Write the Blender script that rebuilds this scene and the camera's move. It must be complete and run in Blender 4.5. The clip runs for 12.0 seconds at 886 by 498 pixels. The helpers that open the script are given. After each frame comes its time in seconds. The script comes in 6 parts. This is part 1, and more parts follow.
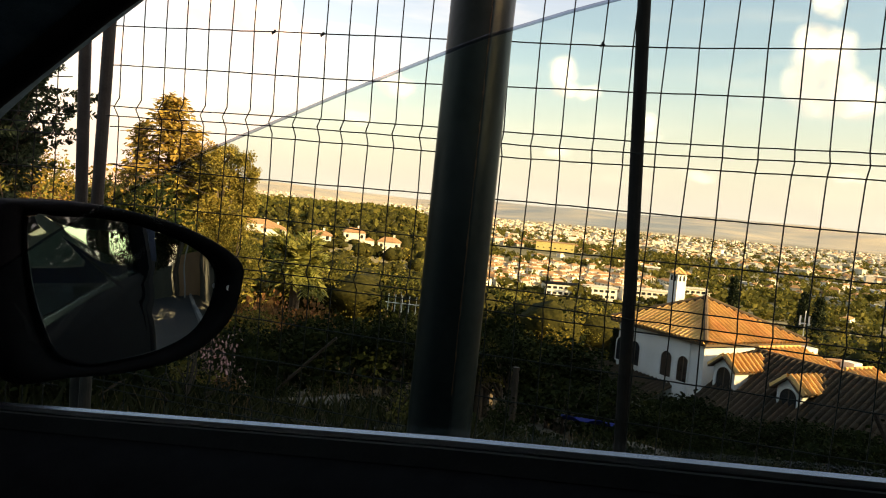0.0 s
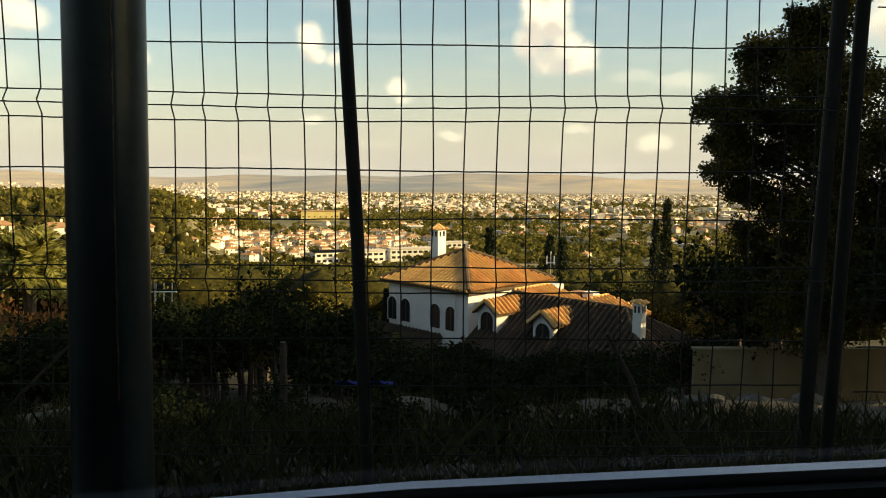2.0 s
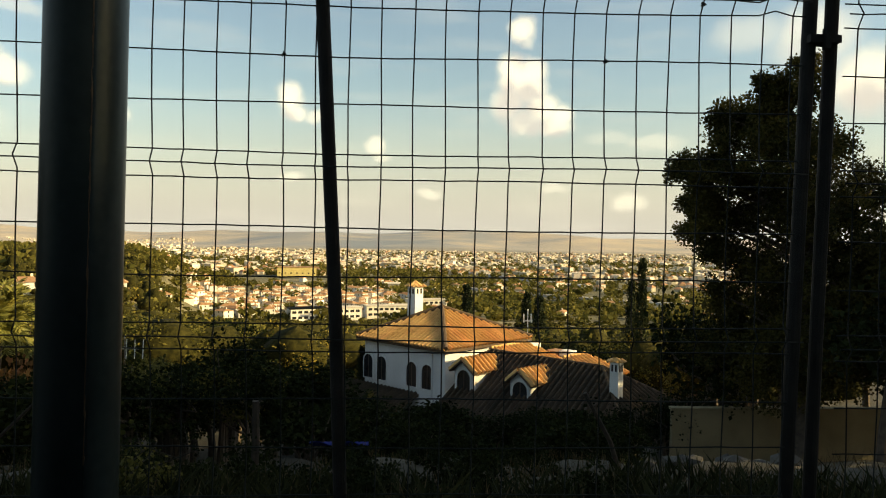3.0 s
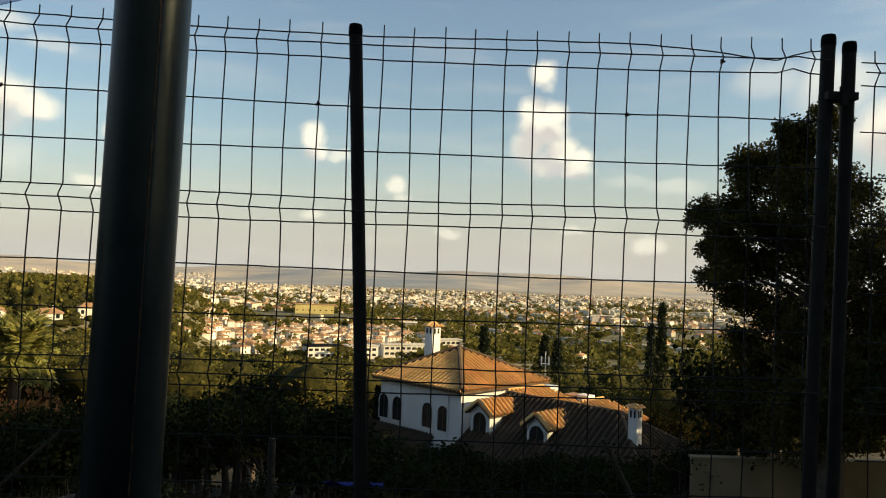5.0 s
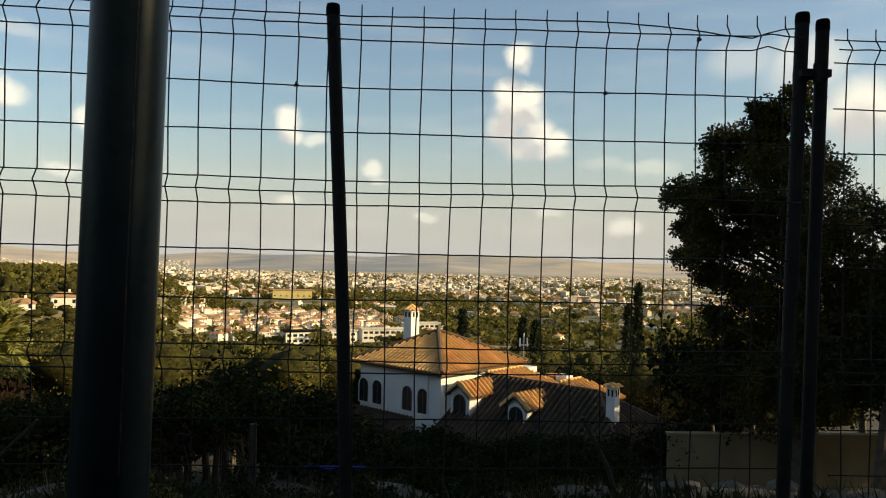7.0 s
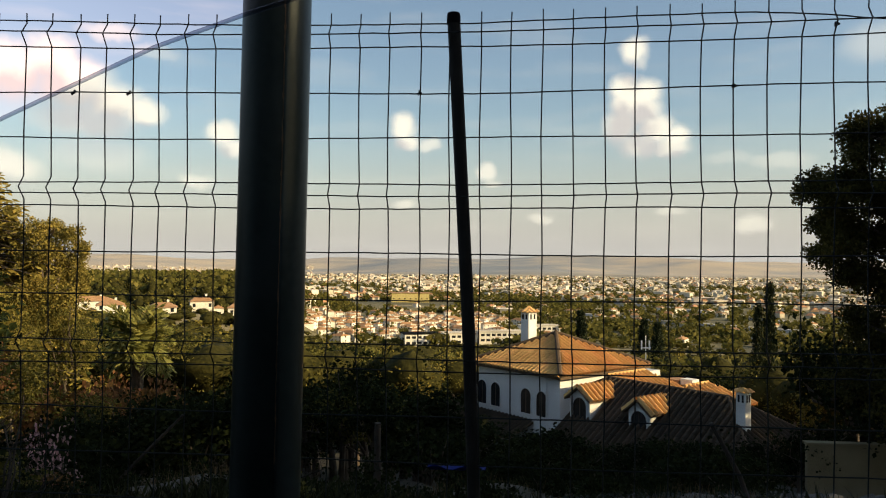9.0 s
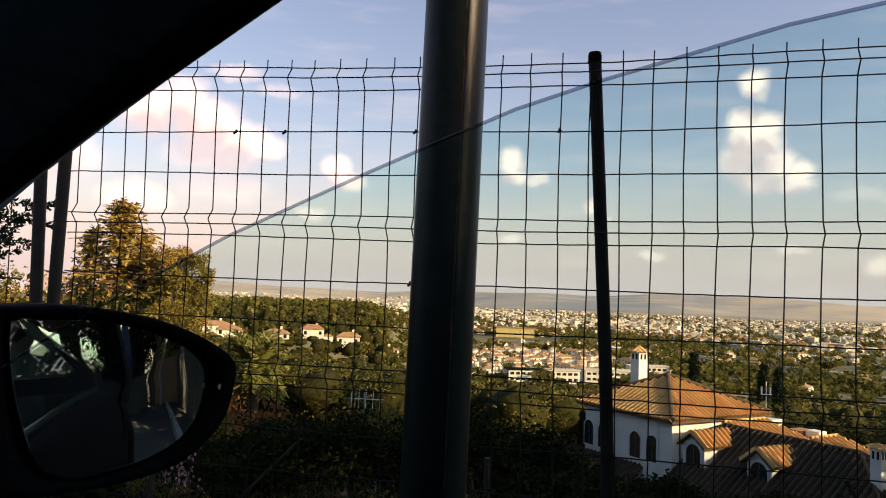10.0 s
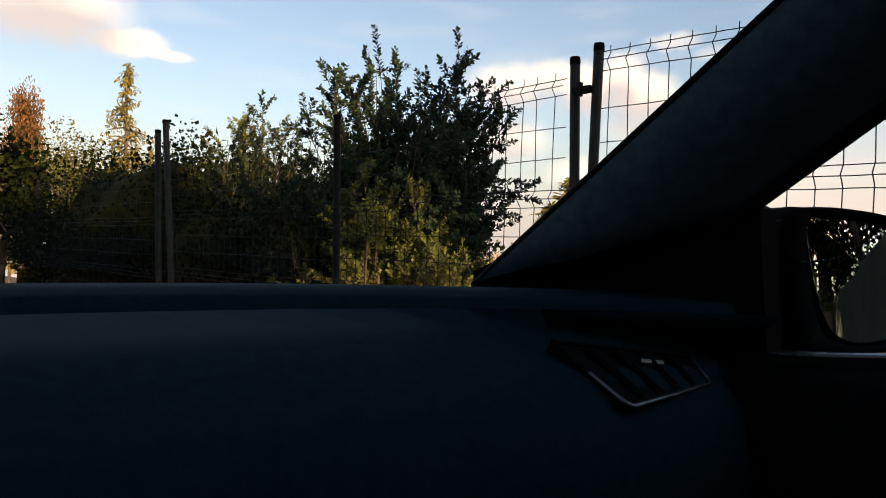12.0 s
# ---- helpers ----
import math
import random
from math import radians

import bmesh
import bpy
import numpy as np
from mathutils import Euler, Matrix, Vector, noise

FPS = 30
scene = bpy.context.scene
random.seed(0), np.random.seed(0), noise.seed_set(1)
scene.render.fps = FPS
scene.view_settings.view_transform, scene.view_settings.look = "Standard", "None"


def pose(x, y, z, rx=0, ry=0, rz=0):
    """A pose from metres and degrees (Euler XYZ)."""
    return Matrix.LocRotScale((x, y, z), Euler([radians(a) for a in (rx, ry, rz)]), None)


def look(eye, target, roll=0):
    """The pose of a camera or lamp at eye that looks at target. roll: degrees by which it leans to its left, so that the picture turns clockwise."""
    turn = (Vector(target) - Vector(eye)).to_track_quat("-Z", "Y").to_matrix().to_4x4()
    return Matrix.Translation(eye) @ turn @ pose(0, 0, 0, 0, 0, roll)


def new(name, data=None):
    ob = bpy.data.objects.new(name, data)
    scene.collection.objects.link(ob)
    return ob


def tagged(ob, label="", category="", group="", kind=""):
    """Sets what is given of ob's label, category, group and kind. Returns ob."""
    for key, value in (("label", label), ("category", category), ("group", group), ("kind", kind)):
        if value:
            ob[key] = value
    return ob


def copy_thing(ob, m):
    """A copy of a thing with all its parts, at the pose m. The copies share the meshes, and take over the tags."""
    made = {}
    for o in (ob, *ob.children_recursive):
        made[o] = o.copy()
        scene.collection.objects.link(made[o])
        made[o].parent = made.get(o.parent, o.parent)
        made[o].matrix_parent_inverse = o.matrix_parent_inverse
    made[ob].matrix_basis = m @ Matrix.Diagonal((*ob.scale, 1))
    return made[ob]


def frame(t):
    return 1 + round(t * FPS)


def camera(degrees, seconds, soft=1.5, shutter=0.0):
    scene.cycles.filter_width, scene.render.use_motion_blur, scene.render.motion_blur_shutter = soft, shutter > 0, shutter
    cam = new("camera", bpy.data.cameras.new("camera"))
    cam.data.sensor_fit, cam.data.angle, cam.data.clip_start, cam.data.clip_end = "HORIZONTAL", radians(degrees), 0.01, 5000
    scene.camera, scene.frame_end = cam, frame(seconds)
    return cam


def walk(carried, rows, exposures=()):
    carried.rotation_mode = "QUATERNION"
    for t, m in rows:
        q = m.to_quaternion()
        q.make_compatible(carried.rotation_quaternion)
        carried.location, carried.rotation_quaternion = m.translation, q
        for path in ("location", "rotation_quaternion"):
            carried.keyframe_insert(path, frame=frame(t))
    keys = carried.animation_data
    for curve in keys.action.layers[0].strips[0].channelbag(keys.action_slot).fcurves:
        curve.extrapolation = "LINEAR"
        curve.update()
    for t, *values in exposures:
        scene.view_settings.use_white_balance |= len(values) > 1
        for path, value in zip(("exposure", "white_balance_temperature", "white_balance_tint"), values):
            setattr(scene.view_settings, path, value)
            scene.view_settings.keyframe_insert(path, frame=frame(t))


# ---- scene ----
cam = camera(62.7, 12.0, soft=1.1)
PATH = [
    (0, (0.1684, 0.0858, 1.2337), (-0.4192, 1.9923, 1.0927), 5.00),
    (0.5, (0.2061, 0.1331, 1.2281), (-0.1155, 2.0944, 1.0048), 3.93),
    (1, (0.2395, 0.1894, 1.2224), (0.0359, 2.1666, 1.0007), 1.28),
    (1.5, (0.2695, 0.2227, 1.2178), (0.2868, 2.2096, 0.9894), 0.82),
    (2, (0.2857, 0.2368, 1.2219), (0.3268, 2.2266, 1.0239), 0.47),
    (2.5, (0.2851, 0.2424, 1.2198), (0.3640, 2.2382, 1.1172), -0.56),
    (3, (0.2817, 0.2457, 1.2254), (0.3837, 2.2427, 1.1852), 0.99),
    (3.2, (0.2810, 0.2464, 1.2265), (0.3776, 2.2440, 1.2241), 0.92),
    (4.8, (0.2638, 0.1836, 1.2420), (0.3340, 2.1810, 1.3136), 2.51),
    (5, (0.2606, 0.1841, 1.2391), (0.3093, 2.1823, 1.3072), 2.12),
    (5.5, (0.2448, 0.1868, 1.2247), (0.1523, 2.1825, 1.3174), 2.28),
    (6, (0.2419, 0.1606, 1.2296), (0.1537, 2.1566, 1.3207), 2.98),
    (6.5, (0.2461, 0.1748, 1.2280), (0.2967, 2.1735, 1.2819), 1.16),
    (6.7, (0.2469, 0.1776, 1.2277), (0.3590, 2.1743, 1.2572), 1.28),
    (8.3, (0.2521, 0.1782, 1.2281), (0.3204, 2.1770, 1.2447), 1.21),
    (8.5, (0.2474, 0.1742, 1.2271), (0.2298, 2.1741, 1.2398), 1.30),
    (9, (0.2237, 0.1455, 1.2258), (0.0189, 2.1348, 1.2520), 0.43),
    (9.5, (0.1899, 0.1019, 1.2266), (-0.1739, 2.0675, 1.2897), 1.50),
    (10, (0.1275, 0.0863, 1.2238), (-0.3644, 2.0215, 1.3373), 1.97),
    (10.5, (0.0995, 0.0114, 1.2036), (-0.6051, 1.8776, 1.3486), 2.25),
    (11, (0.0579, -0.0547, 1.1821), (-0.8810, 1.7058, 1.3204), 3.06),
    (11.5, (0.0178, -0.1496, 1.1782), (-1.1767, 1.4510, 1.2847), 1.12),
    (12, (-0.0382, -0.2411, 1.1440), (-1.5205, 1.1015, 1.1421), 1.72),
]

EXPOSURES = [(0.0, 1.61, 9000, 26), (0.5, 1.34, 8800, 24), (1.5, 1.21, 8600, 24), (3.0, 1.21, 8300, 24), (5.0, 0.99, 7450, 27), (8.5, 0.94, 7300, 28), (10.0, 0.97, 7250, 32), (11.0, 1.01, 7100, 28), (11.5, 1.07, 7300, 26), (12.0, 1.07, 7400, 26)]
walk(cam, [(t, look(eye, target, roll)) for t, eye, target, roll in PATH], EXPOSURES)

# ---------------------------------------------------------------- light
SUN_BEARING, SUN_HEIGHT = 101.0, 20.0


def world_sky():
    w = bpy.data.worlds.new("evening_sky")
    scene.world = w
    w.use_nodes = True
    nt = w.node_tree
    nt.nodes.clear()
    N, L = nt.nodes.new, nt.links.new
    out, bg = N("ShaderNodeOutputWorld"), N("ShaderNodeBackground")
    sky = N("ShaderNodeTexSky")
    sky.sky_type, sky.sun_disc = "NISHITA", False
    sky.sun_elevation, sky.sun_rotation = radians(SUN_HEIGHT), radians(SUN_BEARING)
    sky.altitude, sky.air_density, sky.dust_density, sky.ozone_density = 100, 1.2, 1.6, 1.6
    tc = N("ShaderNodeTexCoord")
    # cumulus banks, each a soft ball of directions broken up by noise: bearing, height, width, flatness
    puff = N("ShaderNodeTexNoise")
    puff.inputs["Scale"].default_value, puff.inputs["Detail"].default_value, puff.inputs["Roughness"].default_value = 30.0, 6.0, 0.55
    L(tc.outputs["Generated"], puff.inputs["Vector"])
    wisp = N("ShaderNodeTexNoise")
    wisp.inputs["Scale"].default_value, wisp.inputs["Detail"].default_value = 7.0, 5.0
    squash = N("ShaderNodeMapping")
    squash.inputs["Scale"].default_value = (1, 1, 6)
    L(tc.outputs["Generated"], squash.inputs["Vector"])
    L(squash.outputs["Vector"], wisp.inputs["Vector"])
    warp = N("ShaderNodeVectorMath")
    warp.operation = "SUBTRACT"
    L(puff.outputs["Color"], warp.inputs[0])
    warp.inputs[1].default_value = (0.5, 0.5, 0.5)
    push = N("ShaderNodeVectorMath")
    push.operation = "MULTIPLY_ADD"
    L(warp.outputs[0], push.inputs[0])
    push.inputs[1].default_value = (0.022, 0.022, 0.022)
    L(tc.outputs["Generated"], push.inputs[2])
    def bank(where):
        total = None
        for bearing, height, width, flat, body in CLOUDS:
            b, h = radians(bearing), radians(height)
            mid = Vector((math.sin(b) * math.cos(h), math.cos(b) * math.cos(h), math.sin(h)))
            off = N("ShaderNodeVectorMath")
            off.operation = "SUBTRACT"
            L(where, off.inputs[0])
            off.inputs[1].default_value = mid
            sc = N("ShaderNodeVectorMath")
            sc.operation = "MULTIPLY"
            L(off.outputs[0], sc.inputs[0])
            r = math.tan(radians(width))
            sc.inputs[1].default_value = (1 / r, 1 / r, 1 / (r * flat))
            ln = N("ShaderNodeVectorMath")
            ln.operation = "LENGTH"
            L(sc.outputs[0], ln.inputs[0])
            mr = N("ShaderNodeMapRange")
            mr.interpolation_type = "SMOOTHSTEP"
            mr.inputs["From Min"].default_value, mr.inputs["From Max"].default_value = 1.18, 0.35
            mr.inputs["To Max"].default_value = body
            L(ln.outputs["Value"], mr.inputs["Value"])
            if total is None:
                total = mr.outputs[0]
            else:
                mx = N("ShaderNodeMath")
                mx.operation = "MAXIMUM"
                L(total, mx.inputs[0])
                L(mr.outputs[0], mx.inputs[1])
                total = mx.outputs[0]
        return total

    total = bank(push.outputs[0])
    # thickness of cloud towards the light: what lies under much cloud is grey
    above = N("ShaderNodeVectorMath")
    above.operation = "ADD"
    L(push.outputs[0], above.inputs[0])
    above.inputs[1].default_value = (0.006, 0.0, 0.030)
    cover = bank(above.outputs[0])
    wr = N("ShaderNodeMapRange")
    wr.inputs["From Min"].default_value, wr.inputs["From Max"].default_value = 0.5, 0.78
    wr.inputs["To Max"].default_value = 0.13
    L(wisp.outputs["Fac"], wr.inputs["Value"])
    both = N("ShaderNodeMath")
    both.operation, both.use_clamp = "MAXIMUM", True
    L(total, both.inputs[0])
    L(wr.outputs[0], both.inputs[1])
    tint = N("ShaderNodeMix")
    tint.data_type = "RGBA"
    tint.inputs[6].default_value, tint.inputs[7].default_value = CLOUD_SHADE, CLOUD_LIGHT
    lit = N("ShaderNodeMath")
    lit.operation, lit.use_clamp = "MULTIPLY_ADD", True
    L(cover, lit.inputs[0])
    lit.inputs[1].default_value = -1.0
    grain = N("ShaderNodeMath")
    grain.operation = "MULTIPLY_ADD"
    L(puff.outputs["Fac"], grain.inputs[0])
    grain.inputs[1].default_value, grain.inputs[2].default_value = 0.7, 0.62
    L(grain.outputs[0], lit.inputs[2])
    L(lit.outputs[0], tint.inputs[0])
    # thick low air towards the skyline
    sep = N("ShaderNodeSeparateXYZ")
    L(tc.outputs["Generated"], sep.inputs[0])
    low = N("ShaderNodeMapRange")
    low.interpolation_type = "SMOOTHSTEP"
    low.inputs["From Min"].default_value, low.inputs["From Max"].default_value = 0.21, -0.02
    low.inputs["To Max"].default_value = 0.92
    L(sep.outputs["Z"], low.inputs["Value"])
    air = N("ShaderNodeMix")
    air.data_type = "RGBA"
    L(low.outputs[0], air.inputs[0])
    L(sky.outputs[0], air.inputs[6])
    air.inputs[7].default_value = LOW_AIR
    mix = N("ShaderNodeMix")
    mix.data_type = "RGBA"
    L(both.outputs[0], mix.inputs[0])
    L(air.outputs[2], mix.inputs[6])
    L(tint.outputs[2], mix.inputs[7])
    L(mix.outputs[2], bg.inputs["Color"])
    bg.inputs["Strength"].default_value = 0.098
    L(bg.outputs[0], out.inputs["Surface"])


# each bank: bearing, height, width, flatness, body
AHEAD = [(8.9, 15.6, 1.15, 1.1, 1.0), (9.2, 14.7, 0.8, 0.8, 0.5), (8.2, 12.8, 1.35, 0.9, 1.0), (9.6, 12.6, 1.35, 0.9, 1.0), (8.8, 11.9, 1.9, 0.95, 1.0), (8.1, 11.6, 1.3, 1.1, 1.0), (9.4, 11.2, 1.6, 1.1, 1.0), (10.4, 9.9, 1.5, 0.9, 1.0), (11.9, 9.3, 1.25, 0.8, 1.0), (8.0, 10.2, 1.6, 1.1, 1.0),
    (9.4, 8.7, 1.9, 0.6, 0.85), (11.4, 8.5, 1.7, 0.55, 0.85), (-9.1, 10.3, 1.2, 1.05, 1.0), (-8.7, 9.2, 1.1, 0.8, 0.9), (-7.0, 8.9, 1.2, 0.5, 0.6), (-2.5, 6.9, 0.85, 1.0, 0.75), (-2.0, 6.0, 0.7, 0.6, 0.45), (-8.9, 4.3, 1.2, 0.45, 0.5), (1.8, 3.2, 1.2, 0.4, 0.45),
    (17.2, 2.6, 1.6, 0.5, 0.5), (25.4, 14.6, 2.9, 0.5, 0.3), (29.6, 13.9, 3.2, 0.8, 0.55), (33.0, 10.6, 3.2, 0.8, 1.0), (15.6, 7.5, 2.2, 0.28, 0.2), (19.0, 7.2, 2.4, 0.3, 0.3), (11.5, 3.6, 1.3, 0.35, 0.35)]
ASIDE = [(-34.4, 13.3, 2.2, 0.9, 1.0), (-33.0, 11.9, 3.0, 0.75, 1.0), (-30.6, 11.0, 2.6, 0.65, 1.0), (-28.4, 10.4, 1.9, 0.65, 1.0), (-36.8, 12.4, 2.8, 0.8, 1.0), (-32.0, 9.7, 4.0, 0.4, 0.75), (-39.6, 13.2, 2.8, 0.6, 0.9), (-43.0, 12.6, 3.6, 0.6, 0.9), (-30.8, 15.7, 2.2, 0.32, 0.45), (-27.5, 14.7, 2.0, 0.3, 0.3),
    (-22.8, 9.2, 1.5, 0.75, 0.9), (-21.8, 8.2, 1.7, 0.5, 0.8), (-24.7, 5.7, 1.5, 0.45, 0.55), (-37.2, 6.0, 2.8, 0.5, 0.8), (-31.5, 7.2, 3.6, 0.4, 0.35), (-43.0, 8.6, 3.4, 0.6, 0.9), (-77.0, 15.6, 6.0, 0.5, 1.0), (-71.8, 13.9, 3.2, 0.35, 1.0), (-69.0, 13.3, 1.8, 0.3, 1.0),
    (60, 24, 9, 0.5, 1.0), (110, 30, 12, 0.4, 1.0), (200, 35, 14, 0.4, 1.0)]
CLOUDS = AHEAD + ASIDE
CLOUD_SHADE, CLOUD_LIGHT = (4.7, 4.3, 4.15, 1), (7.8, 7.0, 5.95, 1)
LOW_AIR = (4.3, 3.98, 3.78, 1)
world_sky()

sun_data = bpy.data.lights.new("sun", "SUN")
sun_data.energy, sun_data.angle, sun_data.color = 5.0, radians(0.6), (1.0, 0.74, 0.42)
sun = new("sun", sun_data)
_b, _h = radians(SUN_BEARING), radians(SUN_HEIGHT)
sun.matrix_world = look((60 * math.sin(_b) * math.cos(_h), 60 * math.cos(_b) * math.cos(_h), 60 * math.sin(_h)), (0, 0, 0))


# ---------------------------------------------------------------- materials
def material(name, one, two, scale=8.0, rough=0.7, metal=0.0, bump=0.0, fine=12.0, spread=(0.35, 0.65), vary=0.0, leaf=0.0, gloss=0.5, island=False):
    """Two colours mixed by a broad and a fine noise in metres, with relief. vary: shade by object; leaf: light let through."""
    m = bpy.data.materials.new(name)
    m.use_nodes = True
    nt = m.node_tree
    N, L = nt.nodes.new, nt.links.new
    b = nt.nodes["Principled BSDF"]
    geo = N("ShaderNodeNewGeometry")
    n1, n2 = N("ShaderNodeTexNoise"), N("ShaderNodeTexNoise")
    n1.inputs["Scale"].default_value, n1.inputs["Detail"].default_value = scale, 4
    n2.inputs["Scale"].default_value, n2.inputs["Detail"].default_value = scale * fine, 3
    for n in (n1, n2):
        L(geo.outputs["Position"], n.inputs["Vector"])
    add = N("ShaderNodeMath")
    add.operation = "MULTIPLY_ADD"
    L(n2.outputs["Fac"], add.inputs[0])
    add.inputs[1].default_value = 0.4
    half = N("ShaderNodeMath")
    half.operation = "MULTIPLY"
    half.inputs[1].default_value = 0.6
    L(n1.outputs["Fac"], half.inputs[0])
    L(half.outputs[0], add.inputs[2])
    mr = N("ShaderNodeMapRange")
    mr.inputs["From Min"].default_value, mr.inputs["From Max"].default_value = spread
    L(add.outputs[0], mr.inputs["Value"])
    mix = N("ShaderNodeMix")
    mix.data_type = "RGBA"
    mix.inputs[6].default_value, mix.inputs[7].default_value = (*one, 1), (*two, 1)
    L(mr.outputs[0], mix.inputs[0])
    colour = mix.outputs[2]
    if vary:
        hsv = N("ShaderNodeHueSaturation")
        if island:
            rnd = geo.outputs["Random Per Island"]
        else:
            rnd = N("ShaderNodeObjectInfo").outputs["Random"]
        v = N("ShaderNodeMapRange")
        v.inputs["To Min"].default_value, v.inputs["To Max"].default_value = 1 - vary, 1 + vary
        L(rnd, v.inputs["Value"])
        L(v.outputs[0], hsv.inputs["Value"])
        hue = N("ShaderNodeMapRange")
        hue.inputs["To Min"].default_value, hue.inputs["To Max"].default_value = 0.5 + 0.04 * vary, 0.5 - 0.05 * vary
        L(rnd, hue.inputs["Value"])
        L(hue.outputs[0], hsv.inputs["Hue"])
        L(colour, hsv.inputs["Color"])
        colour = hsv.outputs[0]
    L(colour, b.inputs["Base Color"])
    b.inputs["Roughness"].default_value, b.inputs["Metallic"].default_value = rough, metal
    b.inputs["Specular IOR Level"].default_value = gloss
    if bump:
        bp = N("ShaderNodeBump")
        bp.inputs["Strength"].default_value, bp.inputs["Distance"].default_value = bump, 0.4 / (scale * fine)
        L(add.outputs[0], bp.inputs["Height"])
        L(bp.outputs[0], b.inputs["Normal"])
    if leaf:
        tr, ms = N("ShaderNodeBsdfTranslucent"), N("ShaderNodeMixShader")
        L(colour, tr.inputs["Color"])
        ms.inputs[0].default_value = leaf
        L(b.outputs[0], ms.inputs[1])
        L(tr.outputs[0], ms.inputs[2])
        L(ms.outputs[0], nt.nodes["Material Output"].inputs["Surface"])
    return m


def pane_material(name, tint, gloss, share=0.035):
    m = bpy.data.materials.new(name)
    m.use_nodes = True
    nt = m.node_tree
    nt.nodes.clear()
    N, L = nt.nodes.new, nt.links.new
    out, mix, tr, gl = N("ShaderNodeOutputMaterial"), N("ShaderNodeMixShader"), N("ShaderNodeBsdfTransparent"), N("ShaderNodeBsdfGlossy")
    tr.inputs["Color"].default_value = (*tint, 1)
    gl.inputs["Roughness"].default_value = 0.02
    gl.inputs["Color"].default_value = (gloss, gloss, gloss, 1)
    lw, pw, ma = N("ShaderNodeLayerWeight"), N("ShaderNodeMath"), N("ShaderNodeMath")
    pw.operation, ma.operation = "POWER", "MULTIPLY_ADD"
    pw.inputs[1].default_value = 5.0
    lw.inputs["Blend"].default_value = 0.5
    L(lw.outputs["Facing"], pw.inputs[0])
    L(pw.outputs[0], ma.inputs[0])
    ma.inputs[1].default_value, ma.inputs[2].default_value = 0.9, share
    L(ma.outputs[0], mix.inputs[0])
    L(tr.outputs[0], mix.inputs[1])
    L(gl.outputs[0], mix.inputs[2])
    L(mix.outputs[0], out.inputs["Surface"])
    return m


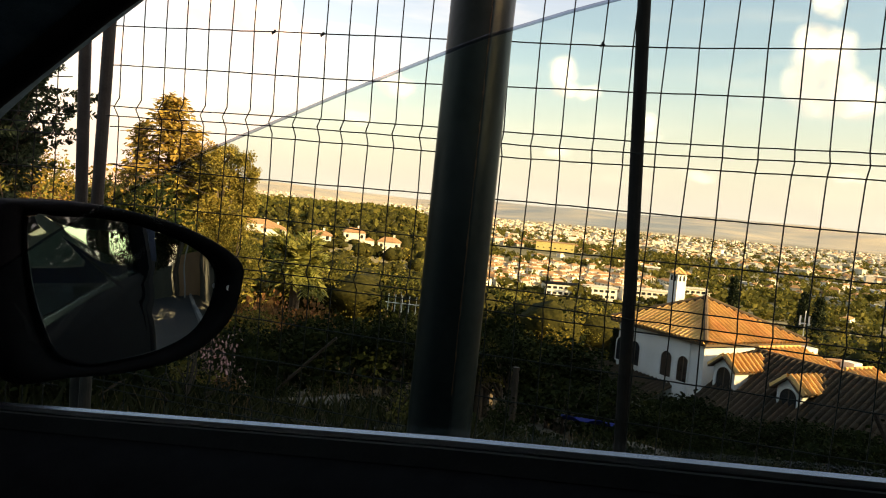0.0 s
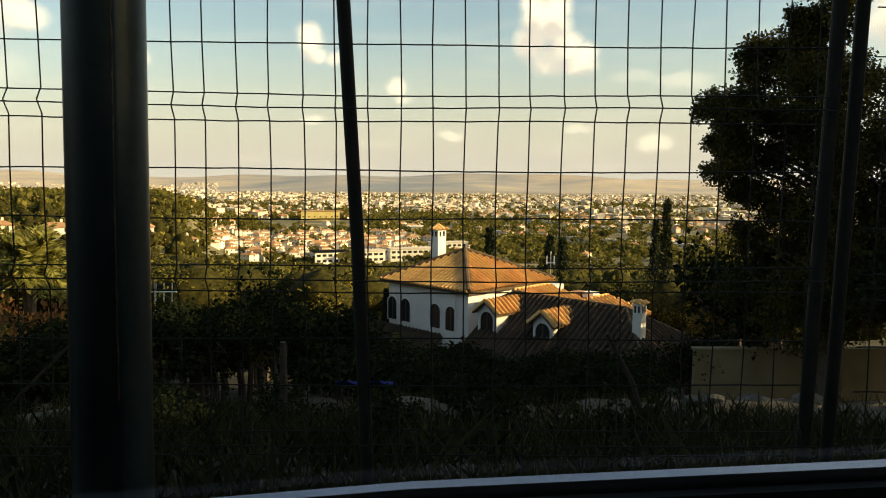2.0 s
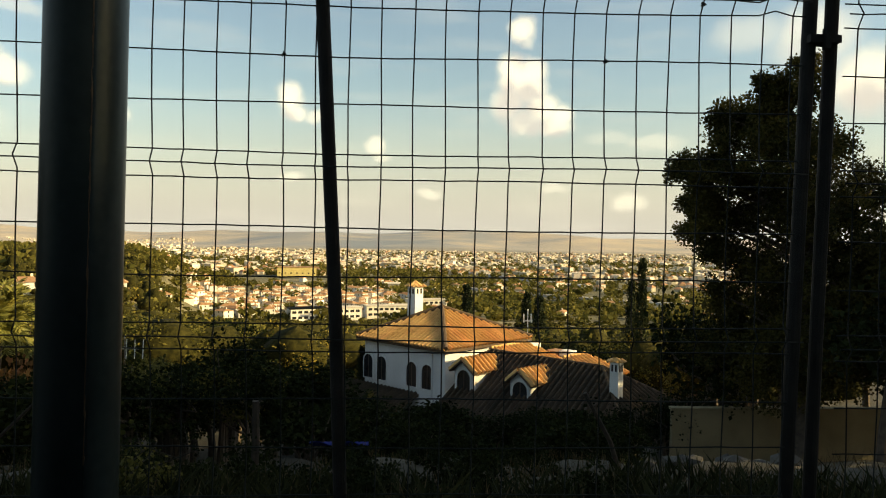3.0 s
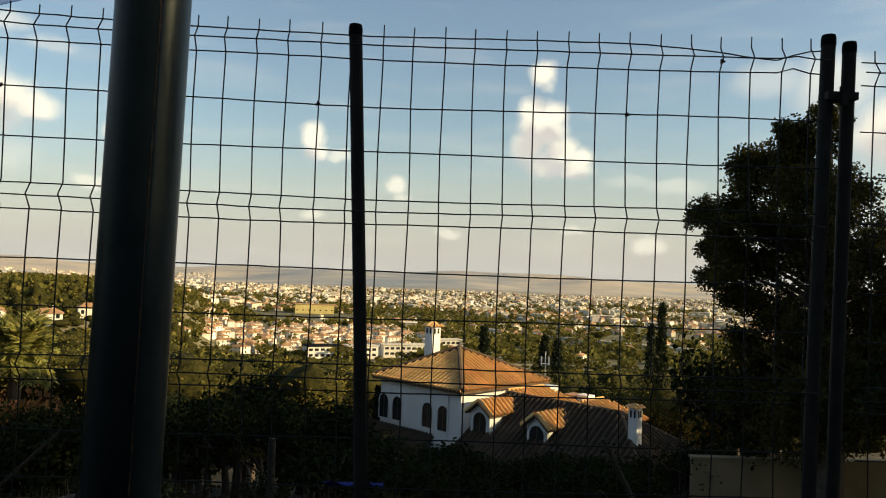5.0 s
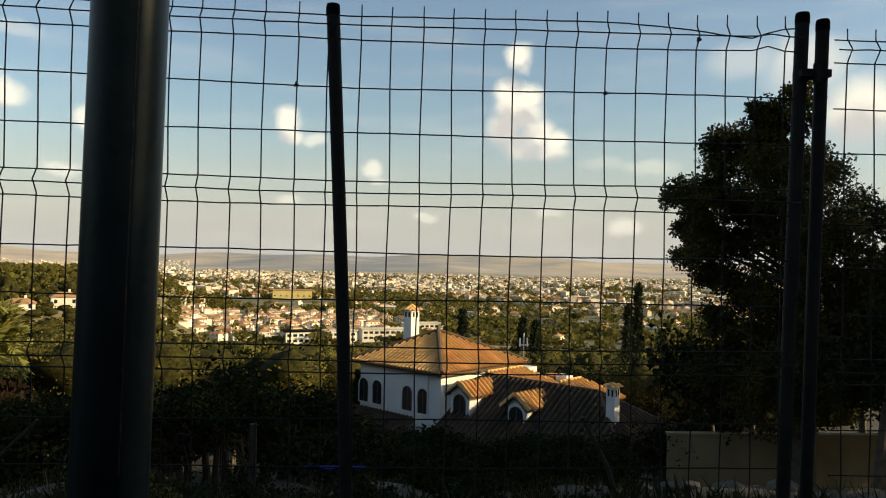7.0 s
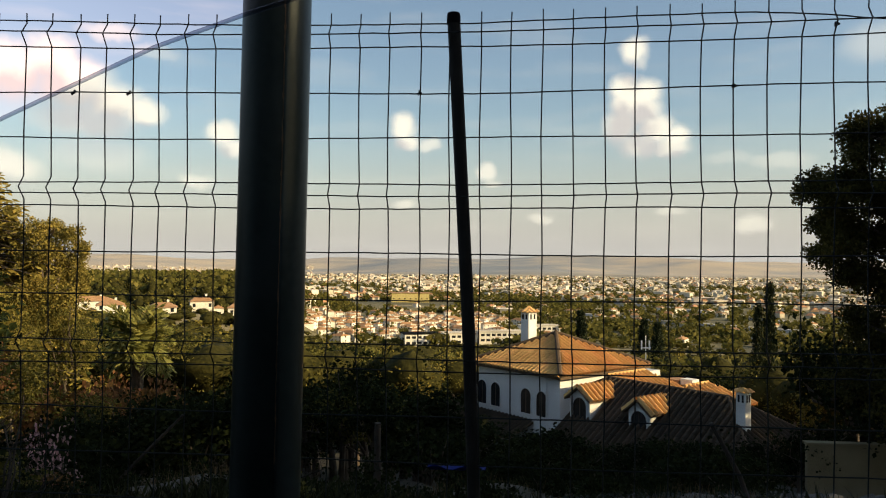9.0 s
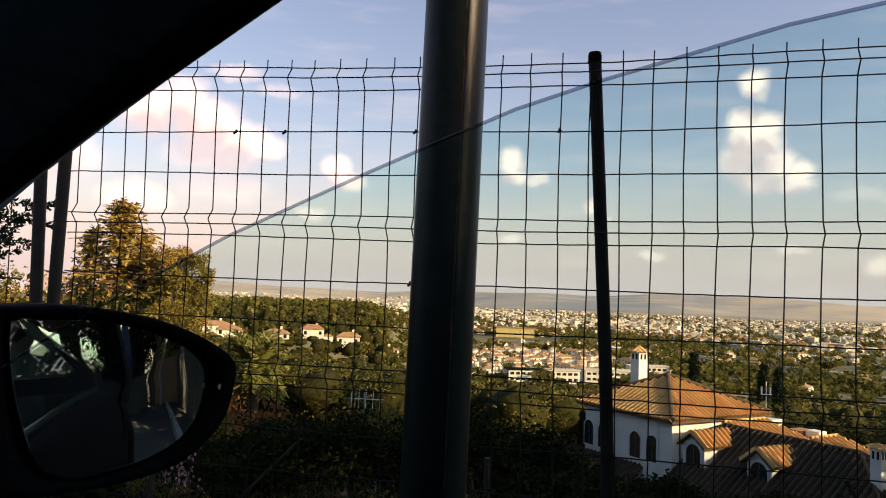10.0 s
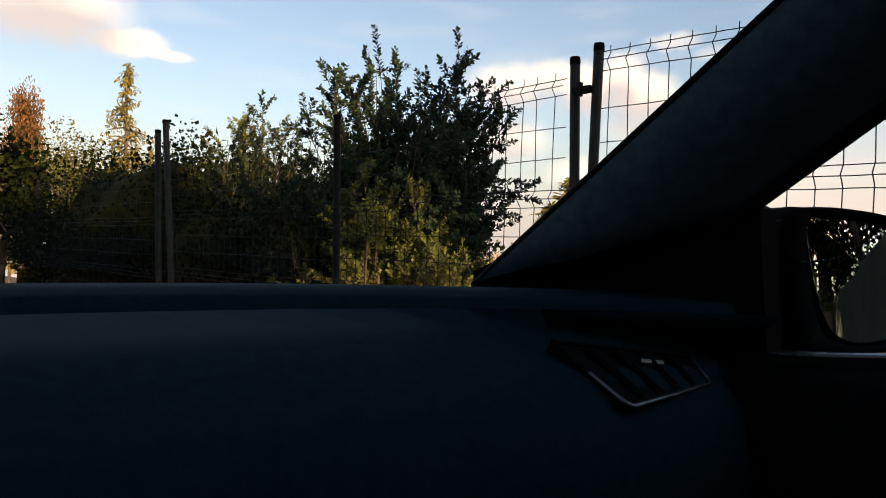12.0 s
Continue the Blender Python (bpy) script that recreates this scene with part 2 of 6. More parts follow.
M = dict(
    wire=material("wire_green_steel", (0.006, 0.009, 0.008), (0.018, 0.021, 0.019), 30, 0.6, 0.0, 0.1, gloss=0.2),
    post=material("post_weathered_steel", (0.006, 0.006, 0.0055), (0.018, 0.015, 0.013), 14, 0.7, 0.0, 0.3, gloss=0.2),
    post_grey=material("post_grey_steel", (0.016, 0.016, 0.015), (0.042, 0.040, 0.037), 12, 0.6, 0.3, 0.2),
    pole=material("dark_green_pole_paint", (0.004, 0.009, 0.009), (0.014, 0.021, 0.020), 7, 0.38, 0.0, 0.10, fine=9, gloss=0.15),
    # lighter pole tone for the side where light falls
    pole_lit=material("lit_side_steel", (0.008, 0.018, 0.018), (0.026, 0.040, 0.039), 5, 0.36, 0.35, 0.12, fine=14),
    rust=material("rust_streak", (0.06, 0.03, 0.015), (0.16, 0.09, 0.045), 30, 0.8, 0.1, 0.3),
    asphalt=material("asphalt", (0.022, 0.022, 0.023), (0.046, 0.045, 0.043), 1.2, 0.85, 0, 0.5, fine=60),
    kerb=material("kerb_concrete", (0.26, 0.25, 0.23), (0.38, 0.36, 0.33), 3, 0.85, 0, 0.3, fine=30),
    wall_beige=material("beige_render", (0.20, 0.158, 0.085), (0.31, 0.245, 0.138), 1.1, 0.9, 0, 0.3, fine=30),
    wall_brown=material("ochre_render", (0.28, 0.135, 0.066), (0.40, 0.21, 0.105), 1.0, 0.9, 0, 0.3, fine=30),
    wall_dull=material("dull_render", (0.060, 0.054, 0.037), (0.110, 0.098, 0.068), 0.9, 0.9, 0, 0.4, fine=24),
    white=material("lime_wash", (0.60, 0.60, 0.585), (0.75, 0.745, 0.725), 0.9, 0.9, 0, 0.2, fine=25),
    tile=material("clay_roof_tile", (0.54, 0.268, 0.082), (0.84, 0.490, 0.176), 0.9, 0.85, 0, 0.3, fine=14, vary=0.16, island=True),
    # older tile, darkened as well to imitate slopes lying in shade
    tile_shaded=material("shaded_old_tile", (0.030, 0.021, 0.012), (0.085, 0.055, 0.030), 1.2, 0.9, 0, 0.4, fine=14, vary=0.3, island=True),
    # ridge tile, also the dark bed imitating shade between tile rows
    tile_dark=material("ridge_and_gap_shade_tile", (0.05, 0.03, 0.016), (0.13, 0.078, 0.04), 2.0, 0.9, 0, 0.3),
    dark_glass=material("dark_window", (0.012, 0.014, 0.016), (0.03, 0.033, 0.036), 1, 0.15, 0, 0),
    frame_wood=material("dark_window_wood", (0.04, 0.028, 0.02), (0.07, 0.05, 0.035), 8, 0.6, 0, 0.1),
    bark=material("bark", (0.05, 0.035, 0.025), (0.12, 0.09, 0.065), 5, 0.95, 0, 0.6),
    leaf_olive=material("leaf_olive_green", (0.056, 0.057, 0.012), (0.155, 0.135, 0.030), 0.5, 0.75, leaf=0.28, vary=0.28, island=True, gloss=0.15),
    # filler colour inside crowns, dark so gaps between leaves look shaded
    woods_core=material("inner_foliage_shade", (0.011, 0.012, 0.004), (0.050, 0.044, 0.012), 1.1, 0.9, 0, 1.0, fine=4.0, gloss=0.05),
    # dark green leaf, deep shade put into its near-black colour
    leaf_shade=material("leaf_shade_green", (0.007, 0.012, 0.004), (0.022, 0.029, 0.009), 0.8, 0.85, leaf=0.12, vary=0.35, island=True, gloss=0.04),
    leaf_ever=material("leaf_evergreen", (0.014, 0.019, 0.006), (0.095, 0.080, 0.020), 0.9, 0.8, leaf=0.2, vary=0.35, island=True, gloss=0.05),
    leaf_shrub=material("leaf_grey_green", (0.022, 0.040, 0.023), (0.064, 0.096, 0.052), 1.2, 0.8, leaf=0.2, vary=0.35, island=True, gloss=0.06),
    # olive leaf with dappled sun put into its brightness
    leaf_sun=material("leaf_sunlit_olive", (0.082, 0.102, 0.027), (0.220, 0.234, 0.062), 1.6, 0.7, leaf=0.3, vary=0.35, island=True, gloss=0.12),
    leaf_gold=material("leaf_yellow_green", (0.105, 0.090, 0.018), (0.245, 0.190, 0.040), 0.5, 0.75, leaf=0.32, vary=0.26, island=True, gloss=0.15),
    # bright lime leaf, its colour standing in for sunlight
    leaf_lime_lit=material("leaf_lime_sunlit", (0.11, 0.13, 0.024), (0.29, 0.285, 0.062), 1.8, 0.7, leaf=0.35, vary=0.35, island=True, gloss=0.2),
    weed=material("dark_weeds", (0.012, 0.016, 0.005), (0.034, 0.035, 0.012), 1.5, 0.8, leaf=0.2, vary=0.35, island=True, gloss=0.1),
    leaf_rust=material("leaf_autumn_brown", (0.13, 0.060, 0.024), (0.22, 0.115, 0.04), 0.8, 0.8, leaf=0.25, vary=0.4, island=True, gloss=0.2),
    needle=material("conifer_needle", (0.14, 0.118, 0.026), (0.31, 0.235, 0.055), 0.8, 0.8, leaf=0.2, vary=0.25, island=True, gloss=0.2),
    cypress=material("cypress_green", (0.012, 0.02, 0.008), (0.03, 0.042, 0.016), 1.2, 0.85, leaf=0.08, vary=0.3, island=True, gloss=0.2),
    palm=material("palm_frond", (0.13, 0.145, 0.034), (0.30, 0.27, 0.070), 1.0, 0.6, leaf=0.3, vary=0.3, island=True, gloss=0.3),
    blossom=material("pink_blossom", (0.40, 0.17, 0.18), (0.60, 0.36, 0.35), 3, 0.8, leaf=0.3, vary=0.3, island=True),
    dry=material("dry_grass", (0.06, 0.042, 0.02), (0.13, 0.094, 0.046), 2.0, 0.9, leaf=0.2, vary=0.3, island=True, gloss=0.2),
    timber=material("weathered_timber", (0.022, 0.016, 0.011), (0.055, 0.041, 0.028), 9, 0.9, 0, 0.4),
    rubble=material("pale_rubble", (0.045, 0.040, 0.032), (0.10, 0.090, 0.073), 3, 0.9, 0, 0.6),
    blue=material("blue_tarpaulin", (0.010, 0.018, 0.10), (0.016, 0.03, 0.16), 3, 0.9, 0, 0.2, gloss=0.05),
    far_wall=material("town_wall", (0.42, 0.36, 0.27), (0.70, 0.62, 0.49), 0.05, 0.9, vary=0.4, island=True),
    far_roof=material("town_roof", (0.29, 0.145, 0.06), (0.42, 0.235, 0.11), 0.05, 0.9, vary=0.3, island=True),
    town_wall=material("whitewashed_town_wall", (0.62, 0.56, 0.46), (0.80, 0.75, 0.66), 0.05, 0.9, vary=0.2, island=True),
    far_leaf=material("far_woods", (0.062, 0.064, 0.015), (0.17, 0.145, 0.036), 0.05, 0.9, leaf=0.35, vary=0.3, island=True, gloss=0.1),
    yellow_wall=material("yellow_hall", (0.55, 0.42, 0.14), (0.68, 0.54, 0.22), 0.1, 0.9),
    trim_black=material("black_plastic", (0.003, 0.003, 0.0034), (0.007, 0.007, 0.0075), 60, 0.8, 0, 0.2, gloss=0.04),
    dash=material("dash_soft_plastic", (0.0009, 0.0130, 0.0190), (0.0022, 0.0215, 0.0300), 90, 0.8, 0, 0.35, fine=8, gloss=0.05),
    cloth=material("headliner_cloth", (0.068, 0.122, 0.148), (0.118, 0.198, 0.230), 60, 0.95, 0, 0.3, gloss=0.05),
    rubber=material("window_rubber", (0.004, 0.005, 0.005), (0.009, 0.010, 0.010), 40, 0.8, gloss=0.08),
    chrome=material("satin_chrome", (0.55, 0.56, 0.57), (0.68, 0.69, 0.70), 20, 0.22, 1.0),
    dim_chrome=material("smoked_chrome", (0.10, 0.105, 0.11), (0.17, 0.175, 0.18), 20, 0.35, 1.0),
    body=material("dark_blue_paint", (0.012, 0.018, 0.05), (0.016, 0.024, 0.065), 5, 0.3, 0.2, gloss=0.6),
    seat=material("grey_seat_cloth", (0.03, 0.03, 0.033), (0.05, 0.05, 0.055), 70, 0.95, 0, 0.4),
    tyre=material("tyre_rubber", (0.012, 0.012, 0.012), (0.025, 0.025, 0.025), 20, 0.85),
    side_glass=pane_material("tinted_side_glass", (0.685, 0.86, 0.845), 1.0),
    screen_glass=pane_material("windscreen_glass", (0.84, 0.92, 0.91), 0.7),
)
M["mirror"] = bpy.data.materials.new("mirror_silver")
M["mirror"].use_nodes = True
_p = M["mirror"].node_tree.nodes["Principled BSDF"]
_p.inputs["Base Color"].default_value, _p.inputs["Metallic"].default_value, _p.inputs["Roughness"].default_value = (0.62, 0.66, 0.68, 1), 1.0, 0.015


def ground_material():
    m = material("hillside_ground", (0.014, 0.013, 0.007), (0.042, 0.033, 0.018), 0.35, 0.95, 0, 0.6, fine=20)
    nt = m.node_tree
    N, L = nt.nodes.new, nt.links.new
    b = nt.nodes["Principled BSDF"]
    near = b.inputs["Base Color"].links[0].from_socket
    geo = N("ShaderNodeNewGeometry")
    sep = N("ShaderNodeSeparateXYZ")
    L(geo.outputs["Position"], sep.inputs[0])
    # the valley: fields and scrub in patches a hundred metres across, bare uplands behind
    vor, big = N("ShaderNodeTexVoronoi"), N("ShaderNodeTexNoise")
    vor.inputs["Scale"].default_value, big.inputs["Scale"].default_value = 0.009, 0.0035
    big.inputs["Detail"].default_value = 8
    for n in (vor, big):
        L(geo.outputs["Position"], n.inputs["Vector"])
    s2 = N("ShaderNodeSeparateColor")
    L(vor.outputs["Color"], s2.inputs[0])
    ramp = N("ShaderNodeValToRGB")
    e = ramp.color_ramp.elements
    e[0].position, e[0].color = 0.15, (0.05, 0.05, 0.02, 1)
    e[1].position, e[1].color = 0.95, (0.46, 0.36, 0.22, 1)
    mid = e.new(0.6)
    mid.color = (0.17, 0.14, 0.065, 1)
    mixn = N("ShaderNodeMath")
    mixn.operation = "MULTIPLY_ADD"
    L(s2.outputs[0], mixn.inputs[0])
    mixn.inputs[1].default_value = 0.5
    h = N("ShaderNodeMath")
    h.operation = "MULTIPLY"
    h.inputs[1].default_value = 0.6
    L(big.outputs["Fac"], h.inputs[0])
    L(h.outputs[0], mixn.inputs[2])
    L(mixn.outputs[0], ramp.inputs[0])
    far = N("ShaderNodeMapRange")
    far.inputs["From Min"].default_value, far.inputs["From Max"].default_value = 90, 260
    L(sep.outputs["Y"], far.inputs["Value"])
    mx = N("ShaderNodeMix")
    mx.data_type = "RGBA"
    L(far.outputs[0], mx.inputs[0])
    L(near, mx.inputs[6])
    L(ramp.outputs[0], mx.inputs[7])
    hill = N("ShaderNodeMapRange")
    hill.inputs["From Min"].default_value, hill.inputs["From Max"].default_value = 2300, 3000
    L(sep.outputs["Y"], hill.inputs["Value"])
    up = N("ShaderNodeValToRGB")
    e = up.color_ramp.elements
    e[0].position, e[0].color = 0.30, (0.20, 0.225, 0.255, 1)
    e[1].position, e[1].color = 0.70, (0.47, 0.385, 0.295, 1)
    # distance haze put into colour: bluish ridges one side, dry brown ones the other
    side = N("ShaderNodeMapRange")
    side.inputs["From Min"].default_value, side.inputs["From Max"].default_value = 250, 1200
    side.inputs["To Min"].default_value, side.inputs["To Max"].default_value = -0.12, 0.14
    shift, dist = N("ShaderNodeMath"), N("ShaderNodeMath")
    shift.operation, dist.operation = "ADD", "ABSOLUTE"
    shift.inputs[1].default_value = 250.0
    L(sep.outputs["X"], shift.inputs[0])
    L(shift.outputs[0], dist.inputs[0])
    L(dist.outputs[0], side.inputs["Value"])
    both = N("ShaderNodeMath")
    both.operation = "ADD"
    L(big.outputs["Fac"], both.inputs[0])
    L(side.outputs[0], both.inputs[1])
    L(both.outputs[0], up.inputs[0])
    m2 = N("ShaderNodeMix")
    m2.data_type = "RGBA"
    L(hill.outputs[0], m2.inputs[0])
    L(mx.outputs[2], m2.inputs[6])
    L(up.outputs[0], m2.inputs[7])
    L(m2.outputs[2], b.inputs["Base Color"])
    return m


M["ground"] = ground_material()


# ---------------------------------------------------------------- mesh helpers
class Mesh:
    """Vertices and faces gathered for one mesh."""

    def __init__(self):
        self.v, self.f = [], []

    def add(self, verts, faces):
        n = len(self.v)
        self.v += [tuple(p) for p in verts]
        self.f += [tuple(n + i for i in f) for f in faces]
        return self

    def box(self, lo, hi, m=None):
        (a, b, c), (d, e, f) = lo, hi
        p = [(a, b, c), (d, b, c), (d, e, c), (a, e, c), (a, b, f), (d, b, f), (d, e, f), (a, e, f)]
        if m is not None:
            p = [m @ Vector(q) for q in p]
        return self.add(p, [(0, 3, 2, 1), (4, 5, 6, 7), (0, 1, 5, 4), (1, 2, 6, 5), (2, 3, 7, 6), (3, 0, 4, 7)])

    def tube(self, pts, radii, sides=6, caps=True):
        pts = [Vector(p) for p in pts]
        rings, start = [], len(self.v)
        up = Vector((0.31, 0.17, 0.93))
        for i, p in enumerate(pts):
            d = (pts[min(i + 1, len(pts) - 1)] - pts[max(i - 1, 0)]).normalized()
            if abs(d.dot(up)) > 0.95:
                up = Vector((0.95, 0.2, 0.1))
            a = d.cross(up).normalized()
            b = d.cross(a)
            r = radii[i] if hasattr(radii, "__len__") else radii
            rings.append([p + a * (r * math.cos(2 * math.pi * k / sides)) + b * (r * math.sin(2 * math.pi * k / sides)) for k in range(sides)])
        for ring in rings:
            self.v += [tuple(q) for q in ring]
        for i in range(len(rings) - 1):
            for k in range(sides):
                a, b = start + i * sides + k, start + i * sides + (k + 1) % sides
                self.f.append((a, b, b + sides, a + sides))
        if caps:
            self.f.append(tuple(start + k for k in reversed(range(sides))))
            self.f.append(tuple(start + (len(rings) - 1) * sides + k for k in range(sides)))
        return self

    def prism(self, outline, shift):
        """A flat outline pushed along shift."""
        n, s = len(outline), Vector(shift)
        a = [Vector(p) for p in outline]
        return self.add(a + [p + s for p in a], [tuple(range(n)), tuple(reversed(range(n, 2 * n)))] + [(i + n, (i + 1) % n + n, (i + 1) % n, i) for i in range(n)])

    def loft(self, rings, closed=True, caps=True):
        start, n = len(self.v), len(rings[0])
        for r in rings:
            self.v += [tuple(p) for p in r]
        for i in range(len(rings) - 1):
            for k in range(n if closed else n - 1):
                a, b = start + i * n + k, start + i * n + (k + 1) % n
                self.f.append((a, b, b + n, a + n))
        if closed and caps:
            self.f.append(tuple(start + k for k in reversed(range(n))))
            self.f.append(tuple(start + (len(rings) - 1) * n + k for k in range(n)))
        return self

    def data(self, name, mat, smooth=False):
        me = bpy.data.meshes.new(name)
        me.from_pydata(self.v, [], self.f)
        bm = bmesh.new()
        bm.from_mesh(me)
        bmesh.ops.recalc_face_normals(bm, faces=bm.faces)
        bm.to_mesh(me)
        bm.free()
        me.materials.append(mat)
        if smooth:
            me.shade_smooth()
        return me


def quad_data(name, corners, mat):
    """A mesh of loose four-cornered leaves from an array (n, 4, 3)."""
    n = len(corners)
    me = bpy.data.meshes.new(name)
    me.vertices.add(n * 4)
    me.vertices.foreach_set("co", np.asarray(corners, dtype=np.float32).ravel())
    me.loops.add(n * 4)
    me.loops.foreach_set("vertex_index", np.arange(n * 4, dtype=np.int32))
    me.polygons.add(n)
    me.polygons.foreach_set("loop_start", np.arange(0, n * 4, 4, dtype=np.int32))
    me.update(calc_edges=True)
    me.materials.append(mat)
    return me


def thing(name, label, category, at=(0, 0, 0), group="", kind=""):
    ob = new(name)
    ob.location = at
    return tagged(ob, label, category, group, kind)


def part(name, shape, mat, parent, label="", smooth=False, bevel=0.0):
    me = shape.data(name, mat, smooth) if isinstance(shape, Mesh) else shape
    ob = new(name, me)
    ob.parent = parent
    if label:
        ob["label"] = label
    if bevel:
        b = ob.modifiers.new("bevel", "BEVEL")
        b.width, b.segments, b.limit_method = bevel, 2, "ANGLE"
    return ob


def solid(name, shape, mat, label, category, kind="", group="", smooth=False, bevel=0.0):
    ob = new(name, shape.data(name, mat, smooth) if isinstance(shape, Mesh) else shape)
    if bevel:
        b = ob.modifiers.new("bevel", "BEVEL")
        b.width, b.segments, b.limit_method = bevel, 2, "ANGLE"
    return tagged(ob, label, category, group, kind)


# ---------------------------------------------------------------- ground
FALL = [(-400, 60), (-120, 26), (-40, 9), (-7, 0.3), (-6, 0.0), (2.2, 0.0), (4, -0.35), (10, -2.1), (24, -6.4), (40, -9.8), (60, -13.2), (100, -19), (150, -26), (300, -43), (420, -48), (700, -49.5), (1000, -51),
        (1600, -54), (2600, -60), (3200, -57), (4100, -14), (4900, 4)]
_FX, _FZ = [a for a, _ in FALL], [b for _, b in FALL]


def smooth01(a, b, x):
    t = np.clip((x - a) / (b - a), 0, 1)
    return t * t * (3 - 2 * t)


def ground_z(x, y):
    z = np.interp(y, _FX, _FZ)
    aside = smooth01(-0.25, -0.37, x / np.maximum(y, 1.0))
    keep = 1 - smooth01(150, 280, y) * (1 - aside)
    z = z + keep * 19.0 * smooth01(-15, -110, x) * smooth01(80, 260, y) * smooth01(1300, 700, y)
    z = z + keep * 12.0 * smooth01(-120, -195, x) * smooth01(270, 420, y) * smooth01(1300, 750, y)
    far = smooth01(2500, 3600, y)
    z = z + far * (14 * np.sin(x / 610 + 1.0) + 9 * np.sin(x / 270 + 2.2 + y / 500) + 5 * np.sin(x / 113))
    rough = smooth01(3, 9, y)
    z = z + rough * 0.12 * (np.sin(x * 1.3 + y * 0.7) + np.sin(y * 1.1 - x * 0.6 + 2) + 0.6 * np.sin(x * 2.9 + 1.3 * y))
    return z


def gz(x, y):
    return float(ground_z(np.array(float(x)), np.array(float(y))))


def build_ground():
    ys = np.unique(np.concatenate([np.linspace(-400, -8, 20), np.linspace(-7, 12, 77), np.linspace(12, 70, 90), np.geomspace(70, 4900, 110)]))
    us = np.sign(np.linspace(-1, 1, 205)) * np.abs(np.linspace(-1, 1, 205)) ** 2.6
    X = us[None, :] * np.maximum(260, np.abs(ys[:, None]) * 0.95 + 40) * np.ones_like(ys[:, None])
    Y = np.repeat(ys[:, None], X.shape[1], 1)
    Z = ground_z(X, Y)
    nx = X.shape[1]
    me = Mesh()
    me.v = list(zip(X.ravel().tolist(), Y.ravel().tolist(), Z.ravel().tolist()))
    me.f = [(j * nx + i, j * nx + i + 1, (j + 1) * nx + i + 1, (j + 1) * nx + i) for j in range(len(ys) - 1) for i in range(nx - 1)]
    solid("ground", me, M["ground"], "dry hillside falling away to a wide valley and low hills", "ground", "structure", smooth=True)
    road = Mesh().box((-200, -5.2, -0.2), (27.5, 1.55, 0.012))
    solid("road", road, M["asphalt"], "narrow grey asphalt road along the fence", "road", "structure")
    kerb = thing("kerb", "worn concrete kerb beside the road", "kerb", kind="structure")
    stone = Mesh().box((-0.49, 1.55, -0.15), (0.49, 1.70, 0.13)).data("kerb_stone", M["kerb"])
    for i in range(-24, 25):
        s = part("kerb_stone", stone, None, kerb)
        s.location = (i * 1.0, 0, 0)
    # plain wall added to close off the far side of the road
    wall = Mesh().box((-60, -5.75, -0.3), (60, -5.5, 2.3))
    solid("wall_roadside", wall, M["wall_dull"], "plain dull rendered wall across the road", "wall", "structure")


build_ground()


# ---------------------------------------------------------------- plants
def leaves(rng, centres, spread, count, size, droop=0.0, slim=0.45, flat=1.0):
    """Diamond leaves scattered round each centre."""
    c = np.repeat(centres, count, axis=0)
    n = len(c)
    s = np.repeat(np.broadcast_to(np.asarray(spread, dtype=float), (len(centres),)), count)
    off = rng.normal(size=(n, 3))
    off /= np.linalg.norm(off, axis=1, keepdims=True)
    off *= (rng.random((n, 1)) ** 0.45) * s[:, None]
    off[:, 2] *= flat
    p = c + off
    d = off / (np.linalg.norm(off, axis=1, keepdims=True) + 1e-6) + rng.normal(scale=0.7, size=(n, 3))
    d[:, 2] -= droop
    d /= np.linalg.norm(d, axis=1, keepdims=True)
    w = np.cross(d, rng.normal(size=(n, 3)))
    w /= np.linalg.norm(w, axis=1, keepdims=True)
    L = size * (0.6 + 0.8 * rng.random((n, 1)))
    b = p + d * L * 0.5 + np.cross(d, w) * L * 0.08
    return np.stack([p, b + w * L * slim, p + d * L, b - w * L * slim], axis=1)


def crown_centres(rng, n, radius, squash=0.8, lumps=7):
    """Clump centres in a lumpy crown of that radius about the origin."""
    base = rng.normal(size=(lumps, 3))
    base /= np.linalg.norm(base, axis=1, keepdims=True)
    base *= radius * (0.35 + 0.3 * rng.random((lumps, 1)))
    which = rng.integers(0, lumps, n)
    o = rng.normal(size=(n, 3))
    o /= np.linalg.norm(o, axis=1, keepdims=True)
    r = radius * (0.34 + 0.22 * rng.random(lumps))[which]
    p = base[which] + o * (r * (0.55 + 0.45 * rng.random(n)))[:, None]
    p[:, 2] *= squash
    return p


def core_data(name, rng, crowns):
    """One smooth mesh of lumpy closed masses inside crowns, dark for the shade between leaves: middle and half-sizes of
    each.
    """
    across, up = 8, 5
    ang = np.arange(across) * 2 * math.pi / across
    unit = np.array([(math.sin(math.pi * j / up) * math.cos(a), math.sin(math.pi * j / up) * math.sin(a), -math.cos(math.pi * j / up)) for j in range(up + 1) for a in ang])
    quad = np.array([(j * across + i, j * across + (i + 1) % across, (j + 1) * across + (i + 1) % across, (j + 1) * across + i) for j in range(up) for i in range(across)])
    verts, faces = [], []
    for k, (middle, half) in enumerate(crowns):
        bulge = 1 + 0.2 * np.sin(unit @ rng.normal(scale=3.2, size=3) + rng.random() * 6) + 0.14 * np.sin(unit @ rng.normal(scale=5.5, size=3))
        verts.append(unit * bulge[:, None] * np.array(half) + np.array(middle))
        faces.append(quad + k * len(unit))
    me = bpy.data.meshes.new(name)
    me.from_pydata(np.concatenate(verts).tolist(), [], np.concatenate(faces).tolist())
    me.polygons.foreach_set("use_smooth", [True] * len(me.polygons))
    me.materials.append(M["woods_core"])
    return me


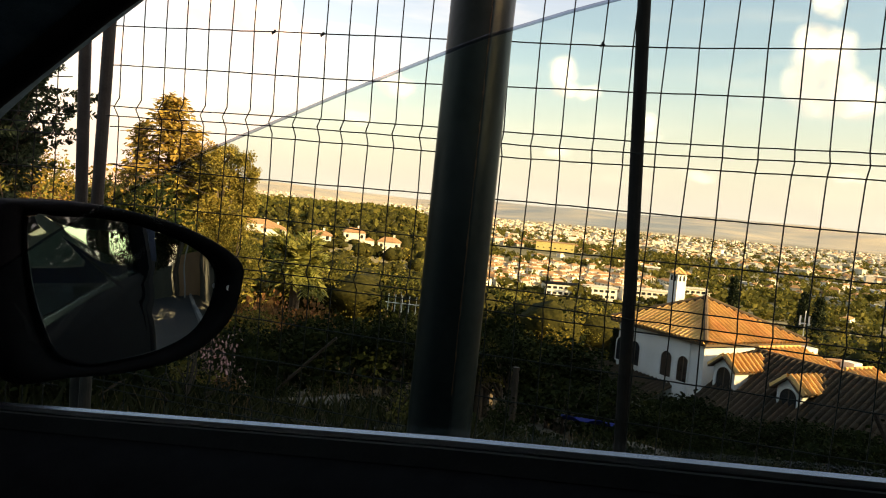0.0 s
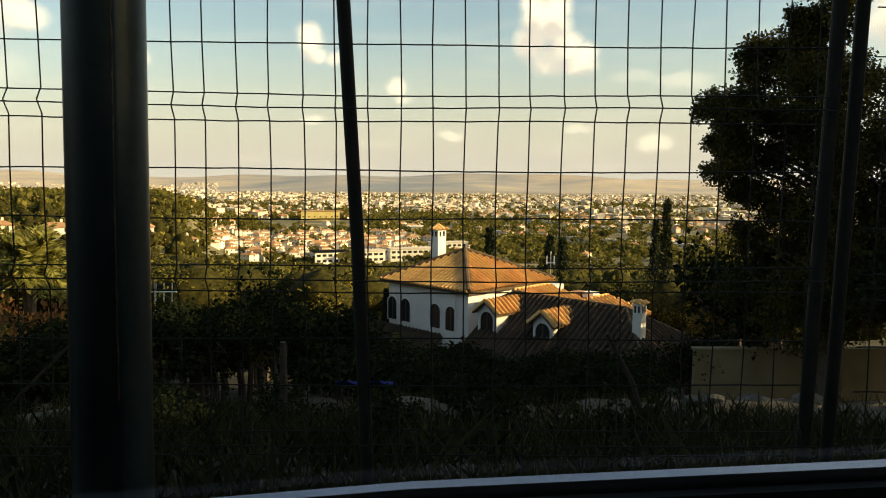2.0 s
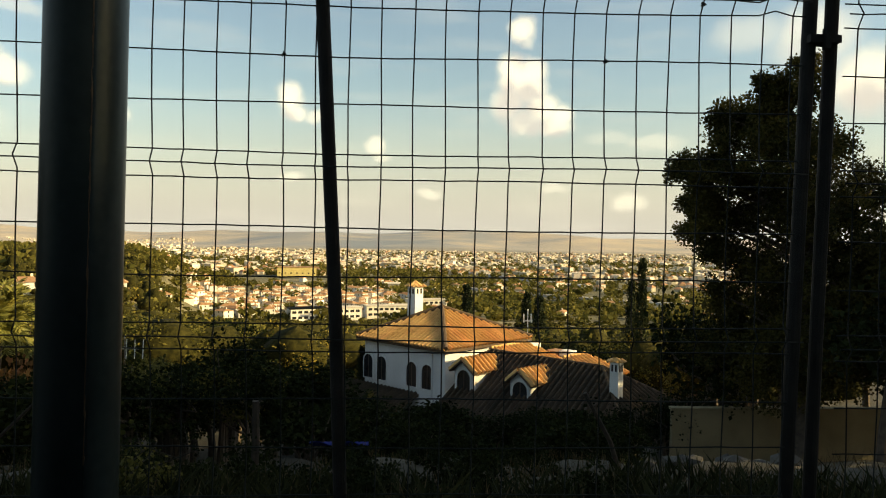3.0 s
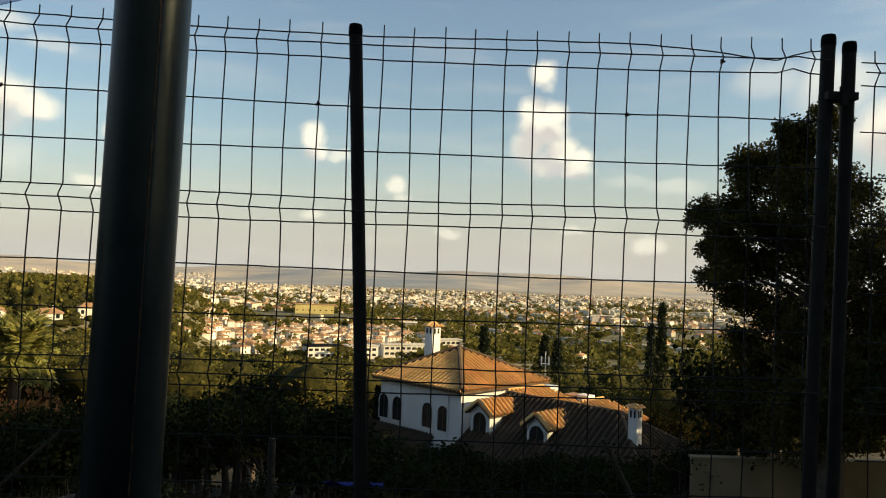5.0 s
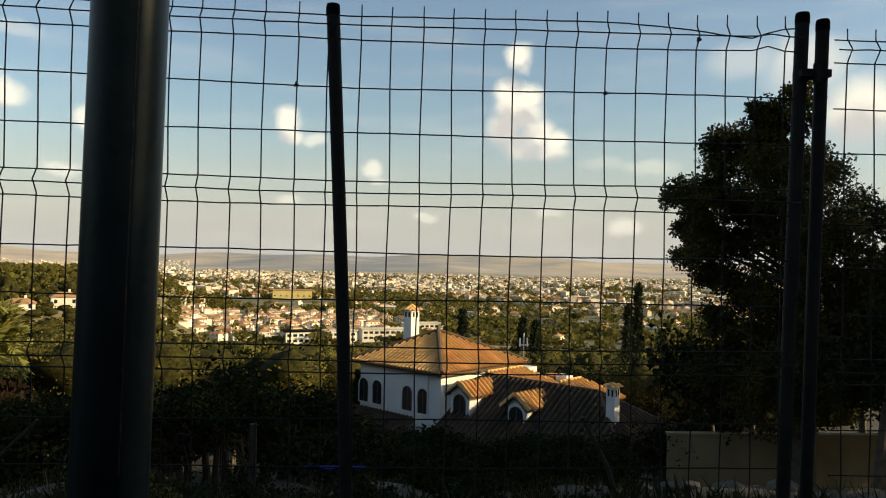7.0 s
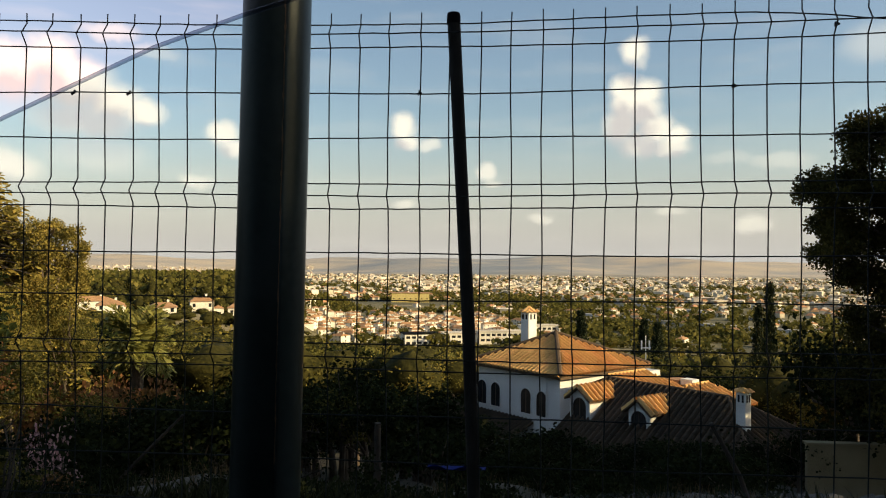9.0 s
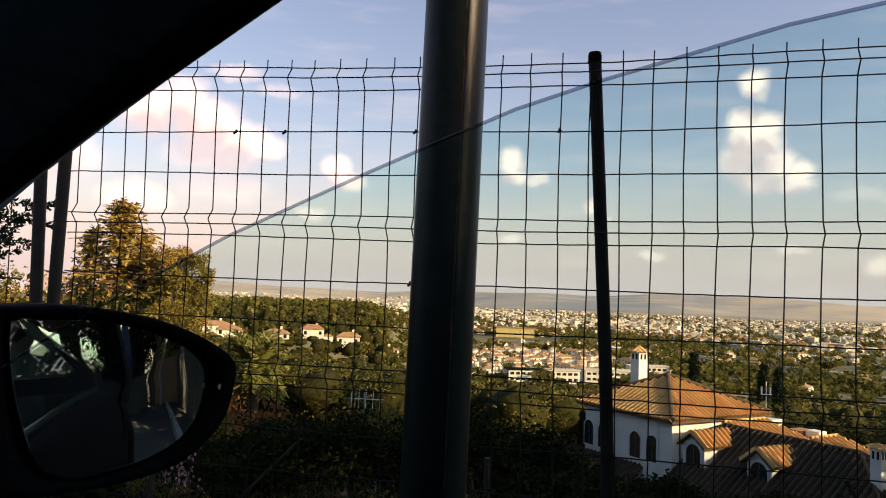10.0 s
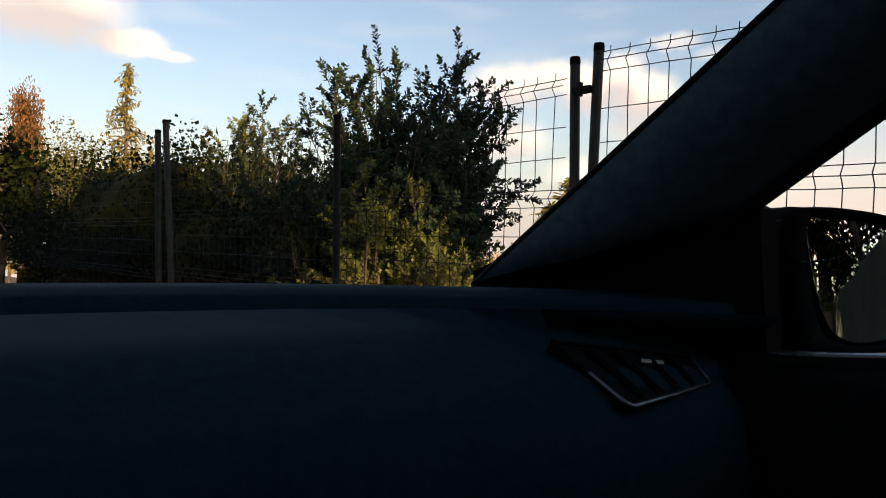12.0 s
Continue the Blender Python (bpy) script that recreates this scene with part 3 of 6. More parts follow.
def tree_model(name, seed, leaf_mat, height=6.0, radius=2.2, trunk=0.16, clumps=150, per=26, leaf=0.16, squash=0.85, low=0.35, label="", category="tree", core=False):
    """A tapered trunk with limbs and a crown of many leaves, of that height, standing at the origin."""
    rng = np.random.default_rng(seed)
    ob = thing(name, label, category)
    mid = height - radius * squash
    wood = Mesh()
    lean = rng.normal(scale=0.06 * height, size=2)
    line = [(lean[0] * t * t, lean[1] * t * t, mid * 1.15 * t - 0.4 * (t == 0)) for t in (0, 0.2, 0.45, 0.7, 1)]
    wood.tube(line, [trunk * 1.3, trunk, trunk * 0.8, trunk * 0.6, trunk * 0.25], 7)
    cc = crown_centres(rng, clumps, radius, squash) + np.array([lean[0], lean[1], mid])
    cc = cc[cc[:, 2] > height * low * 0.5]
    for k in range(9):
        tgt = cc[rng.integers(0, len(cc))]
        t0 = 0.35 + 0.5 * rng.random()
        a = np.array([lean[0] * t0 * t0, lean[1] * t0 * t0, mid * 1.15 * t0])
        m = (a + tgt) / 2 + rng.normal(scale=0.12 * radius, size=3)
        wood.tube([a, m, tgt], [trunk * 0.45, trunk * 0.28, trunk * 0.08], 5)
    part("trunk", wood, M["bark"], ob)
    part("crown", quad_data("crown", leaves(rng, cc, radius * 0.2, per, leaf, slim=0.34), leaf_mat), None, ob)
    # dark filler body, the crown's inner shade put into its colour
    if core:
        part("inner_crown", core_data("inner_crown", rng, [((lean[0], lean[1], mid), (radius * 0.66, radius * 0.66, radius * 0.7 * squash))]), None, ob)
    return ob


def bush_model(name, seed, leaf_mat, radius=1.2, clumps=80, per=18, leaf=0.098, squash=0.75, label="", category="bush"):
    rng = np.random.default_rng(seed)
    ob = thing(name, label, category)
    cc = crown_centres(rng, clumps, radius, squash, 9)
    cc[:, 2] += radius * squash * 0.75
    cc = cc[cc[:, 2] > 0.02]
    wood = Mesh()
    for k in range(8):
        tgt = cc[rng.integers(0, len(cc))]
        wood.tube([(rng.normal() * 0.08, rng.normal() * 0.08, -0.15), tuple(tgt * 0.5 + rng.normal(scale=0.06, size=3)), tuple(tgt)], [0.035, 0.022, 0.006], 5)
    part("branchwork", wood, M["bark"], ob)
    part("foliage", quad_data("foliage", leaves(rng, cc, radius * 0.22, per, leaf), leaf_mat), None, ob)
    return ob


def spire_model(name, seed, leaf_mat, height=9.0, radius=0.75, label="", drooping=False, dense=1.0):
    """A cypress, or with drooping tiers a cedar."""
    rng = np.random.default_rng(seed)
    ob = thing(name, label, "tree")
    wood = Mesh().tube([(0, 0, -0.4), (0, 0, height * 0.5), (0.05, 0, height * 0.97)], [0.2, 0.12, 0.02], 7)
    if drooping:
        cc, sp = [], []
        for k in range(int(150 * dense)):
            f = (k + rng.random()) / (150 * dense)
            z = height * (0.12 + 0.86 * f)
            a = rng.random() * 6.283
            reach = radius * (1.0 - f) ** 0.95 * (0.35 + 0.75 * rng.random() ** 0.7) + 0.10
            tip = np.array([math.cos(a) * reach, math.sin(a) * reach, z - 0.16 * reach + 0.10 * rng.normal()])
            wood.tube([(0, 0, z), tuple(tip * [0.6, 0.6, 1] + [0, 0, 0.10 * reach]), tuple(tip)], [0.04, 0.022, 0.008], 4)
            for q in np.linspace(0.25, 1, max(2, int(reach * 3.6))):
                side = rng.normal(scale=0.13 * reach * q)
                cc.append(np.array([tip[0] * q - math.sin(a) * side, tip[1] * q + math.cos(a) * side, z + (tip[2] - z) * q * q - 0.05]))
                sp.append(0.12 + 0.15 * reach / radius)
        quads = leaves(rng, np.array(cc), np.array(sp), 11, 0.19, droop=0.9, slim=0.18, flat=0.5)
    else:
        t = rng.random(230) ** 0.8
        a = rng.random(230) * 6.283
        r = radius * np.minimum(1, 3.2 * t + 0.35) * (1 - t) ** 0.65 * (0.55 + 0.5 * rng.random(230))
        cc = np.stack([np.cos(a) * r, np.sin(a) * r, 0.25 + t * (height - 0.3)], 1)
        quads = leaves(rng, cc, 0.26 * radius + 0.06, 17, 0.22, droop=-1.1, slim=0.25)
    part("trunk", wood, M["bark"], ob)
    part("crown", quad_data("crown", quads, leaf_mat), None, ob)
    return ob


def palm_model(seed, label):
    rng = np.random.default_rng(seed)
    ob = thing("palm_tree", label, "palm")
    part("trunk", Mesh().tube([(0, 0, -3.2), (0.05, 0, 0.6), (0.1, 0, 2.4)], [0.28, 0.22, 0.26], 9), M["bark"], ob)
    stem, quads = Mesh(), []
    for k in range(72):
        a, lift = rng.random() * 6.283, rng.random()
        reach, up = 0.95 + 0.35 * rng.random(), 1.75 * lift - 0.2
        pts = [np.array([0.1 + math.cos(a) * reach * q, math.sin(a) * reach * q, 2.4 + up * q * 1.5 - 1.1 * q * q * (1.15 - lift * 0.5)]) for q in np.linspace(0, 1, 9)]
        stem.tube(pts, [0.025] * 6 + [0.015, 0.01, 0.004], 4)
        side = np.array([-math.sin(a), math.cos(a), 0])
        for i in range(2, 9):
            for s in (-1, 1):
                for j in (0.0, 0.25, 0.5, 0.75):
                    p = pts[i - 1] * (1 - j) + pts[i] * j
                    d = side * s * 0.7 + (pts[i] - pts[i - 1]) * 3.0 + rng.normal(scale=0.16, size=3) + np.array([0, 0, 0.1])
                    d = d / np.linalg.norm(d)
                    L = 0.5 * (1 - 0.4 * abs(i / 8 - 0.5))
                    w = np.cross(d, rng.normal(size=3)) * 0.03
                    quads.append([p, p + d * L * 0.5 + w, p + d * L, p + d * L * 0.5 - w])
    part("frondwork", stem, M["palm"], ob)
    part("crown", quad_data("crown", np.array(quads), M["palm"]), None, ob)
    return ob


def spot(bearing, dist):
    a = radians(bearing)
    return 0.2 + dist * math.sin(a), 0.15 + dist * math.cos(a)


def stand(model, height, bearing, dist, top, spread=1.0, turn=None, rng=None):
    """Plant a copy of a model of that own height, so that it reaches up to the height top."""
    x, y = spot(bearing, dist)
    g = gz(x, y)
    s = max(0.25, (top - g) / height)
    turn = (rng.random() * 360) if turn is None else turn
    m = Matrix.Translation((x, y, g - 0.05)) @ Matrix.Rotation(radians(turn), 4, "Z") @ Matrix.Diagonal((s * spread, s * spread, s, 1))
    return copy_thing(model, m)


def remove(ob):
    for o in (*ob.children_recursive, ob):
        bpy.data.objects.remove(o)


def open_gap(tree, lines, way, rng):
    """Thin the foliage of a tree round lines that run towards the sun: a point and a radius each."""
    for crown in tree.children:
        if not crown.name.startswith("crown"):
            continue
        bm = bmesh.new()
        bm.from_mesh(crown.data)
        gone = []
        for f in bm.faces:
            p = tree.matrix_basis @ f.calc_center_median()
            if any((p - c - way * (p - c).dot(way)).length < r for c, r in lines) and rng.random() > 0.04:
                gone.append(f)
        if gone:
            bmesh.ops.delete(bm, geom=gone, context="FACES")
            crown.data = crown.data.copy()
            bm.to_mesh(crown.data)
        bm.free()


def lobed_tree(label, bearing, dist, lobes, mat, seed, count=56, leaf=0.09, girth=0.5):
    """A spreading tree of many foliage masses: offset across the view of the slope, height, radius of each."""
    rng = np.random.default_rng(seed)
    ob = thing("tree", label, "tree")
    cc, sp = [], []
    for u, z, r in lobes:
        depth = rng.normal() * 0.7
        n = int(16 + 40 * r * r)
        o = rng.normal(size=(n, 3))
        o /= np.linalg.norm(o, axis=1, keepdims=True)
        o *= r * (0.25 + 0.7 * rng.random((n, 1)))
        cc.append(o * np.array([1, 1, 0.85]) + np.array([u, depth, z]))
        sp += [0.20 + 0.06 * r] * n
    x, y = spot(bearing, dist)
    foot = gz(x, y)
    top = max(z for u, z, r in lobes)
    line = [(0, 0, foot - 0.3), (0.1, 0.1, foot * 0.7 + top * 0.3 - 1.2), (-0.1, 0, top - 7.5), (0.0, 0, top - 4.2), (-0.3, 0, top - 1.2)] if top - foot > 9 else [(0, 0, foot - 0.3), (0, 0, (foot + top) / 2), (-0.2, 0, top - 0.6)]
    wood = Mesh().tube(line, [girth * (1 - 0.84 * k / (len(line) - 1)) for k in range(len(line))], 9)
    for u, z, r in lobes:
        wood.tube([(0, 0, min(z - 0.9, top - 4.7) - 0.5), (u * 0.5, 0.2, z - 0.55), (u, 0, z)], [0.13, 0.08, 0.03], 6)
    part("trunk", wood, M["bark"], ob)
    part("crown", quad_data("crown", leaves(rng, np.concatenate(cc), np.array(sp), count, leaf, slim=0.45), M[mat]), None, ob)
    ob.matrix_basis = pose(x, y, 0, 0, 0, -bearing)
    return ob


FAR_BEARING = [-60, -34, -28, -22, -15, -8, -3, 3, 8, 14, 20, 45]
FAR_SLOPE = [0, -4.0, -4.8, -5.4, -6.4, -6.8, -7.0, -7.2, -7.2, -6.9, -6.6, -5.6]


def slope_woods():
    """The closed woods over the slopes further down, one mesh of leaves for each colour of tree."""
    rng = np.random.default_rng(23)
    crowns = []
    for k in range(6):
        cc = crown_centres(rng, 46, 0.5, 1.0, 6) + np.array([0, 0, 0.5])
        crowns.append((leaves(rng, cc, 0.12, 8, 0.066, slim=0.5), leaves(rng, cc, 0.13, 3, 0.105, slim=0.5), leaves(rng, cc[:28], 0.15, 2, 0.16, slim=0.55)))
    quads, cells, hearts = {"leaf_olive": [], "leaf_gold": [], "far_leaf": []}, set(), []
    for k in range(5200):
        b, d = rng.uniform(-46, 32), 70 + 470 * rng.random() ** 1.15
        x, y = spot(b, d)
        step = 4.4 if d < 170 else 6.0
        cell = (step, int(x // step), int(y // step))
        if (d > 405 and b > -18.5) or cell in cells:
            continue
        limit = np.interp(b, FAR_BEARING, FAR_SLOPE)
        if d > 270 and b < -17.5:
            limit = -1.2
        elif d > 225 and b < -17.5:
            limit = -4.1
        g = gz(x, y)
        top = min(1.2 + d * math.tan(radians(limit)), g + rng.uniform(3.5, 8.0))
        if top - g < 2.2:
            top = g + rng.uniform(1.6, 2.6)
        cells.add(cell)
        h = top - g + 0.6
        w = max(h * 0.95, 1.0 * step) * rng.uniform(0.85, 1.2)
        u = rng.random()
        kind = "leaf_olive" if u < 0.5 else ("leaf_gold" if u < (0.74 if b < -15 else 0.70) else "far_leaf")
        quads[kind].append(crowns[k % 6][(d > 115) + (d > 200)] * np.array([w, w, h]) + np.array([x, y, g - 0.5]))
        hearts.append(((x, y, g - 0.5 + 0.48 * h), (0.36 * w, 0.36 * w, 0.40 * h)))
    solid("slope_woods", core_data("slope_woods", rng, hearts), None, "dark filler inside the crowns of the slope woods, imitating shade between leaves", "woods", "stuff")
    for kind, label in (("leaf_olive", "olive-green woods covering the slope"), ("leaf_gold", "yellow-green trees of the wooded slope in evening sun"), ("far_leaf", "dull green woods covering the slope")):
        solid("slope_woods", quad_data("slope_woods", np.concatenate(quads[kind]), M[kind]), None, label, "woods", "stuff")


def build_plants():
    rng = np.random.default_rng(11)
    olive = [tree_model("tree", 21 + k, M["leaf_olive"], clumps=140, per=26, leaf=0.135, label="leafy olive-green tree on the slope below the road") for k in range(3)]
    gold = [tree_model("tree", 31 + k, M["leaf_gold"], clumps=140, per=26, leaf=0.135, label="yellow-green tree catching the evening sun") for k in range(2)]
    dark = [tree_model("tree", 41 + k, M["leaf_shade"], clumps=115, per=15, leaf=0.21, squash=0.95, low=0.2, label="dark green tree in deep shade") for k in range(3)]
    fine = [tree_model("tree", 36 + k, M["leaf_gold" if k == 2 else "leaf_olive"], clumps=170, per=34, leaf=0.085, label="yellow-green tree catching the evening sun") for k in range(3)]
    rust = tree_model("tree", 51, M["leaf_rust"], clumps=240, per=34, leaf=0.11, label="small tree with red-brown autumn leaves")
    shrub_d = [bush_model("bush", 61 + k, M["leaf_shade"], label="dense dark green bush in the shade") for k in range(3)]
    shrub_o = [bush_model("bush", 71 + k, M["leaf_olive"], label="olive-green bush on the bank") for k in range(2)]
    shrub_r = bush_model("bush", 81, M["leaf_rust"], label="red-brown shrub on the bank")
    cyp = spire_model("cypress_tree", 91, M["cypress"], label="tall slim dark cypress tree")
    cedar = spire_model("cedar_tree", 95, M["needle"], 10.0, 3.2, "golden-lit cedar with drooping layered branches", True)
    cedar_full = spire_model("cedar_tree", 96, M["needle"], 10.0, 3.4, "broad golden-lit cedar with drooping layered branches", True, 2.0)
    models = olive + gold + fine + dark + [rust] + shrub_d + shrub_o + [shrub_r, cyp, cedar, cedar_full]
    far_olive = [tree_model("tree", 121 + k, M["leaf_olive"], clumps=100, per=17, leaf=0.145, label="olive-green tree on the wooded slope", core=True) for k in range(3)]
    far_gold = [tree_model("tree", 131 + k, M["leaf_gold"], clumps=100, per=17, leaf=0.145, label="yellow-green tree catching the evening sun", core=True) for k in range(2)]
    far_dark = [tree_model("tree", 141 + k, M["leaf_shade"], clumps=90, per=14, leaf=0.23, label="dark green tree on the wooded slope") for k in range(2)]
    models += far_olive + far_gold + far_dark
    TR, BU = 6.0, 1.75

    # the large dark trees by the wall
    lobed_tree("large spreading dark evergreen tree behind the beige wall", 29.58, 27,
               [(-0.4, 6.3, 1.1), (-1.05, 6.0, 0.75), (-1.42, 6.35, 0.38), (-2.76, 5.45, 0.75), (-1.97, 5.4, 0.94), (-1.19, 4.77, 1.4), (-4.0, 3.6, 0.62), (-3.4, 3.7, 0.8), (-2.75, 3.95, 0.75), (-3.75, 2.6, 0.62), (-3.0, 2.5, 0.9), (-3.75, 1.45, 0.6),
                (-2.1, 2.0, 1.1), (-1.5, 3.0, 1.4), (-0.6, 3.9, 1.6), (-2.63, 0.7, 0.7), (-1.9, 0.5, 1.0), (-0.95, 0.0, 1.4), (-0.5, 2.06, 1.6), (-2.7, -0.7, 0.8), (-1.6, -1.35, 1.8), (-0.7, -2.95, 2.0), (-2.6, -2.4, 1.4)]
               + [(0.5, 4.4, 1.45), (0.6, 2.2, 1.75), (0.6, -0.1, 2.0), (0.6, -2.3, 2.1), (-0.2, 6.75, 0.55), (1.9, 2.9, 1.3), (2.2, 0.6, 1.7), (2.4, -1.8, 2.0), (-2.5, 4.65, 0.8), (-3.1, 3.1, 0.75), (-2.9, 1.7, 0.9), (-2.9, 0.9, 0.55), (-1.3, 5.5, 0.9), (-3.3, 2.0, 0.6), (-2.2, 3.4, 0.9)], "leaf_ever", 101)
    # the golden round-headed tree beside the cedar
    lobed_tree("golden-lit pine with a broad uneven crown beside the cedar", -34.5, 44,
               [(0.4, 2.7, 0.8), (1.2, 2.3, 0.75), (1.7, 1.6, 0.6), (0.2, 1.6, 1.0), (1.3, 0.8, 0.85), (-0.6, 2.5, 0.9), (-0.7, 1.0, 1.1), (0.5, 0.2, 1.0), (1.7, -0.2, 0.7), (-0.3, -0.6, 1.1), (1.0, -1.2, 1.0), (-0.9, -1.8, 1.2), (0.4, -2.4, 1.2)], "needle", 103, 40, 0.1, 0.3)
    stand(dark[0], TR, 23.6, 30, -0.1, 0.95, 70)
    stand(dark[1], TR, 25.6, 28, -0.8, 0.9, 200)
    stand(dark[2], TR, 21.9, 27.5, -3.6, 1.0, 20)
    stand(dark[0], TR, 18.3, 27, 1.22 + 27 * math.tan(radians(-11.9)), 1.0, 50)
    stand(dark[2], TR, 20.3, 27.3, 1.22 + 27 * math.tan(radians(-11.0)), 1.0, 150)
    stand(dark[1], TR, 34.5, 25, 0.6, 1.2, 10)
    stand(dark[2], TR, 38.0, 28, 4.6, 1.0, 130)
    # hidden trees added beyond it, placed to shade the wing of the villa
    for x, y, top, wide in [(20.0, 28.2, 2.6, 0.85), (20.4, 30.7, 1.7, 0.65), (19.5, 25.6, 2.6, 0.9), (21.0, 36.2, -1.8, 0.9)]:
        g = gz(x, y)
        s = (top - g) / TR
        copy_thing(dark[int(y) % 3], Matrix.Translation((x, y, g - 0.1)) @ Matrix.Rotation(y, 4, "Z") @ Matrix.Diagonal((s * wide, s * wide, s, 1)))
    # evergreens added mostly out of view behind the car, to shade road and bank
    tall = [(30, -12, 22, 20), (29, -7.5, 21, 75), (31, -1.6, 21, 230), (29, 2.4, 20, 120), (32, 6.5, 18, 250), (29, 11.5, 18, 300), (31, 16, 17, 330), (29, 20.5, 12, 30), (32, 24.5, 12, 100), (27, 22.6, 9.5, 60), (38, -9, 24, 210), (37, 1, 23, 170), (26, 6.5, 12, 15), (24, 14, 15.5, 115)]
    lower = [(27.5, -3.6, 9, 40), (27.0, 0.6, 8.5, 77), (27.6, 4.4, 9, 130), (33, -8, 10, 50), (29, 1.6, 5.5, 22), (30, 3.6, 6, 61), (30.2, -0.6, 6, 94), (29.4, -2.8, 5.5, 130), (31.5, 1.0, 7, 44)]
    # unseen row across the road, added to cut the sky's light on the car
    across = [(22, -8.5, 11, 12), (17, -9, 12, 33), (12, -8.6, 11, 54), (7, -9, 12, 75), (2, -8.6, 11, 96), (-3, -9, 12, 117), (-8, -8.8, 12, 138)]
    canopy = []
    for x, y, h, t in tall + lower + across:
        g = gz(x, y)
        s = h / TR
        made = copy_thing((far_dark if h > 10 else dark)[int(t) % 2], Matrix.Translation((x, y, g - 0.1)) @ Matrix.Rotation(radians(t), 4, "Z") @ Matrix.Diagonal((s * 1.25, s * 1.25, s, 1)))
        if x > 24 and -13 < y < 4:
            canopy.append(made)

    # gaps cut in the added canopy, letting sun onto shrubs, pole and wall end
    way = Vector((math.sin(_b) * math.cos(_h), math.cos(_b) * math.cos(_h), math.sin(_h)))
    for tree in canopy:
        open_gap(tree, [(Vector((-6.3, 4.5, 0.9)), 1.25), (Vector((-5.3, 4.9, 0.2)), 0.9), (Vector((-0.15, 1.28, 1.95)), 0.7), (Vector((-10.23, 5.06, 2.38)), 1.1), (Vector((26.3, 1.8, 1.1)), 1.3), (Vector((27.6, 2.4, 3.0)), 1.9)], way, rng)
    for b, d, top, sp in [(18.35, 46, -0.2, 0.62), (17.6, 47, -1.5, 0.6), (4.9, 120, -7.2, 1.2), (9.6, 130, -9.0, 1.2), (10.6, 125, -9.2, 1.3), (-3.2, 44, -5.6, 1.0)]:
        stand(cyp, 9.0, b, d, top, sp, rng=rng)
    # golden trees on the shoulder to the left
    for b, d, top, sp in [(-38.2, 46, 6.2, 1.75), (-36.6, 47, 4.3, 1.3), (-40.2, 49, 4.6, 1.0), (-72.2, 40, 10.2, 0.75), (-70.5, 46, 6.8, 0.6), (-79, 60, 9, 0.5)]:
        stand(cedar_full if b > -60 else cedar, 10.0, b, d, top, sp, rng=rng)
    for b, d, top in [(-39.5, 38, -0.4), (-43, 40, 1.2), (-47, 42, 3.0), (-52, 36, 4.0), (-62, 34, 5.2), (-76, 34, 6.2), (-74, 28, 4.9), (-73.2, 37, 5.6), (-80, 30, 4.2), (-66, 30, 3.8)]:
        stand(fine[rng.integers(3)], TR, b, d, top, 1.1, rng=rng)
    for b, d, top, sp in [(-33.3, 43, 0.6, 0.5), (-36.5, 40, 0.2, 0.55), (-34.6, 37, -2.6, 0.6), (-2.75, 36.8, 1.22 + 36.8 * math.tan(radians(-11.7)), 0.4)]:
        stand(fine[1 if b < -30 else 2], TR, b, d, top, sp, rng=rng)
    stand(rust, TR, -78.6, 33, 7.6, 0.42, rng=rng)
    for b, d, slope in [(-78.6, 21, 7.3), (-75.8, 21, 4.7), (-71.9, 21, 8.0)]:
        stand(dark[0], TR, b, d, 1.22 + d * math.tan(radians(slope)), 0.7, rng=rng)
    for b, d, top in [(-81, 20, 3.8), (-86, 17, 5.4), (-70.5, 17, 3.1), (-67.5, 14, 3.0), (-73, 14, 2.1), (-64.5, 13.5, 2.9), (-61.5, 14, 2.9), (-58.5, 15, 3.0), (-78, 12, 1.9), (-81, 13, 2.1), (-75.2, 11.5, 1.8), (-83.5, 15, 2.4), (-72.5, 11, 1.6), (-44, 34, 2.0), (-41.3, 30, 1.0), (-48, 28, 1.6), (-56, 26, 2.4)]:
        stand(dark[rng.integers(3)], TR, b, d, top, 1.1, rng=rng)

    # limits of the woods by bearing, as slopes below the horizon: near side and far side of the villa
    nb = [-60, -40, -34, -28, -20, -12, -8, -5, 1, 3, 10, 14, 20, 24, 45]
    ns = [4, -2.5, -5.0, -6.6, -8.0, -8.6, -10.0, -13.2, -13.4, -13.4, -13.2, -12.3, -11.6, -12.5, -6]
    placed = []
    for k in range(420):
        near = k < 230
        b = rng.uniform(-50, 36) if near else rng.uniform(-42, 30)
        d = rng.uniform(15, 37) if near else rng.uniform(40, 78)
        if 40 <= d < 62 and -7 < b < 17:
            continue
        x, y = spot(b, d)
        if near and abs(y - 25) < 1.2 and x > 8:
            continue
        limit = np.interp(b, nb, ns) if near else np.interp(b, FAR_BEARING, FAR_SLOPE)
        if near and b > -38:
            limit = min(limit, np.interp(b, [-38, -33.5, -21, -18], [-5.0, -9.3, -9.3, -8.0]))
        slope = limit - abs(rng.normal(scale=0.8 if near else 0.6))
        top = 1.22 + d * math.tan(radians(slope))
        g = gz(x, y)
        tall = top - g
        if tall < 0.8:
            continue
        if tall > (8 if near else 9):
            top, tall = g + rng.uniform(5, 8), 0
            tall = top - g
        if any((x - p) ** 2 + (y - q) ** 2 < r * r for p, q, r in placed):
            continue
        if near and b > 18 and y < 24.8:
            top = min(top, 1.22 + d * math.tan(radians(-19.5)))
            if top - g < 0.4:
                continue
            tall = top - g
        placed.append((x, y, 0.26 * tall + 0.3))
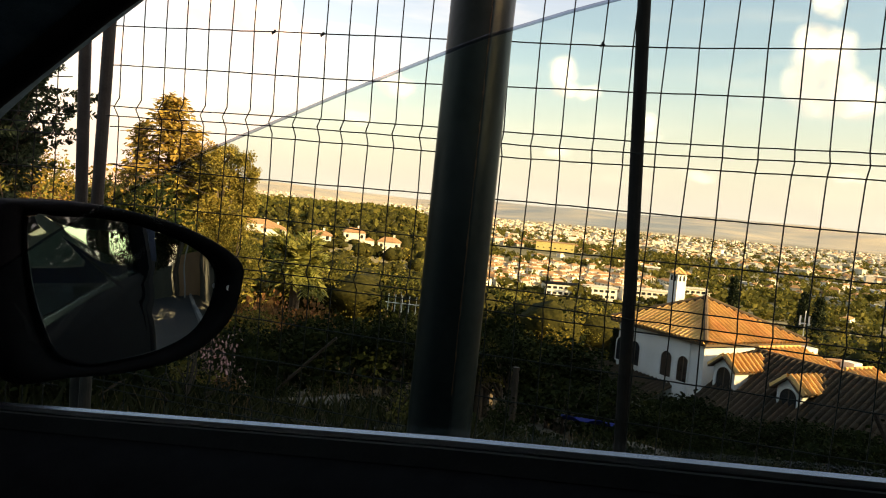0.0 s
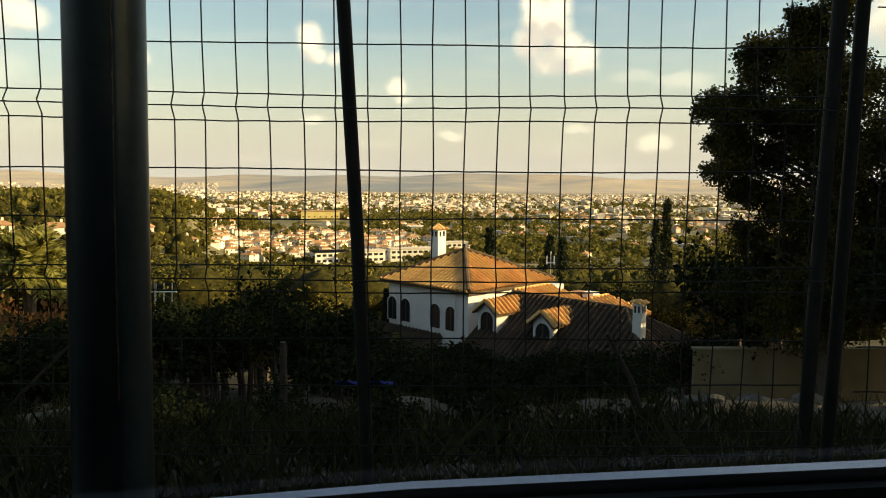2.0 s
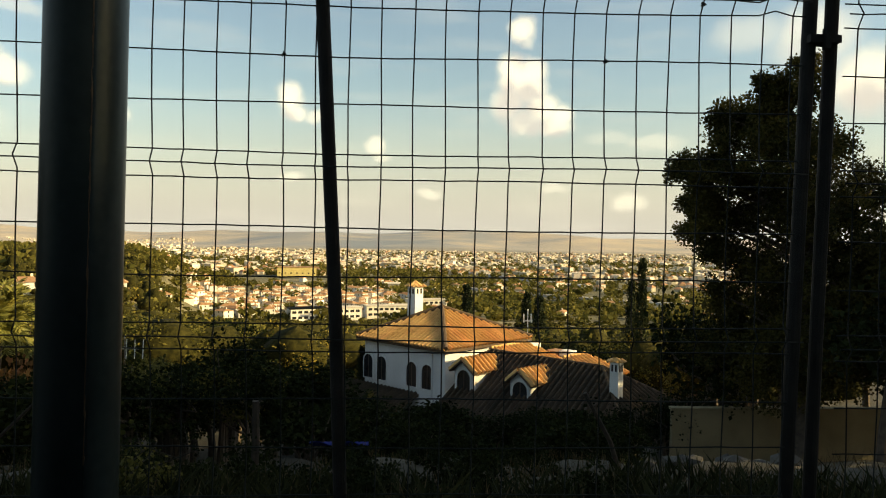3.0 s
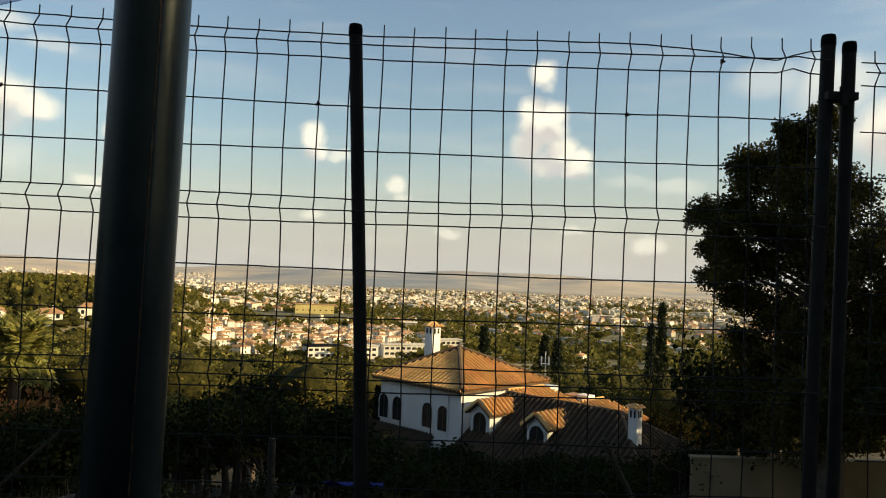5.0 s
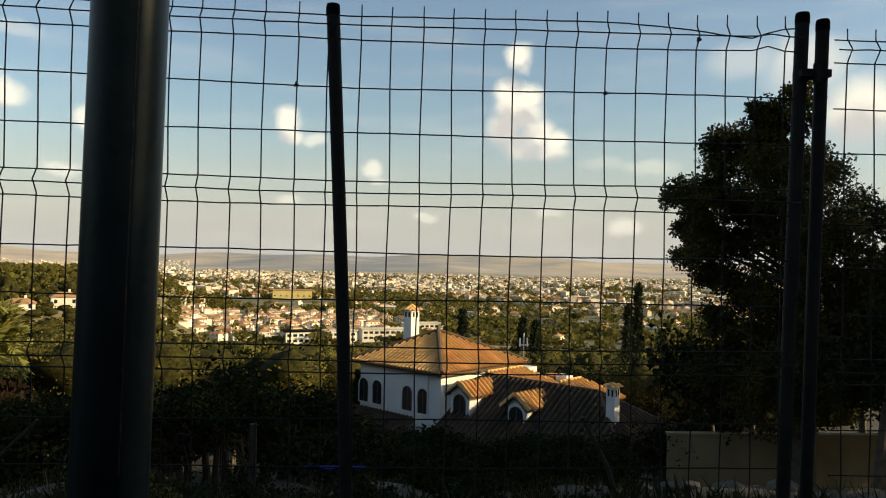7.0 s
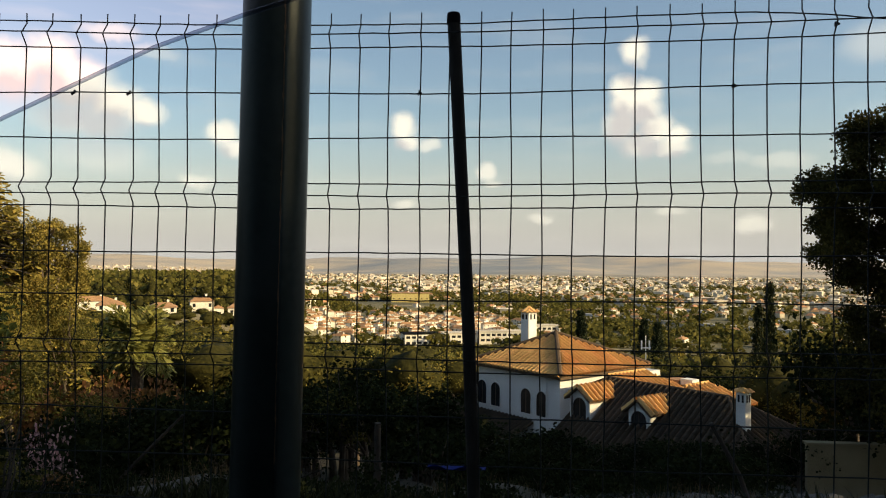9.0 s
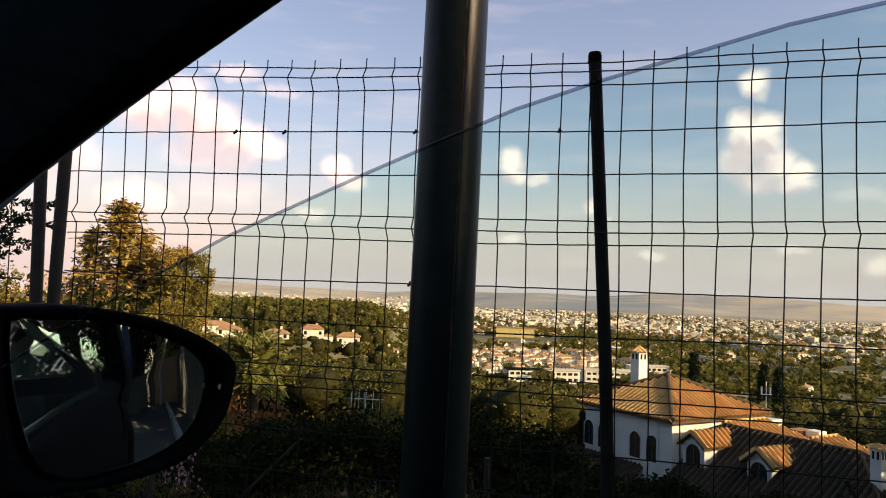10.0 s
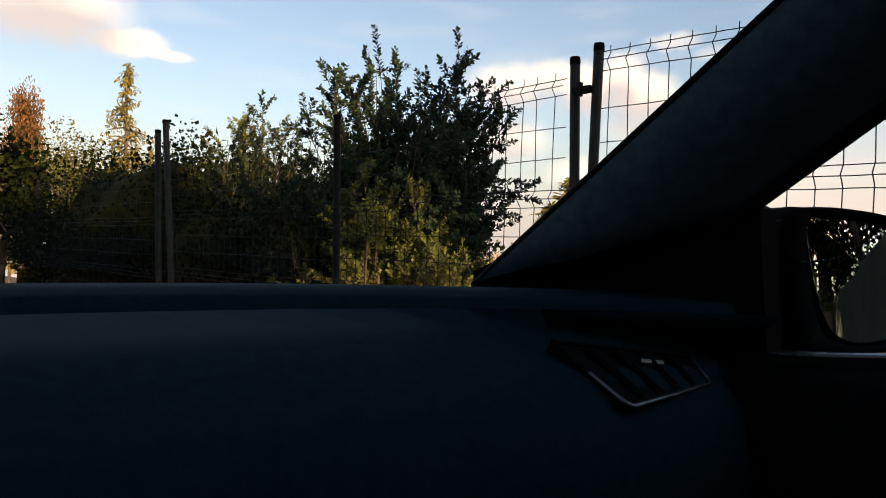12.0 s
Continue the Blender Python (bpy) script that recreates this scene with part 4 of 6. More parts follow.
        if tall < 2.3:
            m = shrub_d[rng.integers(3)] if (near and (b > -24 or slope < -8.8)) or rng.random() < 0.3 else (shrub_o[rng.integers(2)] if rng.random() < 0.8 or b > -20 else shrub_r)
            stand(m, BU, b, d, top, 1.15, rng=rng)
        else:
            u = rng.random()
            # low near trees mostly take the dark leaf, standing in for the bank's shade
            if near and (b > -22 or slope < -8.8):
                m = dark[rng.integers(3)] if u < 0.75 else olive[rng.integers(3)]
            elif d > 40 and b > 8:
                m = far_dark[rng.integers(2)] if u < 0.3 else far_olive[rng.integers(3)]
            elif d > 42:
                m = far_olive[rng.integers(3)] if u < 0.5 else (far_dark[rng.integers(2)] if u < 0.7 else far_gold[rng.integers(2)])
            else:
                m = olive[rng.integers(3)] if u < 0.5 else (dark[rng.integers(3)] if u < 0.66 else (gold[rng.integers(2)] if u < 0.92 or b > -24 else rust))
            stand(m, TR, b, d, top, 1.15, rng=rng)
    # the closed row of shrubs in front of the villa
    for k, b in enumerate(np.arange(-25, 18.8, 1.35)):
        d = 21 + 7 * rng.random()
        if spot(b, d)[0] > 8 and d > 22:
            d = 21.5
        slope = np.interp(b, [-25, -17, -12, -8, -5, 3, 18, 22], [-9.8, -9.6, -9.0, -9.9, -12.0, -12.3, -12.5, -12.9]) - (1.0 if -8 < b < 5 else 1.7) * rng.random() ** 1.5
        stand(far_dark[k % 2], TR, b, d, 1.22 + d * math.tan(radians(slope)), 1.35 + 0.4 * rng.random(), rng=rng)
    # low growth on the bank right below the fence
    for k in range(120):
        b, d = rng.uniform(-62, 48), rng.uniform(4.6, 15)
        x, y = spot(b, d)
        if y < 3.1 or (-11 < b < 17 and rng.random() < 0.55):
            continue
        g = gz(x, y)
        cap = 1.22 + d * math.tan(radians(np.interp(b, [-62, -44, -36, -30, 48], [2, -6, -12.5, -14.5, -15.5])))
        if b > 17:
            cap = 1.22 + d * math.tan(radians(-19.5))
        top = min(g + rng.uniform(0.5, 1.5), cap)
        if top - g < 0.35:
            continue
        u = rng.random()
        stand(shrub_d[rng.integers(3)] if u < 0.85 else (shrub_o[rng.integers(2)] if u < 0.93 and b < -12 else (shrub_r if b < -24 else shrub_d[0])), BU, b, d, top, 1.0, rng=rng)
    for b in np.arange(-33.5, -26.5, 0.8):
        stand(shrub_r, BU, b, 30 + rng.random(), 1.22 + 30.5 * math.tan(radians(-7.7 - 0.6 * rng.random())), 0.8, rng=rng)
    stand(dark[1], TR, -13.6, 19, 1.22 + 19 * math.tan(radians(-7.4)), 1.0, 40)
    stand(dark[2], TR, -15.6, 20, 1.22 + 20 * math.tan(radians(-8.6)), 0.9, 10)
    palm = palm_model(5, "sunlit fan palm among the trees")
    x, y = spot(-28.6, 33)
    palm.matrix_basis = pose(x, y, -4.85) @ Matrix.Diagonal((1.05, 1.05, 1.0, 1))
    flower = bush_model("flowering_bush", 85, M["blossom"], 0.75, 40, 9, 0.06, label="bush with pink blossoms on the bank")
    x, y = spot(-34.0, 12.2)
    flower.matrix_basis = pose(x, y, gz(x, y)) @ Matrix.Diagonal((0.75, 0.75, 1.35, 1))
    for m in models:
        remove(m)


build_plants()
slope_woods()


def leafy_shrub(name, label, base, centre, radii, limbs, shoots, mat, seed, leaf=0.05, sprigs=0.1):
    """A shrub of arching limbs, each with shoots set with whorls of small oblong leaves."""
    rng = np.random.default_rng(seed)
    ob = thing(name, label, "shrub")
    wood = Mesh()
    at, way = [], []
    base, centre = np.array(base, float), np.array(centre, float)
    for k in range(limbs):
        o = rng.normal(size=3)
        o /= np.linalg.norm(o)
        o[2] = abs(o[2]) if rng.random() < 0.72 else -0.5 * abs(o[2])
        tip = centre + o * np.array(radii) * (0.42 + 0.58 * rng.random())
        foot = base + np.array([rng.normal() * 0.18, rng.normal() * 0.15, -0.1])
        mid = foot * 0.5 + tip * 0.5 + np.array([0, 0, 0.12 * radii[2]]) + rng.normal(scale=0.1, size=3)
        line = [(1 - q) ** 2 * foot + 2 * q * (1 - q) * mid + q * q * tip for q in np.linspace(0, 1, 7)]
        wood.tube(line, [0.024, 0.021, 0.017, 0.013, 0.010, 0.007, 0.004], 5)
        for j in range(shoots):
            q = 1.0 if j == 0 else 0.36 + 0.62 * rng.random()
            p = (1 - q) ** 2 * foot + 2 * q * (1 - q) * mid + q * q * tip
            out = (tip - foot) / np.linalg.norm(tip - foot) * 0.6 + o * 0.6 + rng.normal(scale=0.75, size=3) + np.array([0, 0, 0.25])
            out /= np.linalg.norm(out)
            length = (0.22 + 0.25 * rng.random()) * (1.5 if j == 0 and rng.random() < sprigs else 1.0)
            wood.tube([p, p + out * length], [0.005, 0.002], 4)
            n = int(length / 0.021)
            t = np.linspace(0.15, 1.0, n)[:, None]
            for turn in range(3):
                at.append(p + out * length * t)
                way.append(np.repeat(out[None], n, 0))
    at, way = np.concatenate(at), np.concatenate(way)
    n = len(at)
    side = np.cross(way, rng.normal(size=(n, 3)))
    side /= np.linalg.norm(side, axis=1, keepdims=True)
    e = side * 0.85 + way * 0.55 + rng.normal(scale=0.15, size=(n, 3))
    e /= np.linalg.norm(e, axis=1, keepdims=True)
    w = np.cross(e, way + 0.3 * rng.normal(size=(n, 3)))
    w /= np.linalg.norm(w, axis=1, keepdims=True)
    L = leaf * (0.7 + 0.6 * rng.random((n, 1)))
    quads = np.stack([at, at + e * L * 0.6 + w * L * 0.26, at + e * L, at + e * L * 0.6 - w * L * 0.26], axis=1)
    part("branchwork", wood, M["bark"], ob)
    part("foliage", quad_data("foliage", quads, M[mat]), None, ob)
    return ob


def near_shrub():
    """The tall shrub behind the fence, ahead of the car, and the growth round it."""
    def low(x, y):
        return (x, y, gz(x, y))
    leafy_shrub("tall_shrub", "tall feathery shrub with upright sprigs against the sky behind the fence", low(-7.3, 5.6), (-7.4, 5.75, 1.68), (1.75, 1.6, 2.15), 150, 18, "leaf_shrub", 9, 0.066, 0.3)
    leafy_shrub("tall_shrub", "slender young shrub with pale upright sprigs beside the tall one", low(-8.7, 4.6), (-8.75, 4.6, 1.6), (0.75, 0.5, 1.5), 22, 8, "leaf_shrub", 8, 0.055, 0.8)
    leafy_shrub("tall_shrub", "slender sprigs rising over the fence growth", low(-9.9, 4.3), (-9.9, 4.4, 1.6), (0.7, 0.4, 1.0), 10, 7, "leaf_shrub", 12, 0.05, 0.9)
    # sunny bushes get brightened leaves, the next one a darkened leaf for shade
    for k, (x, y, z, r, h, n) in enumerate([(-6.4, 4.6, 0.6, 0.85, 1.35, 56), (-5.4, 4.9, 0.25, 0.65, 1.0, 30), (-4.9, 5.9, 0.1, 0.7, 1.1, 26), (-9.3, 5.6, 0.9, 0.9, 1.3, 36), (-10.23, 5.06, 2.08, 0.90, 0.91, 44)]):
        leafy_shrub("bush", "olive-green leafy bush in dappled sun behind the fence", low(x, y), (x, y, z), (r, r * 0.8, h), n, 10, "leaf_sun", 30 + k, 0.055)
    leafy_shrub("bush", "dark green leafy bush in the shade behind the fence", low(-7.3, 4.3), (-7.3, 4.3, 0.3), (0.6, 0.5, 1.1), 30, 10, "leaf_shade", 40, 0.055)
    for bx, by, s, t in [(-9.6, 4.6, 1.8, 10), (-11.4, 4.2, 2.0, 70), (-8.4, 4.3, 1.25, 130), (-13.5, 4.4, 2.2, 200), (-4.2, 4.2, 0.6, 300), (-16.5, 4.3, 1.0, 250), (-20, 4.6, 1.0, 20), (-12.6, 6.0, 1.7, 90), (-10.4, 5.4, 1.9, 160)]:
        b = bush_model("bush", 200 + t, M["leaf_shade"], 0.95 * s, 130, 46, 0.065, 1.0, "dark dense climbing growth along the fence")
        # dark filler closes the see-through growth, imitating shade inside it
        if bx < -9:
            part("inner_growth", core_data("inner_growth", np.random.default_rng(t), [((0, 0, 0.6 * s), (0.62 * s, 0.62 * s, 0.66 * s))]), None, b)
        b.matrix_basis = pose(bx, by, gz(bx, by), 0, 0, t)


near_shrub()


# ---------------------------------------------------------------- fence
ROW_DROPS = (0.0, 0.04, 0.08, 0.23, 0.38, 0.53, 0.57, 0.61, 0.76, 0.91, 1.06, 1.10, 1.14, 1.29, 1.44, 1.59, 1.63, 1.67, 1.82)
FENCE_Y, FENCE_TOP = 2.5, 2.0


def wire_y(drop):
    for mid in (0.04, 0.57, 1.10, 1.63):
        if abs(drop - mid) < 0.005:
            return -0.028
    return 0.0


def rise(x, drop):
    """How far the bent panels stand above level: most at the top edge."""
    return float(np.interp(x, [-2.0, -1.3, -1.0, -0.5, 0.1, 0.5, 1.0, 1.4], [0.060, 0.031, 0.017, 0.003, -0.009, -0.003, 0.007, 0.015])) * math.exp(-drop / 0.4)


def build_fence():
    rng = np.random.default_rng(3)
    fence = thing("fence", "dark welded-wire fence with folded mesh panels on round steel posts", "fence", (0, FENCE_Y, 0))
    heights = [(0.035, 0.0)]
    for d in ROW_DROPS:
        heights.append((-d, wire_y(d)))
    heights.append((-1.86, 0.0))
    upright = [Mesh().tube([(0.003 * math.sin(9 * z + s), y, FENCE_TOP + z) for z, y in heights], 0.0024, 5).data("vertical_wire", M["wire"], True) for s in range(3)]
    spans = [(-2.02, 0.005, 0), (0.03, 1.54, 0), (1.66, 4.6, -0.02), (-4.12, -2.22, -0.03), (-7.1, -4.22, -0.05), (-12, -7.3, -0.1)]
    for a, b, dz in spans:
        first = math.ceil(a * 10 - 1e-6)
        for c in range(first, int(math.floor(b * 10 + 1e-6)) + 1):
            w = part("vertical_wire", upright[int(rng.integers(3))], None, fence)
            w.location = (c * (0.0988 if a == -2.02 else 0.0994 if a == 0.03 else 0.1) + rng.normal() * 0.002, rng.normal() * 0.002, dz + rng.normal() * 0.002 + (rise(c * 0.1, 0.08) if a in (-2.02, 0.03) else 0.0))
        for d in ROW_DROPS:
            pts = []
            post_x = 0.12 - 0.0545 * (FENCE_TOP - d)
            x0, x1 = (post_x if a == 0.03 else a), (post_x if b == 0.005 else b)
            for x in np.linspace(x0, x1, max(8, int((b - a) / 0.05))):
                sag = rise(x, d) if a in (-2.02, 0.03) else 0.0
                if a == 0.03 and d < 0.1:
                    if d == 0.0:
                        sag -= 0.040 * float(np.interp(x, [0.95, 1.15, 1.30, 1.38, 1.46, 1.52], [0.0, 0.35, 0.85, 1.0, 0.3, 0.0]))
                    else:
                        sag += (0.010 if d < 0.05 else 0.016) * math.exp(-((x - 1.44) / 0.035) ** 2)
                pts.append((x, wire_y(d) + rng.normal() * 0.0007, FENCE_TOP + dz - d + sag + 0.003 * math.sin(x * 3.1 + d * 20) + rng.normal() * 0.0006))
            part("horizontal_wire", Mesh().tube(pts, 0.0024, 5), M["wire"], fence, smooth=True)
    # posts: foot, head, radius
    for foot, head, r, m in [((0.12, 0.02), (0.01, 2.024), 0.0215, "post"), ((1.50, 0.02), (1.555, 2.06), 0.022, "post"), ((1.60, 0.05), (1.625, 2.04), 0.021, "post"),
                             ((-2.10, 0.02), (-2.05, 2.10), 0.024, "post_grey"), ((-2.14, 0.04), (-2.185, 2.06), 0.024, "post_grey"), ((-4.10, 0.02), (-4.18, 2.02), 0.024, "post"),
                             ((-6.80, 0.02), (-7.19, 2.32), 0.03, "post_grey"), ((-7.30, 0.06), (-7.38, 2.24), 0.03, "post_grey"), ((4.62, 0.02), (4.62, 2.0), 0.022, "post"), ((-12.0, 0.02), (-12.0, 2.0), 0.022, "post")]:
        top = head[1]
        ends = [(foot[0], foot[1], -0.4), ((foot[0] + head[0]) / 2, foot[1] / 2 + 0.0, top / 2), (head[0], 0.01, top - 0.012), (head[0], 0.01, top)]
        post = part("post", Mesh().tube(ends, [r, r, r, r * 0.8], 14), M[m], fence, smooth=False)
        cap = Mesh().tube([(head[0], 0.01, top - 0.03), (head[0], 0.01, top - 0.006), (head[0], 0.01, top + 0.006)], [r * 1.06, r * 1.06, r * 0.95], 14)
        part("cap", cap, M["trim_black"], post)
    for x, z in ((1.585, 1.86), (-2.12, 1.90)):
        clamp = Mesh().box((x - 0.05, -0.03, z - 0.012), (x + 0.05, 0.03, z + 0.012)).box((x - 0.008, -0.045, z - 0.035), (x + 0.008, -0.02, z + 0.03))
        part("clamp", clamp, M["post"], fence, "steel clamp joining two posts")
    for x, d in ((0.894, 0.23), (-0.1, 0.23), (-1.1, 0.23), (-1.3, 0.23), (-0.6, 0.23), (-0.6, 0.76), (1.2, 0.05)):
        z = FENCE_TOP - d + rise(x, d)
        part("wire_tie", Mesh().tube([(x - 0.006, -0.004, z - 0.006), (x + 0.005, -0.006, z), (x, 0.004, z + 0.007)], 0.005, 6), M["wire"], fence)


build_fence()


def build_pole():
    ob = thing("street_pole", "tapered dark painted steel pole with a weld seam, its lit side coloured lighter", "pole", (-0.182, 1.31, 0))
    n = 48
    rings = []
    for z, r in [(-0.3, 0.0585), (0.5, 0.0575), (1.2, 0.0560), (1.9, 0.0545), (3.0, 0.051), (6.5, 0.042)]:
        rings.append([(r * math.cos(2 * math.pi * k / n), r * math.sin(2 * math.pi * k / n), z) for k in range(n)])
    part("shaft", Mesh().loft(rings), M["pole"], ob, smooth=True)
    rng = np.random.default_rng(4)
    seam, pts, radii = Mesh(), [], []
    a = radians(-57.5)
    # thin sector past the seam, coloured lighter to imitate light on that side
    bare = Mesh()
    rows = []
    for z, r in [(0.1, 0.0582), (0.5, 0.0575), (1.2, 0.0560), (1.9, 0.0545), (3.0, 0.051), (6.4, 0.0423)]:
        rows.append([((r + h) * math.cos(a + radians(q)), (r + h) * math.sin(a + radians(q)), z) for h, qs in ((0.0006, range(1, 92, 5)), (-0.0006, range(86, -4, -5))) for q in qs])
    bare.loft(rows)
    part("bare_side", bare, M["pole_lit"], ob, "lighter grey side of the pole, the light on it put into the colour", smooth=True)
    for k, z in enumerate(np.arange(0.9, 2.6, 0.009)):
        r = 0.0563 - 0.0021 * (z - 1.0)
        pts.append((r * math.cos(a) + 0.0004 * rng.normal(), r * math.sin(a), z))
        radii.append(0.0006 + (0.0018 * rng.random() if rng.random() < 0.4 else 0.0002))
    seam.tube(pts, radii, 5)
    part("weld_seam", seam, M["rust"], ob, "rough rusty weld seam")
    part("base_collar", Mesh().tube([(0, 0, -0.02), (0, 0, 0.06), (0, 0, 0.09)], [0.085, 0.085, 0.06], 24), M["pole"], ob)
    ob.matrix_basis = pose(-0.182 - 0.016 * 1.2, 1.31, 0, 0, 0.92, 0)


build_pole()


# ---------------------------------------------------------------- the villa below the road
def tiled_slope(eave_a, eave_b, top_a, top_b, pitch=0.295, amp=0.15):
    """Rows of rounded clay tiles from an eave to a ridge (or a point), each course stepped over the next."""
    ea, eb, ta, tb = (Vector(p) for p in (eave_a, eave_b, top_a, top_b))
    along = (eb - ea)
    width = along.length
    ax = along.normalized()
    up = ((ta + tb) / 2 - (ea + eb) / 2)
    up = (up - ax * up.dot(ax))
    rise = up.length
    uy = up.normalized()
    nz = ax.cross(uy).normalized()
    if nz.z < 0:
        nz = -nz
    la, lb = (ta - ea).dot(ax), (tb - ea).dot(ax)
    me = Mesh()
    course = 0.38
    rows = int(width / pitch)
    for r in range(rows):
        s0 = (r + 0.5) * width / rows
        if s0 < la:
            reach = rise * s0 / max(la, 1e-6)
        elif s0 > lb:
            reach = rise * (width - s0) / max(width - lb, 1e-6)
        else:
            reach = rise
        if reach < 0.05:
            continue
        k = max(1, int(round(reach / course)))
        rings = []
        for i in range(k):
            for t, h in ((i * reach / k, 0.018), ((i + 1) * reach / k, 0.0)):
                ring = []
                for j in range(7):
                    u = s0 + (j / 6 - 0.5) * 0.68 * width / rows
                    ring.append(ea + ax * u + uy * (t - 0.06 * (i == 0 and h > 0)) + nz * (0.01 + h * (0.3 + math.sin(math.pi * j / 6)) + amp * math.sin(math.pi * j / 6) ** 0.7))
                rings.append(ring)
        me.loft(rings, closed=False)
    return me


def slab(points, thick):
    pts = [Vector(p) for p in points]
    return Mesh().prism(pts, (0, 0, -thick))


def arched_wall_window(house, at, right, out, wide, tall, name="window"):
    """A dark arched opening with a reveal and frame. at: middle of the sill; right, out: unit vectors."""
    r, o, up, c = Vector(right), Vector(out), Vector((0, 0, 1)), Vector(at)
    outline = [c - r * wide / 2, c + r * wide / 2]
    n = 10
    for k in range(n + 1):
        a = math.pi * k / n
        outline.append(c + r * (wide / 2 * math.cos(a)) + up * (tall - wide / 2 + wide / 2 * math.sin(a)))
    win = part(name, Mesh().prism([p + o * 0.008 for p in outline], o * -0.05), M["dark_glass"], house)
    ring_in, ring_out = outline, []
    mid = c + up * tall * 0.5
    for p in outline:
        d = (p - mid)
        ring_out.append(p + d.normalized() * 0.06)
    fr = Mesh()
    fr.loft([[p + o * 0.0 for p in ring_out], [p + o * 0.05 for p in ring_out], [p + o * 0.05 for p in ring_in], [p + o * 0.0 for p in ring_in]], caps=False)
    part("surround", fr, M["white"], win)
    part("mullion", Mesh().prism([c - r * 0.025 + o * 0.02, c + r * 0.025 + o * 0.02, c + r * 0.025 + up * tall + o * 0.02, c - r * 0.025 + up * tall + o * 0.02], o * -0.02), M["frame_wood"], win)
    return win


def chimney(house, at, w, low, high, turn):
    m = Matrix.Translation((at[0], at[1], 0)) @ Matrix.Rotation(radians(turn), 4, "Z")
    ch = part("chimney", Mesh().box((-w / 2, -w / 2, low), (w / 2, w / 2, high), m), M["white"], house, "white chimney with a tiled cap")
    vents = Mesh()
    for sx in (-1, 1):
        for q in (-0.22, 0.22):
            vents.box((sx * w * 0.505 - 0.01, q * w - w * 0.1, high - 0.42), (sx * w * 0.505 + 0.01, q * w + w * 0.1, high - 0.12), m)
            vents.box((q * w - w * 0.1, sx * w * 0.505 - 0.01, high - 0.42), (q * w + w * 0.1, sx * w * 0.505 + 0.01, high - 0.12), m)
    part("smoke_opening", vents, M["dark_glass"], ch)
    e = w * 0.72
    corners = [m @ Vector(p) for p in ((-e, -e, high), (e, -e, high), (e, e, high), (-e, e, high))]
    peak = m @ Vector((0, 0, high + 0.45 * w))
    cap = Mesh()
    for i in range(4):
        t = tiled_slope(corners[i], corners[(i + 1) % 4], peak, peak, 0.24, 0.06)
        cap.add(t.v, t.f)
    cap.add(corners + [peak], [(0, 1, 4), (1, 2, 4), (2, 3, 4), (3, 0, 4), (3, 2, 1, 0)])
    part("cap", cap, M["tile"], ch)


